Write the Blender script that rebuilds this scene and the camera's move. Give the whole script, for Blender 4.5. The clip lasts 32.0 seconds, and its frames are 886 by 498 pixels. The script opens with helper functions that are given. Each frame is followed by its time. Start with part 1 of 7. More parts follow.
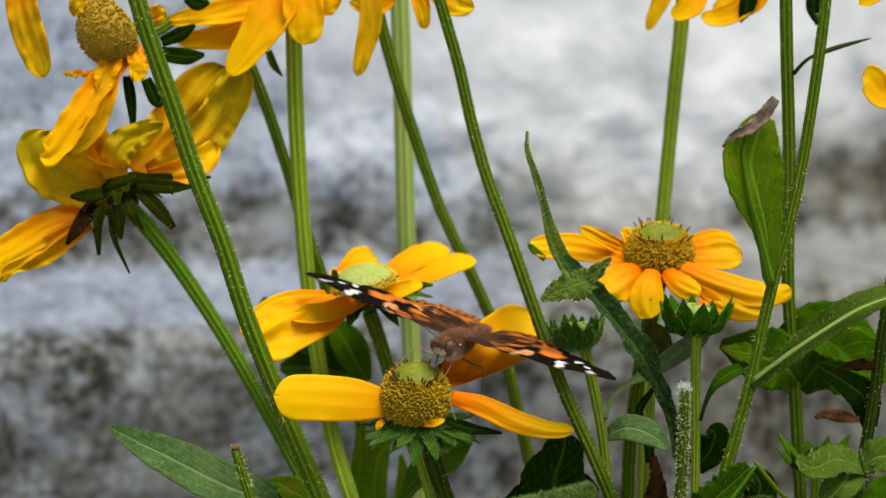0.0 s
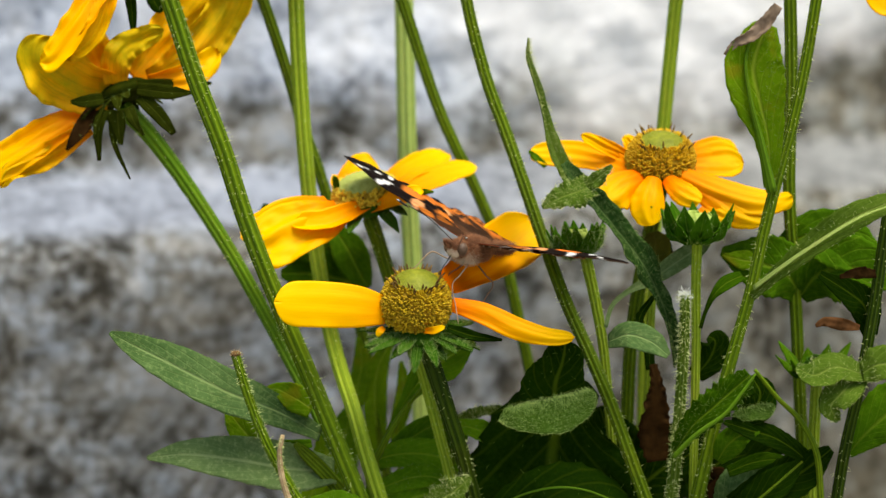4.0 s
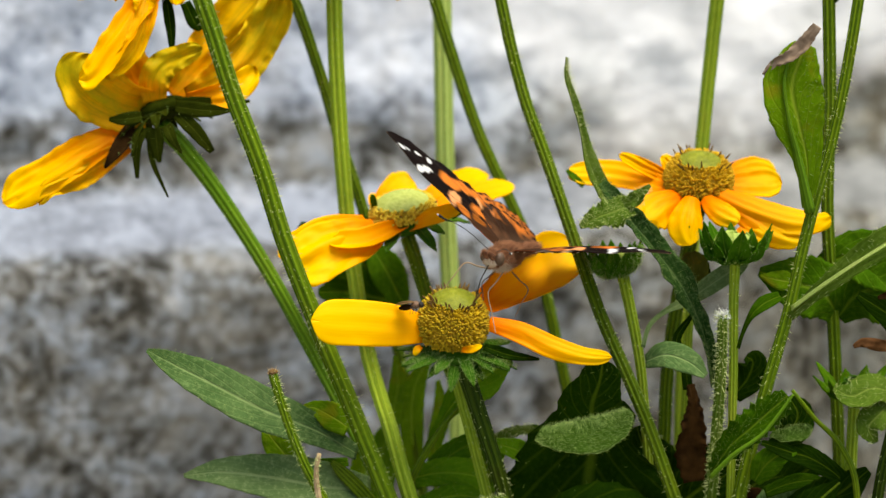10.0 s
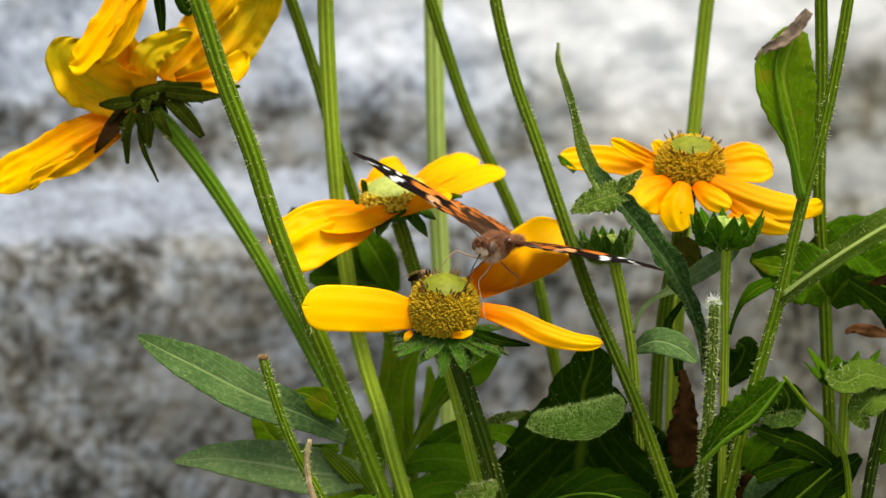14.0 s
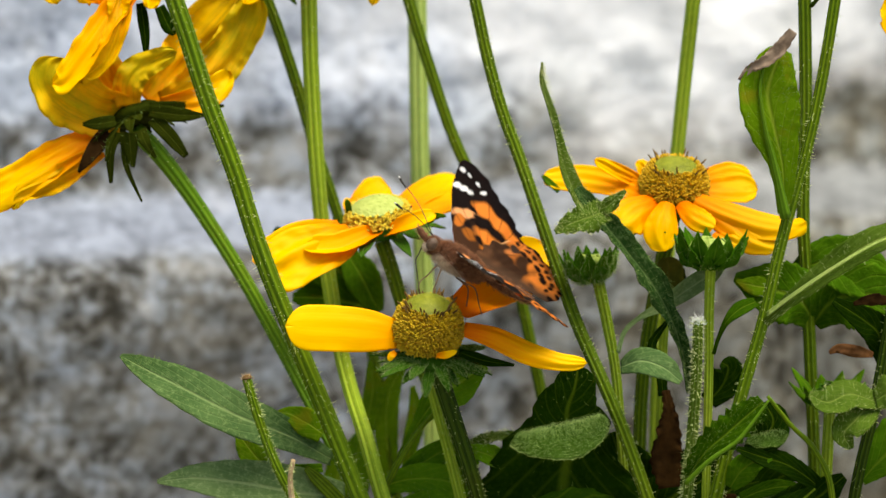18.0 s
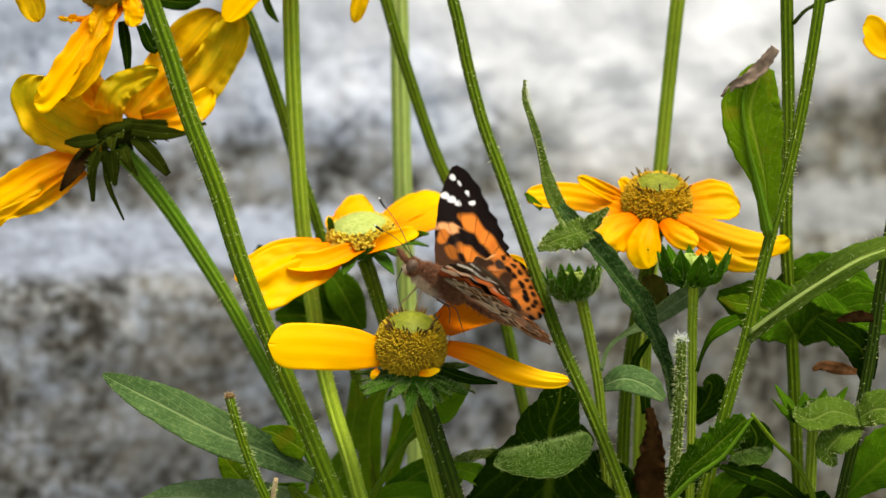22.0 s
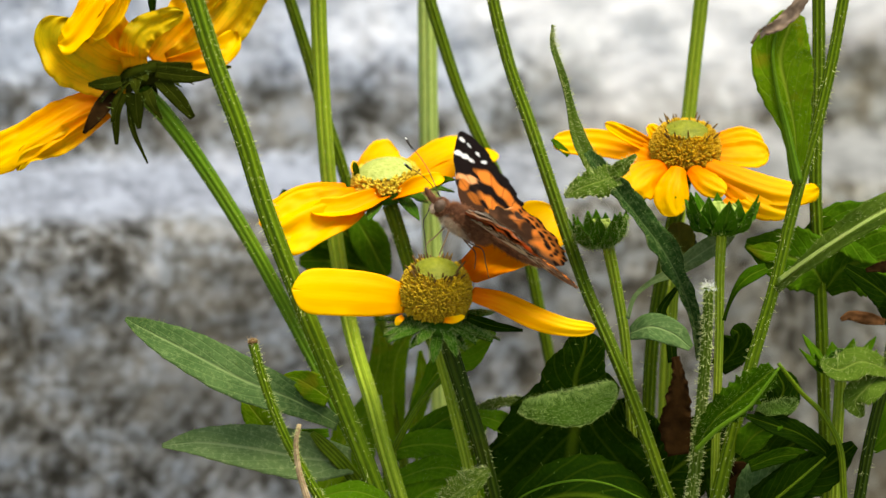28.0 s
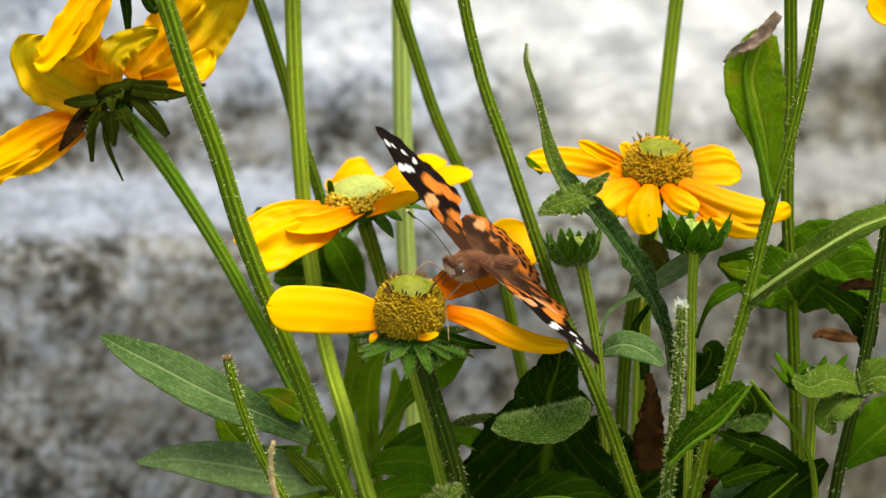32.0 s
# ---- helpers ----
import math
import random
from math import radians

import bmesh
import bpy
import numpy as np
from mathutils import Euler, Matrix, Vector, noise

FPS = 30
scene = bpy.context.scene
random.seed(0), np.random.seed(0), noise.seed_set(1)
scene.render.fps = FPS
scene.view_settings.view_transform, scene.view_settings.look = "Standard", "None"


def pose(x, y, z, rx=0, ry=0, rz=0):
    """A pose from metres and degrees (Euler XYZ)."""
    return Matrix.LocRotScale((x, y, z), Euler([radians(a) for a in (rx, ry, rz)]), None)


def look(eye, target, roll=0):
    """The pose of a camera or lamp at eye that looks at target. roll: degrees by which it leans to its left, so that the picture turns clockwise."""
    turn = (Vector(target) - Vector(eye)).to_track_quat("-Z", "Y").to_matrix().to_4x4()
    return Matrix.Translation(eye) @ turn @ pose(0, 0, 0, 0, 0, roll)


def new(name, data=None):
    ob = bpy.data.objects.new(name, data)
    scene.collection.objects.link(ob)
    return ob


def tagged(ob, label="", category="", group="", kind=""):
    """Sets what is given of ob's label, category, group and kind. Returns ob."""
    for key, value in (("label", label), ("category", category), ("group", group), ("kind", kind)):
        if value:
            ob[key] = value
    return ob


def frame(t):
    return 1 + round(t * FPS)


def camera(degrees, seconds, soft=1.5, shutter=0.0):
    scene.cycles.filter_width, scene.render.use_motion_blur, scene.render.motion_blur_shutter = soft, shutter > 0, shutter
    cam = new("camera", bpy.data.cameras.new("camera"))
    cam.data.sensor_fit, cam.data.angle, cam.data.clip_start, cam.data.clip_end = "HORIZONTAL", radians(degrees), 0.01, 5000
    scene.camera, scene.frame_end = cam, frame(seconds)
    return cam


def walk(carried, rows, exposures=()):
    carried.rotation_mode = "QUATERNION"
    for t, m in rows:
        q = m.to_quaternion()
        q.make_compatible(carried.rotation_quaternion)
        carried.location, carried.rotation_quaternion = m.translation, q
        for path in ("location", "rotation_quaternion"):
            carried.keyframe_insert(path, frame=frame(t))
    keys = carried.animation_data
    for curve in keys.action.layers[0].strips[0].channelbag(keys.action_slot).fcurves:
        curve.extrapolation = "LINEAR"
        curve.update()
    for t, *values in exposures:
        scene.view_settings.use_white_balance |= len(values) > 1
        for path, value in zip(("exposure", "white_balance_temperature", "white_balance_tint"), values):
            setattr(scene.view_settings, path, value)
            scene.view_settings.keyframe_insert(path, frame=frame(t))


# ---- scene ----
cam = camera(16.0, 32.0, soft=1.5)
walk(cam, [
    (0.0, pose(0.00000, -0.67107, 0.28833, 81.743, 0.136, -0.119)),
    (0.5, pose(0.00000, -0.67207, 0.28850, 81.764, 0.199, -0.274)),
    (1.0, pose(0.00000, -0.67145, 0.28839, 81.496, 0.104, -0.099)),
    (1.5, pose(0.00000, -0.67146, 0.28840, 81.413, 0.123, -0.161)),
    (2.0, pose(0.00000, -0.67175, 0.28845, 81.221, 0.051, 0.020)),
    (2.5, pose(0.00000, -0.67151, 0.28841, 80.735, -0.018, -0.118)),
    (3.0, pose(0.00000, -0.67105, 0.28832, 80.366, 0.039, -0.231)),
    (3.5, pose(0.00000, -0.66998, 0.28814, 80.041, -0.024, -0.073)),
    (5.5, pose(0.00000, -0.67219, 0.28852, 80.100, -0.054, -0.115)),
    (6.0, pose(0.00000, -0.66967, 0.28808, 80.000, -0.000, 0.000)),
    (6.5, pose(0.00000, -0.67033, 0.28820, 80.169, -0.106, -0.036)),
    (7.0, pose(0.00000, -0.67094, 0.28830, 80.186, -0.052, 0.033)),
    (7.5, pose(0.00000, -0.67113, 0.28834, 80.403, -0.201, 0.199)),
    (8.0, pose(0.00000, -0.67067, 0.28826, 80.333, -0.206, 0.039)),
    (8.5, pose(0.00000, -0.67068, 0.28826, 80.574, -0.145, 0.506)),
    (9.0, pose(0.00000, -0.67092, 0.28830, 80.683, -0.176, 0.571)),
    (9.5, pose(0.00000, -0.67045, 0.28822, 80.466, -0.196, 0.766)),
    (10.0, pose(0.00000, -0.67007, 0.28815, 80.394, -0.154, 0.633)),
    (10.5, pose(0.00000, -0.66894, 0.28795, 80.211, -0.210, 0.481)),
    (11.0, pose(0.00000, -0.66888, 0.28794, 80.366, -0.217, 0.444)),
    (11.5, pose(0.00000, -0.66931, 0.28802, 80.468, -0.227, 0.367)),
    (12.0, pose(0.00000, -0.66946, 0.28804, 80.384, -0.231, 0.260)),
    (12.5, pose(0.00000, -0.66917, 0.28799, 80.400, -0.169, 0.281)),
    (13.0, pose(0.00000, -0.66862, 0.28790, 80.275, -0.264, 0.296)),
    (13.5, pose(0.00000, -0.66813, 0.28781, 80.155, -0.220, 0.481)),
    (14.0, pose(0.00000, -0.66851, 0.28788, 80.132, -0.212, 0.477)),
    (14.5, pose(0.00000, -0.66840, 0.28786, 80.298, -0.202, 0.303)),
    (16.5, pose(0.00000, -0.66811, 0.28781, 80.525, -0.140, 0.158)),
    (17.0, pose(0.00000, -0.66820, 0.28782, 80.405, -0.193, -0.010)),
    (17.5, pose(0.00000, -0.66842, 0.28786, 80.486, -0.206, -0.088)),
    (18.0, pose(0.00000, -0.66800, 0.28779, 80.493, -0.292, 0.194)),
    (18.5, pose(0.00000, -0.66863, 0.28790, 80.552, -0.129, 0.119)),
    (19.0, pose(0.00000, -0.66808, 0.28780, 80.586, -0.148, 0.227)),
    (19.5, pose(0.00000, -0.66793, 0.28777, 80.938, -0.064, 0.015)),
    (20.0, pose(0.00000, -0.66742, 0.28768, 80.733, -0.097, -0.030)),
    (20.5, pose(0.00000, -0.66719, 0.28764, 80.834, -0.237, 0.097)),
    (21.0, pose(0.00000, -0.66751, 0.28770, 80.744, -0.166, -0.062)),
    (21.5, pose(0.00000, -0.66751, 0.28770, 80.760, -0.256, -0.068)),
    (22.0, pose(0.00000, -0.66696, 0.28760, 80.820, -0.230, -0.134)),
    (22.5, pose(0.00000, -0.66811, 0.28780, 81.056, -0.200, -0.008)),
    (23.0, pose(0.00000, -0.66808, 0.28780, 80.941, -0.202, -0.048)),
    (23.5, pose(0.00000, -0.66822, 0.28782, 80.517, -0.243, -0.260)),
    (24.0, pose(0.00000, -0.66762, 0.28772, 80.365, -0.281, -0.050)),
    (24.5, pose(0.00000, -0.66741, 0.28768, 80.239, -0.346, 0.084)),
    (25.0, pose(0.00000, -0.66688, 0.28759, 80.159, -0.387, 0.201)),
    (25.5, pose(0.00000, -0.66622, 0.28747, 80.211, -0.289, 0.200)),
    (26.0, pose(0.00000, -0.66420, 0.28712, 79.944, -0.381, 0.290)),
    (26.5, pose(0.00000, -0.66266, 0.28684, 79.724, -0.367, 0.261)),
    (28.5, pose(0.00000, -0.66152, 0.28664, 79.867, -0.628, 0.427)),
    (29.0, pose(0.00000, -0.66191, 0.28671, 79.924, -0.542, 0.464)),
    (29.5, pose(0.00000, -0.66273, 0.28686, 80.269, -0.625, 0.581)),
    (30.0, pose(0.00000, -0.66378, 0.28704, 80.326, -0.621, 0.573)),
    (30.5, pose(0.00000, -0.66421, 0.28712, 80.474, -0.666, 0.300)),
    (31.0, pose(0.00000, -0.66387, 0.28706, 80.328, -0.807, 0.085)),
    (31.5, pose(0.00000, -0.66460, 0.28719, 80.214, -0.772, -0.105)),
    (32.0, pose(0.00000, -0.66461, 0.28719, 80.162, -0.722, -0.057)),
], [(0.0, 0.16, 6450, 5), (2.0, 0.17, 6450, 5), (3.0, 0.36, 6600, 6), (6.0, 0.62, 6750, 6), (9.0, 0.56, 6750, 6), (14.0, 0.58, 6750, 6), (19.0, 0.58, 6750, 6), (22.0, 0.54, 6750, 6), (26.0, 0.66, 6800, 6), (32.0, 0.68, 6850, 6)])
cam.data.dof.use_dof = True
cam.data.dof.focus_distance = 0.68
cam.data.dof.aperture_fstop = 13.0

# ---- light ----
world = bpy.data.worlds.new("sky")
world.use_nodes = True
scene.world = world
wn = world.node_tree
sky = wn.nodes.new("ShaderNodeTexSky")
sky.sky_type = "NISHITA"
sky.sun_disc = False
sky.sun_elevation = radians(71)
sky.sun_rotation = radians(137)
wn.nodes["Background"].inputs["Strength"].default_value = 0.13
wn.links.new(sky.outputs["Color"], wn.nodes["Background"].inputs["Color"])
sun_data = bpy.data.lights.new("sun", "SUN")
sun_data.energy = 4.1
sun_data.angle = radians(38)
sun_data.color = (1.0, 0.95, 0.88)
sun = new("sun", sun_data)
sun.matrix_world = look((0.36, -0.34, 1.6), (0.0, 0.05, 0.1))


# ---- materials ----
def mat(name, rough=0.5, spec=0.3):
    m = bpy.data.materials.new(name)
    m.use_nodes = True
    b = m.node_tree.nodes["Principled BSDF"]
    b.inputs["Roughness"].default_value = rough
    b.inputs["Specular IOR Level"].default_value = spec
    return m, m.node_tree, b


def node(nt, kind, **values):
    n = nt.nodes.new(kind)
    for k, v in values.items():
        n.inputs[k.replace("_", " ")].default_value = v
    return n


def ramp(nt, fac, stops):
    r = nt.nodes.new("ShaderNodeValToRGB")
    els = r.color_ramp.elements
    while len(els) < len(stops):
        els.new(0.5)
    for e, (p, c) in zip(els, stops):
        e.position, e.color = p, (*c, 1)
    nt.links.new(fac, r.inputs["Fac"])
    return r.outputs["Color"]


def mix(nt, fac, a, b, mode="MIX"):
    m = nt.nodes.new("ShaderNodeMix")
    m.data_type, m.blend_type = "RGBA", mode
    for sock, v in ((m.inputs[0], fac), (m.inputs[6], a), (m.inputs[7], b)):
        if isinstance(v, (int, float)):
            sock.default_value = v
        elif isinstance(v, tuple):
            sock.default_value = (*v, 1)
        else:
            nt.links.new(v, sock)
    return m.outputs[2]


def math_node(nt, op, a, b=0.0):
    m = nt.nodes.new("ShaderNodeMath")
    m.operation = op
    for sock, v in ((m.inputs[0], a), (m.inputs[1], b)):
        if isinstance(v, (int, float)):
            sock.default_value = v
        else:
            nt.links.new(v, sock)
    return m.outputs[0]


def tex_noise(nt, scale, detail=3.0, coord=None, rough=0.55):
    n = node(nt, "ShaderNodeTexNoise", Scale=scale, Detail=detail, Roughness=rough)
    if coord is not None:
        nt.links.new(coord, n.inputs["Vector"])
    return n.outputs["Fac"]


def coords(nt, which, scale=None):
    c = nt.nodes.new("ShaderNodeTexCoord").outputs[which]
    if scale is None:
        return c
    m = nt.nodes.new("ShaderNodeMapping")
    m.inputs["Scale"].default_value = scale
    nt.links.new(c, m.inputs["Vector"])
    return m.outputs["Vector"]


def bump(nt, b, height, strength, distance):
    n = nt.nodes.new("ShaderNodeBump")
    n.inputs["Strength"].default_value = strength
    n.inputs["Distance"].default_value = distance
    nt.links.new(height, n.inputs["Height"])
    nt.links.new(n.outputs["Normal"], b.inputs["Normal"])


def translucent(m, nt, b, colour, amount):
    """Let part of the light through a thin blade."""
    t = nt.nodes.new("ShaderNodeBsdfTranslucent")
    nt.links.new(colour, t.inputs["Color"])
    s = nt.nodes.new("ShaderNodeMixShader")
    s.inputs[0].default_value = amount
    nt.links.new(b.outputs[0], s.inputs[1])
    nt.links.new(t.outputs[0], s.inputs[2])
    nt.links.new(s.outputs[0], nt.nodes["Material Output"].inputs["Surface"])


def petal_mat(name, base, mid, tip, stain=None):
    m, nt, b = mat(name, 0.5, 0.06)
    uv = coords(nt, "UV")
    sep = nt.nodes.new("ShaderNodeSeparateXYZ")
    nt.links.new(uv, sep.inputs[0])
    wob = math_node(nt, "ADD", sep.outputs["Y"], math_node(nt, "MULTIPLY", math_node(nt, "SUBTRACT", tex_noise(nt, 3.0, 3, coords(nt, "UV", (3, 1, 1))), 0.5), 0.5))
    col = ramp(nt, wob, [(0.08, base), (0.45, mid), (0.85, tip)])
    streak = tex_noise(nt, 1.0, 4, coords(nt, "UV", (26, 1.6, 1)))
    col = mix(nt, math_node(nt, "MULTIPLY", ramp(nt, streak, [(0.4, (0, 0, 0)), (0.75, (1, 1, 1))]), 0.1), col, tuple(x * 0.72 for x in mid))
    if stain:
        blot = ramp(nt, tex_noise(nt, 110.0, 6, coords(nt, "Object"), 0.65), [(0.45, (0, 0, 0)), (0.66, (1, 1, 1))])
        col = mix(nt, blot, col, stain)
        col = mix(nt, math_node(nt, "MULTIPLY", ramp(nt, streak, [(0.5, (0, 0, 0)), (0.72, (1, 1, 1))]), 0.45), col, tuple(0.45 * x for x in stain))
    nt.links.new(col, b.inputs["Base Color"])
    bump(nt, b, streak, 0.14, 0.0005)
    translucent(m, nt, b, col, 0.3)
    return m


def leaf_mat(name, dark, light, vein, spot=None, thin=0.22, speck=0.25, ribs=1.0):
    m, nt, b = mat(name, 0.65, 0.012)
    uv = coords(nt, "UV")
    sep = nt.nodes.new("ShaderNodeSeparateXYZ")
    nt.links.new(uv, sep.inputs[0])
    across = math_node(nt, "ABSOLUTE", math_node(nt, "SUBTRACT", sep.outputs["X"], 0.5))
    n1 = tex_noise(nt, 90.0, 4, coords(nt, "Object"))
    n2 = tex_noise(nt, 900.0, 2, coords(nt, "Object"))
    n3 = ramp(nt, tex_noise(nt, 900.0, 5, coords(nt, "Object"), 0.7), [(0.5, (0, 0, 0)), (0.7, (1, 1, 1))])
    col = mix(nt, ramp(nt, n1, [(0.35, (0, 0, 0)), (0.7, (1, 1, 1))]), dark, light)
    col = mix(nt, math_node(nt, "MULTIPLY", n2, 0.35), col, tuple(min(1, x * 1.8) for x in light))
    col = mix(nt, math_node(nt, "MULTIPLY", n3, speck), col, vein)
    rib = ramp(nt, across, [(0.012, (1, 1, 1)), (0.05, (0, 0, 0))])
    wave = node(nt, "ShaderNodeTexWave", Scale=1.0, Distortion=1.2, Detail=2.0)
    wave.bands_direction = "Y"
    slant = nt.nodes.new("ShaderNodeCombineXYZ")
    nt.links.new(math_node(nt, "ADD", math_node(nt, "MULTIPLY", sep.outputs["Y"], 1.9), math_node(nt, "MULTIPLY", across, -1.7)), slant.inputs["Y"])
    nt.links.new(slant.outputs[0], wave.inputs["Vector"])
    side = ramp(nt, wave.outputs["Fac"], [(0.9, (0, 0, 0)), (0.99, (1, 1, 1))])
    col = mix(nt, math_node(nt, "MULTIPLY", side, 0.22 * ribs), col, vein)
    col = mix(nt, math_node(nt, "MULTIPLY", rib, 0.8 * ribs), col, vein)
    if spot:
        blot = ramp(nt, tex_noise(nt, 120.0, 5, coords(nt, "Object")), [(0.56, (0, 0, 0)), (0.66, (1, 1, 1))])
        col = mix(nt, blot, col, spot)
    nt.links.new(col, b.inputs["Base Color"])
    bump(nt, b, math_node(nt, "SUBTRACT", math_node(nt, "ADD", math_node(nt, "MULTIPLY", n2, 0.4), math_node(nt, "MULTIPLY", n3, 0.35)), math_node(nt, "MULTIPLY", math_node(nt, "ADD", rib, math_node(nt, "MULTIPLY", side, 0.4)), ribs)), 0.6, 0.0005)
    translucent(m, nt, b, col, thin)
    return m


def stem_mat(name, groove, ridge, ribs=8):
    m, nt, b = mat(name, 0.55, 0.08)
    uv = coords(nt, "UV")
    sep = nt.nodes.new("ShaderNodeSeparateXYZ")
    nt.links.new(uv, sep.inputs[0])
    s = math_node(nt, "SINE", math_node(nt, "SUBTRACT", math_node(nt, "MULTIPLY", sep.outputs["X"], ribs * math.pi), math.pi / 2))
    n1 = tex_noise(nt, 1.0, 4, coords(nt, "UV", (8, 0.7, 1)))
    fac = math_node(nt, "ADD", math_node(nt, "MULTIPLY", s, 0.2), math_node(nt, "MULTIPLY", n1, 1.0))
    half = tuple(g + 0.3 * (r - g) for g, r in zip(groove, ridge))
    col = ramp(nt, fac, [(0.3, groove), (0.62, half), (1.0, ridge)])
    rust = ramp(nt, tex_noise(nt, 70.0, 4, coords(nt, "Object")), [(0.55, (0, 0, 0)), (0.75, (1, 1, 1))])
    col = mix(nt, math_node(nt, "MULTIPLY", rust, 0.45), col, tuple(0.5 * x for x in (ridge[0] * 1.1, ridge[1] * 0.75, ridge[2])))
    n2 = tex_noise(nt, 700.0, 2, coords(nt, "Object"))
    col = mix(nt, math_node(nt, "MULTIPLY", n2, 0.25), col, tuple(min(1, x * 1.5) for x in ridge))
    nt.links.new(col, b.inputs["Base Color"])
    bump(nt, b, fac, 0.5, 0.0004)
    return m


def grain_mat(name, a, c, scale, rough=0.8, spec=0.2, dist=0.0004):
    m, nt, b = mat(name, rough, spec)
    n1 = tex_noise(nt, scale, 5, coords(nt, "Object"))
    n2 = tex_noise(nt, scale * 0.18, 3, coords(nt, "Object"))
    col = ramp(nt, math_node(nt, "ADD", math_node(nt, "MULTIPLY", n1, 0.65), math_node(nt, "MULTIPLY", n2, 0.35)), [(0.32, a), (0.66, c)])
    nt.links.new(col, b.inputs["Base Color"])
    bump(nt, b, n1, 0.6, dist)
    return m


def wall_mat():
    m, nt, b = mat("stone_and_lime", 0.85, 0.15)
    co = coords(nt, "Object")
    fine = tex_noise(nt, 290.0, 3, co, 0.55)
    big = tex_noise(nt, 75.0, 4, co)
    huge = tex_noise(nt, 12.0, 3, co)
    f = math_node(nt, "ADD", math_node(nt, "MULTIPLY", fine, 0.5), math_node(nt, "MULTIPLY", big, 0.5))
    bare = ramp(nt, f, [(0.4, (0.02, 0.018, 0.013)), (0.485, (0.104, 0.102, 0.095)), (0.6, (0.235, 0.247, 0.262))])
    bare = mix(nt, math_node(nt, "MULTIPLY", ramp(nt, huge, [(0.48, (0, 0, 0)), (0.68, (1, 1, 1))]), 0.45), bare, (0.2, 0.178, 0.135))
    # bluish and buff grains among the grey
    hue = ramp(nt, tex_noise(nt, 130.0, 2, coords(nt, "Object", (1.0, 1.0, 1.3))), [(0.36, (0.84, 0.97, 1.14)), (0.5, (1, 1, 1)), (0.64, (1.12, 1.0, 0.8))])
    bare = mix(nt, 0.35, bare, hue, "MULTIPLY")
    lime = ramp(nt, f, [(0.38, (0.17, 0.19, 0.23)), (0.48, (0.36, 0.385, 0.44)), (0.58, (0.51, 0.54, 0.6))])
    # sunlit glow on the upper wall painted as a paler patch with ragged outline
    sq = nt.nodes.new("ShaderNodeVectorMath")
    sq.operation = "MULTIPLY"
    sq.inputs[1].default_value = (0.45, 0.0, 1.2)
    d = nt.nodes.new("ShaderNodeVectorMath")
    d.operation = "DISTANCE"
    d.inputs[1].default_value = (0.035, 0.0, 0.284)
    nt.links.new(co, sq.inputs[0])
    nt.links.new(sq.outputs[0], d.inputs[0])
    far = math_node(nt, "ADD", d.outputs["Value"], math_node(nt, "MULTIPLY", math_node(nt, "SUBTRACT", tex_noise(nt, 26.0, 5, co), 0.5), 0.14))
    at = nt.nodes.new("ShaderNodeAttribute")
    at.attribute_name = "coat"
    edge = math_node(nt, "ADD", at.outputs["Fac"], math_node(nt, "MULTIPLY", math_node(nt, "SUBTRACT", f, 0.5), 0.9))
    col = mix(nt, ramp(nt, edge, [(0.15, (0, 0, 0)), (0.7, (1, 1, 1))]), bare, lime)
    # ledge colour lowered and evened to hold back the sun on its top
    ledge_dim = nt.nodes.new("ShaderNodeAttribute")
    ledge_dim.attribute_name = "ledge_tone"
    col = mix(nt, ledge_dim.outputs["Fac"], col, (0.54, 0.56, 0.6), "MULTIPLY")
    col = mix(nt, math_node(nt, "MULTIPLY", ledge_dim.outputs["Fac"], 0.6), col, (0.19, 0.202, 0.23))
    # a warmer tint towards one end, its edge broken by noise
    sep = nt.nodes.new("ShaderNodeSeparateXYZ")
    nt.links.new(co, sep.inputs[0])
    warm = math_node(nt, "ADD", sep.outputs["X"], math_node(nt, "MULTIPLY", math_node(nt, "SUBTRACT", tex_noise(nt, 18.0, 3, co), 0.5), 0.12))
    col = mix(nt, ramp(nt, warm, [(0.0, (0, 0, 0)), (0.09, (0.9, 0.9, 0.9))]), col, (1.0, 0.92, 0.73), "MULTIPLY")
    # the painted sun patch goes over all the tints
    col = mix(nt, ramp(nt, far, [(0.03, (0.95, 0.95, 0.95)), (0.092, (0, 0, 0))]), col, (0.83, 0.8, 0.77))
    nt.links.new(col, b.inputs["Base Color"])
    bump(nt, b, f, 0.4, 0.003)
    return m


M = {}
M["petal"] = petal_mat("petal_yellow", (0.93, 0.27, 0.0003), (0.95, 0.46, 0.0003), (0.96, 0.58, 0.0006))
M["petal_bright"] = petal_mat("petal_bright_yellow", (0.94, 0.4, 0.0003), (0.96, 0.52, 0.0004), (0.96, 0.58, 0.0006))
M["petal_deep"] = petal_mat("petal_orange", (0.9, 0.2, 0.0003), (0.95, 0.41, 0.0003), (0.96, 0.57, 0.0006))
M["petal_old"] = petal_mat("petal_faded", (0.88, 0.3, 0.002), (0.93, 0.5, 0.003), (0.92, 0.58, 0.003), (0.62, 0.36, 0.003))
M["petal_back"] = petal_mat("petal_underside", (0.85, 0.36, 0.003), (0.86, 0.5, 0.006), (0.82, 0.55, 0.006), (0.55, 0.42, 0.005))
M["leaf"] = leaf_mat("leaf_green", (0.02, 0.056, 0.001), (0.062, 0.145, 0.003), (0.15, 0.23, 0.012))
M["leaf_bright"] = leaf_mat("leaf_bright_green", (0.06, 0.14, 0.002), (0.12, 0.25, 0.006), (0.24, 0.36, 0.02), None, 0.38)
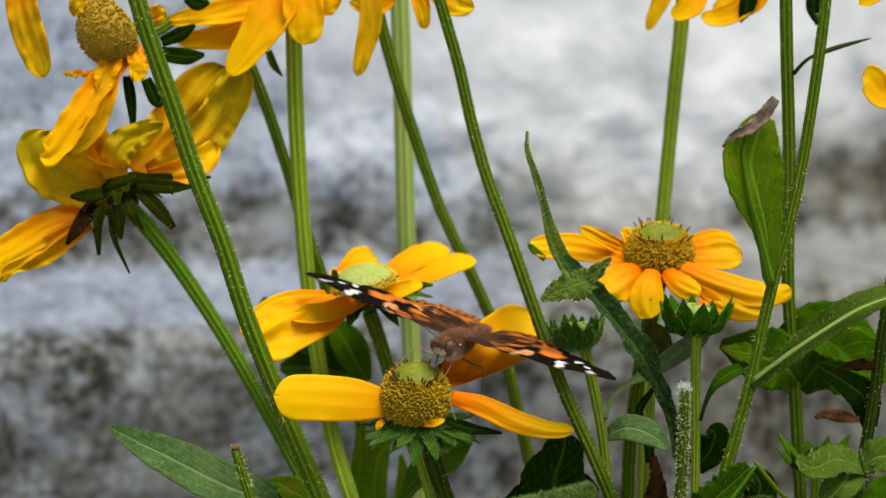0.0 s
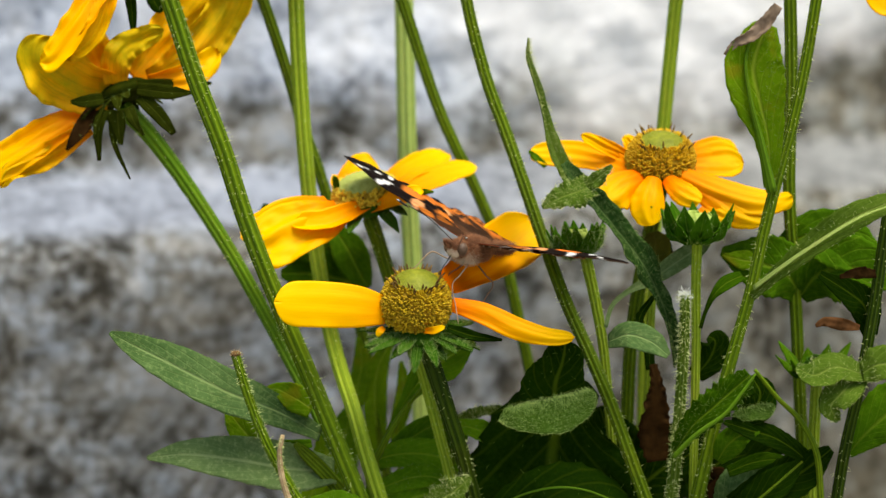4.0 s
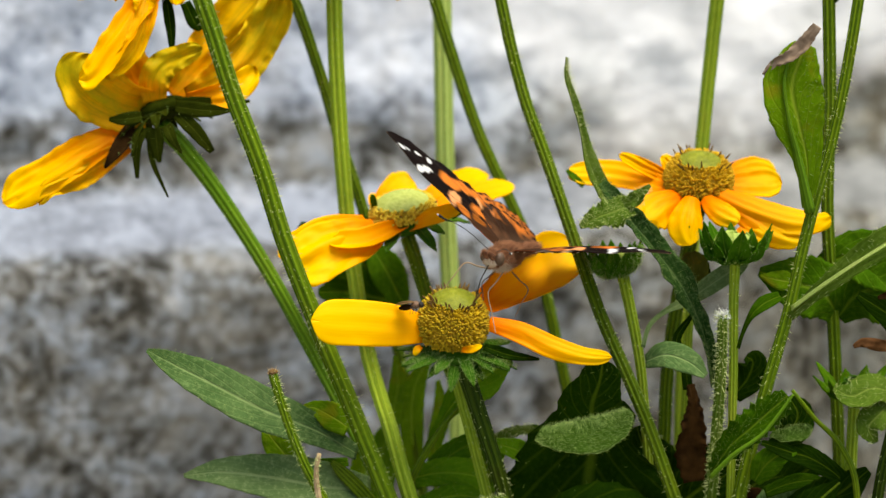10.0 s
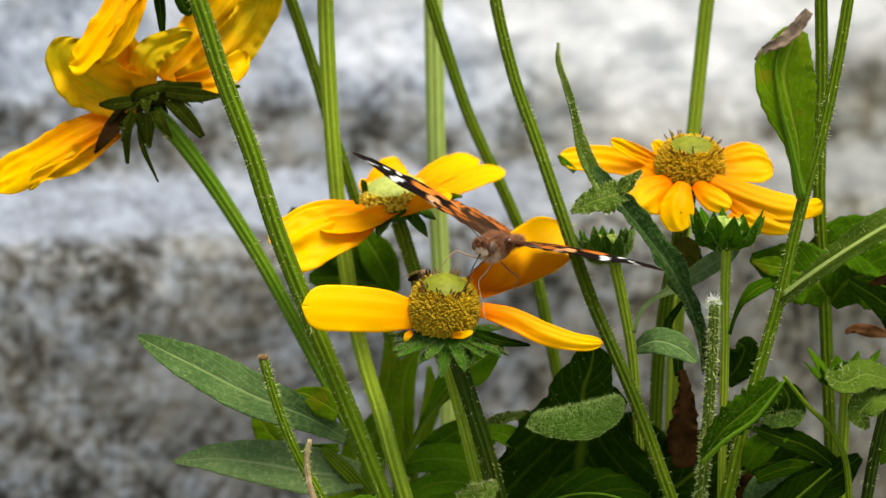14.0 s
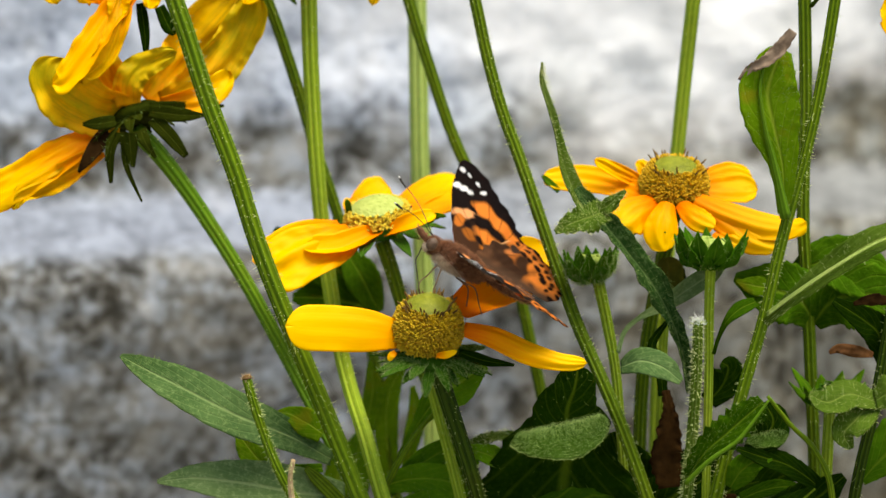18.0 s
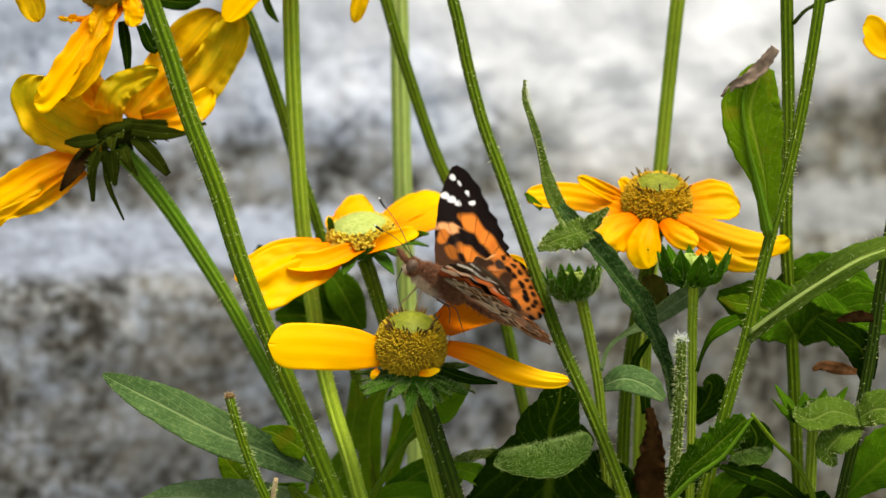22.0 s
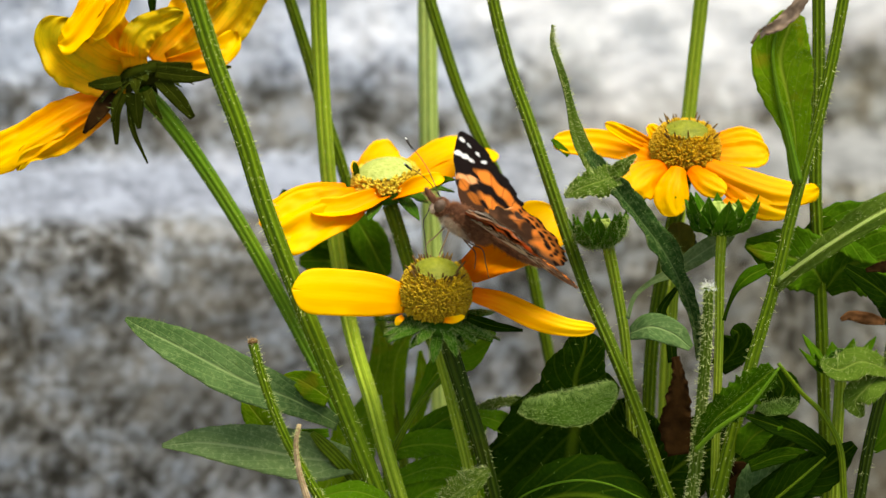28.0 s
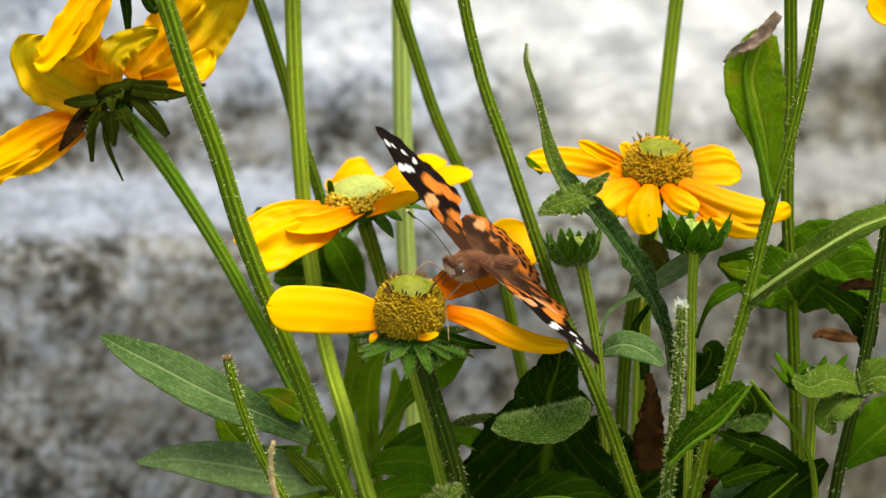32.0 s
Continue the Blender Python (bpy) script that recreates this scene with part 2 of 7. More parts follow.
# dark green taken down near black to hold the shade among leaves
M["leaf_dark_shaded"] = leaf_mat("leaf_dark_green_shaded", (0.003, 0.0112, 0.0001), (0.009, 0.026, 0.0003), (0.06, 0.095, 0.004), None, 0.16, 0.1)
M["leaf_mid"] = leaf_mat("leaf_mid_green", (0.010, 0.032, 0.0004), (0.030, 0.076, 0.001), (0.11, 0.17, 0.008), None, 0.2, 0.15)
M["leaf_pale"] = leaf_mat("leaf_grey_green", (0.034, 0.068, 0.004), (0.085, 0.135, 0.013), (0.18, 0.235, 0.038))
M["leaf_lime"] = leaf_mat("leaf_yellow_green", (0.07, 0.15, 0.002), (0.16, 0.28, 0.005), (0.33, 0.42, 0.03), (0.22, 0.24, 0.008), 0.35)
M["leaf_downy"] = leaf_mat("leaf_downy_green", (0.016, 0.038, 0.003), (0.042, 0.08, 0.009), (0.12, 0.18, 0.035), None, 0.22, 0.5, 0.1)
M["leaf_flecked"] = leaf_mat("leaf_flecked_green", (0.012, 0.036, 0.005), (0.036, 0.08, 0.015), (0.2, 0.27, 0.09), None, 0.2, 0.55, 0.6)
M["leaf_dusty"] = leaf_mat("leaf_dusty_green", (0.062, 0.112, 0.03), (0.14, 0.2, 0.065), (0.3, 0.36, 0.15), None, 0.25, 0.5, 0.7)
M["leaf_brown"] = leaf_mat("leaf_browned", (0.035, 0.04, 0.004), (0.075, 0.075, 0.008), (0.12, 0.1, 0.02), (0.045, 0.016, 0.005), 0.25, 0.1, 0.4)
M["leaf_blue"] = leaf_mat("leaf_blue_green", (0.034, 0.072, 0.016), (0.088, 0.15, 0.042), (0.24, 0.32, 0.11), None, 0.22, 0.5)
M["stem"] = stem_mat("stem_green", (0.016, 0.048, 0.0005), (0.22, 0.31, 0.008))
M["stem_dark"] = stem_mat("stem_dark_green", (0.016, 0.042, 0.0006), (0.2, 0.28, 0.008))
# darker copy of the stem green, with the front stalk's shade in it
M["stem_deep"] = stem_mat("stem_deep_green", (0.006, 0.018, 0.0004), (0.06, 0.095, 0.003))
M["stem_fresh"] = stem_mat("stem_fresh_green", (0.11, 0.19, 0.005), (0.42, 0.49, 0.04))
M["stem_mid"] = stem_mat("stem_mid_green", (0.04, 0.1, 0.002), (0.17, 0.29, 0.012))
M["stem_pale"] = stem_mat("stem_pale_green", (0.2, 0.29, 0.05), (0.55, 0.62, 0.17))
M["hair"] = grain_mat("plant_hair", (0.36, 0.42, 0.1), (0.6, 0.62, 0.26), 400, 0.6)
M["hair_green"] = grain_mat("green_plant_hair", (0.12, 0.2, 0.03), (0.3, 0.38, 0.1), 400, 0.6)
M["fuzz_white"] = grain_mat("white_down", (0.6, 0.6, 0.52), (0.8, 0.8, 0.72), 400, 0.7)
M["sepal"] = leaf_mat("sepal_green", (0.018, 0.06, 0.003), (0.05, 0.125, 0.008), (0.12, 0.2, 0.02))
M["sepal_fresh"] = leaf_mat("sepal_fresh_green", (0.02, 0.075, 0.0012), (0.055, 0.15, 0.004), (0.13, 0.25, 0.015), None, 0.3)
M["sepal_old"] = leaf_mat("sepal_olive", (0.010, 0.014, 0.0005), (0.028, 0.036, 0.002), (0.06, 0.07, 0.006), None, 0.15, 0.1)
M["bud_pale"] = grain_mat("bud_pale_green", (0.2, 0.28, 0.03), (0.42, 0.5, 0.1), 1000, 0.6)
M["cone"] = grain_mat("cone_green", (0.135, 0.15, 0.005), (0.29, 0.3, 0.02), 1100, 0.5)
M["cone_pale"] = grain_mat("cone_pale_green", (0.27, 0.32, 0.045), (0.46, 0.49, 0.12), 1000, 0.6)
M["cone_brown"] = grain_mat("cone_brown", (0.28, 0.16, 0.008), (0.5, 0.31, 0.015), 900, 0.7)
M["floret"] = grain_mat("floret_yellow", (0.24, 0.13, 0.003), (0.66, 0.44, 0.01), 1500, 0.7)
M["floret_warm"] = grain_mat("floret_orange_yellow", (0.32, 0.16, 0.003), (0.78, 0.48, 0.01), 1500, 0.7)
M["floret_pale"] = grain_mat("floret_pale_yellow", (0.55, 0.36, 0.01), (0.78, 0.58, 0.05), 1200, 0.7)
M["anther"] = grain_mat("anther_brown", (0.06, 0.03, 0.006), (0.2, 0.11, 0.02), 900, 0.7)
M["dry"] = grain_mat("dry_leaf", (0.06, 0.03, 0.008), (0.22, 0.13, 0.05), 420, 0.9, 0.05)
M["straw"] = grain_mat("dry_straw", (0.2, 0.12, 0.05), (0.55, 0.4, 0.22), 500, 0.9, 0.05)
M["dry_pale"] = grain_mat("papery_dead_leaf", (0.06, 0.038, 0.022), (0.34, 0.24, 0.16), 300, 0.9, 0.05)
M["dry_red"] = grain_mat("dry_leaf_red_brown", (0.04, 0.015, 0.004), (0.15, 0.065, 0.022), 420, 0.9, 0.04)
M["dry_dark"] = grain_mat("dry_leaf_dark", (0.010, 0.0045, 0.001), (0.04, 0.018, 0.004), 420, 0.9, 0.03)
M["wall"] = wall_mat()
# unseen ground, paled so that it bounces light under wings and petals
M["soil"] = grain_mat("pale_bounce_ground", (0.13, 0.115, 0.095), (0.32, 0.29, 0.245), 160, 0.95, 0.1, 0.003)


# ---- tools ----
def thing(name, label, category, group="", at=(0, 0, 0)):
    ob = new(name)
    ob.location = at
    ob.empty_display_size = 0.01
    return tagged(ob, label, category, group)


def mesh(name, verts, faces, material, uvs=None, smooth=True):
    me = bpy.data.meshes.new(name)
    me.from_pydata([tuple(v) for v in verts], [], [tuple(f) for f in faces])
    if uvs is not None:
        layer = me.uv_layers.new(name="UVMap")
        idx = np.empty(len(me.loops), dtype=np.int32)
        me.loops.foreach_get("vertex_index", idx)
        layer.data.foreach_set("uv", np.asarray(uvs, dtype=np.float32)[idx].ravel())
    me.polygons.foreach_set("use_smooth", [smooth] * len(me.polygons))
    me.materials.append(M[material] if isinstance(material, str) else material)
    me.update()
    return me


def part(name, me, parent, label="", kind=""):
    ob = new(name, me)
    ob.parent = parent
    return tagged(ob, label, "", "", kind)


def spline(pts, n):
    """n points along a smooth curve through pts."""
    p = np.array(pts, float)
    if len(p) == 2:
        return p[0] + (p[1] - p[0]) * np.linspace(0, 1, n)[:, None]
    p = np.vstack([2 * p[0] - p[1], p, 2 * p[-1] - p[-2]])
    s = np.linspace(0, len(p) - 3 - 1e-9, n)
    i = s.astype(int)
    t = (s - i)[:, None]
    a, b, c, d = p[i], p[i + 1], p[i + 2], p[i + 3]
    return 0.5 * (2 * b + (c - a) * t + (2 * a - 5 * b + 4 * c - d) * t ** 2 + (3 * b - a - 3 * c + d) * t ** 3)


def unit(v):
    v = np.asarray(v, float)
    return v / np.maximum(np.linalg.norm(v, axis=-1, keepdims=True), 1e-12)


def profile(values, n):
    v = np.asarray(values, float)
    return np.maximum(spline(np.stack([v, 0 * v], 1), n)[:, 0], 0)


def frames(path, hint):
    tan = unit(np.gradient(path, axis=0))
    side = unit(np.cross(tan, np.asarray(hint, float)))
    return tan, side, unit(np.cross(side, tan))


def tube(pts, radii, n=28, seg=22, ribs=0, depth=0.1):
    """Vertices, faces, uvs of a round stalk; radii in mm; ribs along it if asked."""
    path = spline(pts, n)
    r = profile(radii, n) / 1000 if len(np.shape(radii)) else np.full(n, radii / 1000)
    tan, side, nor = frames(path, (0.13, -1, 0.21))
    a = np.linspace(0, 2 * math.pi, seg, endpoint=False)
    k = 1 + (depth * np.cos(ribs * a) if ribs else 0 * a)
    v = path[:, None] + (r[:, None] * k)[..., None] * (np.cos(a)[None, :, None] * side[:, None] + np.sin(a)[None, :, None] * nor[:, None])
    verts = v.reshape(-1, 3)
    faces = [(i * seg + j, i * seg + (j + 1) % seg, (i + 1) * seg + (j + 1) % seg, (i + 1) * seg + j) for i in range(n - 1) for j in range(seg)]
    faces += [tuple(range(seg))[::-1], tuple((n - 1) * seg + j for j in range(seg))]
    length = np.concatenate([[0], np.cumsum(np.linalg.norm(np.diff(path, axis=0), axis=1))])
    uv = np.stack([np.tile(np.abs(2 * a / (2 * math.pi) - 1), n), np.repeat(length * 20, seg)], 1)
    return verts, faces, uv


def spikes(base, way, length, width):
    """Thin three-sided hairs; arrays of feet, directions, lengths, widths."""
    base, way = np.asarray(base), unit(way)
    s = unit(np.cross(way, np.random.normal(size=way.shape)))
    t = np.cross(way, s)
    w = np.asarray(width)[:, None]
    ring = [base + w * (math.cos(x) * s + math.sin(x) * t) for x in (0, 2.094, 4.189)]
    tip = base + np.asarray(length)[:, None] * way
    verts = np.stack([*ring, tip], 1).reshape(-1, 3)
    faces = []
    for i in range(len(base)):
        o = 4 * i
        faces += [(o, o + 1, o + 3), (o + 1, o + 2, o + 3), (o + 2, o, o + 3)]
    return verts, faces


def hairs_on(path, radii, count, length, rng, lean=0.25, width=0.00008):
    n = len(path)
    tan, side, nor = frames(path, (0.13, -1, 0.21))
    i = rng.integers(0, n, count)
    a = rng.uniform(0, 2 * math.pi, count)
    out = np.cos(a)[:, None] * side[i] + np.sin(a)[:, None] * nor[i]
    base = path[i] + out * (np.asarray(radii)[i] * 0.96)[:, None] + tan[i] * rng.uniform(-0.5, 0.5, count)[:, None] * 0.002
    way = out + tan[i] * rng.uniform(-0.2, lean * 2, count)[:, None] + rng.normal(0, 0.25, (count, 3))
    return spikes(base, way, length * rng.uniform(0.4, 1.2, count), np.full(count, width))


def rooted(pts):
    """Carries a stalk straight on from its lowest given point down to the soil."""
    p = [np.array(q, float) for q in pts]
    if p[-1][2] > 1e-6:
        return p
    p.pop()
    d = unit(p[-1] - p[-2])
    while p[-1][2] > 0.012:
        p.append(p[-1] + d * 0.01)
        d = unit(d * 0.85 + np.array((0, 0, -0.15)))
    p.append(p[-1] + d * 0.02)
    return p


def stalk(owner, pts, radii, material="stem", hairs=0, hair=1.1, name="stem", seed=1, n=70, ribs=8):
    """A ribbed stalk with its hairs; radii in mm, hair length in mm."""
    pts = rooted(pts)
    radii = np.asarray(radii) * 0.77
    v, f, uv = tube(pts, radii, n, 56, ribs, 0.1)
    ob = part(name, mesh(name, v, f, material, uv), owner)
    if hairs:
        path = spline(pts, 260)
        r = profile(radii, 260) / 1000 if len(np.shape(radii)) else np.full(260, radii / 1000)
        hv, hf = hairs_on(path, r, int(hairs * 2.5), hair / 1000, np.random.default_rng(seed), 0.25, 0.00005 if hairs > 2000 else 0.00008)
        part("fuzz", mesh("fuzz", hv, hf, "hair", smooth=False), ob, "fine pale bristles", "stuff")
    return ob


def blade(pts, half, face=(0, -1, 0.3), cup=0.0, fold=0.0, wave=0.0, teeth=0.0, thick=0.25, n=40, m=15, seed=0, ripple=5.0, notch=0.0, groove=0.0, blunt=0.0, crease=0.0):
    """A leaf or petal: midrib pts, half widths in mm along it, the way its face looks; cup and fold bend its
    sides towards the face, wave ruffles the rim (mm), teeth notch it."""
    path = spline(pts, n)
    w = profile(half, n) / 1000
    if blunt:
        k = np.clip((np.linspace(0, 1, n) - 1 + blunt) / blunt, 0, 1)
        w = np.maximum(w, w[int(n * (1 - blunt))] * (k > 0)) * np.sqrt(np.clip(1 - k ** 2, 0.0, 1))
    tan, side, nor = frames(path, face)
    rng = np.random.default_rng(seed)
    ph = rng.uniform(0, 6.28, 6)
    v = np.linspace(0, 1, n)
    u = np.linspace(-1, 1, m)
    rim = 1 + teeth * np.abs(((v * 11 + ph[0]) % 1) - 0.3)[:, None] * np.abs(u)[None] ** 3
    off = u[None] * w[:, None] * rim
    lift = cup * w[:, None] * u[None] ** 2 + fold * w[:, None] * np.abs(u)[None]
    ruff = np.array([[noise.noise(Vector((a * ripple * 0.9 + ph[1], b * 0.8 + ph[2], ph[3]))) + 0.5 * noise.noise(Vector((a * ripple * 2.3 + ph[4], b * 1.7, ph[5]))) for b in u] for a in v]) * 2.0
    lift = lift + wave / 1000 * ruff * np.abs(u)[None] ** 2 * np.sin(math.pi * np.clip(v * 0.9 + 0.08, 0, 1))[:, None]
    lift = lift - groove / 1000 * np.cos(u * math.pi * 3)[None] * np.sin(math.pi * v)[:, None]
    if crease:
        lift = lift + crease / 1000 * np.array([[1.6 * noise.noise(Vector((a * 2.2 + ph[2], b * 2.6 + ph[0], ph[1]))) + 0.8 * abs(noise.noise(Vector((a * 4.5 + ph[3], b * 4.2, ph[4])))) for b in u] for a in v]) * np.clip(v * 3, 0, 1)[:, None]
    back = notch / 1000 * (np.exp(-(u / 0.22) ** 2) + 0.25 * u ** 4)[None] * (v[:, None] ** 6)
    top = path[:, None] + off[..., None] * side[:, None] + lift[..., None] * nor[:, None] - back[..., None] * tan[:, None]
    low = top - nor[:, None] * (thick / 1000)
    verts = np.concatenate([top.reshape(-1, 3), low.reshape(-1, 3)])
    k = n * m
    faces = []
    for i in range(n - 1):
        for j in range(m - 1):
            a, b, c, d = i * m + j, i * m + j + 1, (i + 1) * m + j + 1, (i + 1) * m + j
            faces += [(a, b, c, d), (k + d, k + c, k + b, k + a)]
        for j in (0, m - 1):
            a, d = i * m + j, (i + 1) * m + j
            faces.append((a, d, k + d, k + a) if j == 0 else (d, a, k + a, k + d))
    for j in range(m - 1):
        a, b = j, j + 1
        faces.append((b, a, k + a, k + b))
        a, b = (n - 1) * m + j, (n - 1) * m + j + 1
        faces.append((a, b, k + b, k + a))
    g = np.stack(np.meshgrid(np.linspace(0, 1, m), v), -1).reshape(-1, 2)
    return verts, faces, np.concatenate([g, g])


def petal(owner, pts, half, face=(0, -1, 0.5), material="petal", label="", **kw):
    kw.setdefault("cup", 0.25)
    kw.setdefault("wave", 0.25)
    kw.setdefault("groove", 0.06)
    kw.setdefault("notch", 0.6)
    kw.setdefault("blunt", 0.32)
    v, f, uv = blade(pts, half, face, **kw)
    return part("petal", mesh("petal", v, f, material, uv), owner, label)


def leaf(owner, pts, half, face=(0, -1, 0.5), material="leaf", label="", fuzz=0, name="leaf", **kw):
    kw.setdefault("teeth", 0.12)
    kw.setdefault("wave", 0.5)
    kw.setdefault("fold", 0.15)
    seed = kw.get("seed", 0)
    v, f, uv = blade(pts, half, face, **kw)
    ob = part(name, mesh(name, v, f, material, uv), owner, label)
    if fuzz and material == "leaf_dark_shaded":
        fuzz = fuzz // 3
    if fuzz:
        n, m = kw.get("n", 40), kw.get("m", 15)
        rng = np.random.default_rng(seed + 5)
        i, j = rng.integers(1, n - 1, fuzz), np.where(rng.random(fuzz) < 0.72, rng.integers(0, m, fuzz), rng.choice([0, m - 1], fuzz))
        g = np.asarray(v)[: n * m].reshape(n, m, 3)
        nor = unit(np.cross(g[i, np.clip(j + 1, 0, m - 1)] - g[i, np.clip(j - 1, 0, m - 1)], g[np.clip(i + 1, 0, n - 1), j] - g[i - 1, j]))
        nor *= np.sign((nor * np.asarray(face)).sum(1, keepdims=True) + 1e-9)
        edge = (g[i, j] - g[i, m // 2])
        hv, hf = spikes(g[i, j] + (g[i + 1, j] - g[i, j]) * rng.uniform(-0.6, 0.6, (fuzz, 1)), nor + 0.9 * unit(edge) + rng.normal(0, 0.35, (fuzz, 3)), rng.uniform(0.0004, 0.0013, fuzz), np.full(fuzz, 0.000034))
        part("fuzz", mesh("fuzz", hv, hf, "hair" if material == "leaf_pale" else "hair_green", smooth=False), ob, "fine pale bristles", "stuff")
    return ob


def basis(axis):
    z = unit(axis)
    x = unit(np.cross((0.0, 1.0, 0.1), z))
    return np.stack([x, np.cross(z, x), z], 1)


def dome(centre, axis, radius, height, n=18, seg=40, low=-0.35):
    """A rounded cone head; sizes in mm."""
    B = basis(axis)
    t = np.linspace(math.asin(low), math.pi / 2, n)
    a = np.linspace(0, 2 * math.pi, seg, endpoint=False)
    ct, st = np.cos(t)[:, None], np.sin(t)[:, None]
    x, y, z = radius * ct * np.cos(a), radius * ct * np.sin(a), height * st + 0 * a
    v = np.stack([x, y, z], -1).reshape(-1, 3) / 1000 @ B.T + np.asarray(centre)
    f = [(i * seg + j, i * seg + (j + 1) % seg, (i + 1) * seg + (j + 1) % seg, (i + 1) * seg + j) for i in range(n - 1) for j in range(seg)]
    f.append(tuple(range(seg))[::-1])
    return v, f


def studs(centre, axis, radius, height, lo, hi, count, size, length, seed, jitter=0.15):
    """Small blunt pegs set in a spiral on a cone head between two latitudes (-1 to 1)."""
    B = basis(axis)
    rng = np.random.default_rng(seed)
    k = np.arange(count)
    s = lo + (hi - lo) * (k + 0.5) / count
    a = k * 2.39996 + rng.normal(0, jitter, count)
    c = np.sqrt(1 - s ** 2)
    p = np.stack([radius * c * np.cos(a), radius * c * np.sin(a), height * s], 1)
    o = unit(np.stack([c * np.cos(a) / radius, c * np.sin(a) / radius, s / height], 1) + rng.normal(0, 0.012, (count, 3)))
    up = unit(o + np.array([0, 0, 0.25]))
    x = unit(np.cross(up, rng.normal(size=(count, 3))))
    y = np.cross(up, x)
    ln = length * rng.uniform(0.7, 1.25, count)[:, None]
    rings = []
    for r, h in ((0.8, -0.2), (1.0, 0.55), (0.75, 0.9), (0.0, 1.05)):
        for q in range(5):
            rings.append(p + up * ln * h + size * r * (math.cos(q * 1.2566) * x + math.sin(q * 1.2566) * y))
    v = np.stack(rings, 1).reshape(-1, 3) / 1000 @ B.T + np.asarray(centre)
    f = []
    for i in range(count):
        o0 = 20 * i
        for r in range(3):
            f += [(o0 + r * 5 + q, o0 + r * 5 + (q + 1) % 5, o0 + r * 5 + 5 + (q + 1) % 5, o0 + r * 5 + 5 + q) for q in range(5)]
    return v, f


def head(owner, centre, axis, radius, height, skin="cone", floret="floret", lo=-0.35, hi=0.5, count=420, size=0.42, length=0.9, seed=3, darts=0, dart_at=(0.45, 0.6), dart_len=1.6):
    v, f = dome(centre, axis, radius, height, low=-0.6)
    ob = part("cone", mesh("cone", v, f, "cone_brown"), owner, "domed green flower centre")
    v, f = dome(centre, axis, radius * 1.05, height * 1.06, low=hi - 0.04)
    part("cap", mesh("cap", v, f, skin), ob, "smooth green crown of unopened florets")
    v, f = studs(centre, axis, radius, height, lo, hi, int(count * 1.6), size, length, seed, 0.6)
    part("floret_ring", mesh("floret_ring", v, f, floret), ob, "tiny packed yellow florets", "stuff")
    v, f = studs(centre, axis, radius * 1.05, height * 1.06, hi, 0.995, int(count * 0.4), size * 0.8, 0.05, seed + 1, 0.02)
    part("floret_cap", mesh("floret_cap", v, f, skin), ob, "tiny unopened green florets", "stuff")
    if darts:
        v, f = studs(centre, axis, radius, height, dart_at[0], dart_at[1], darts, 0.22, dart_len, seed + 2, 0.5)
        part("anther_ring", mesh("anther_ring", v, f, "anther"), ob, "dark brown upright anthers", "stuff")
    return ob


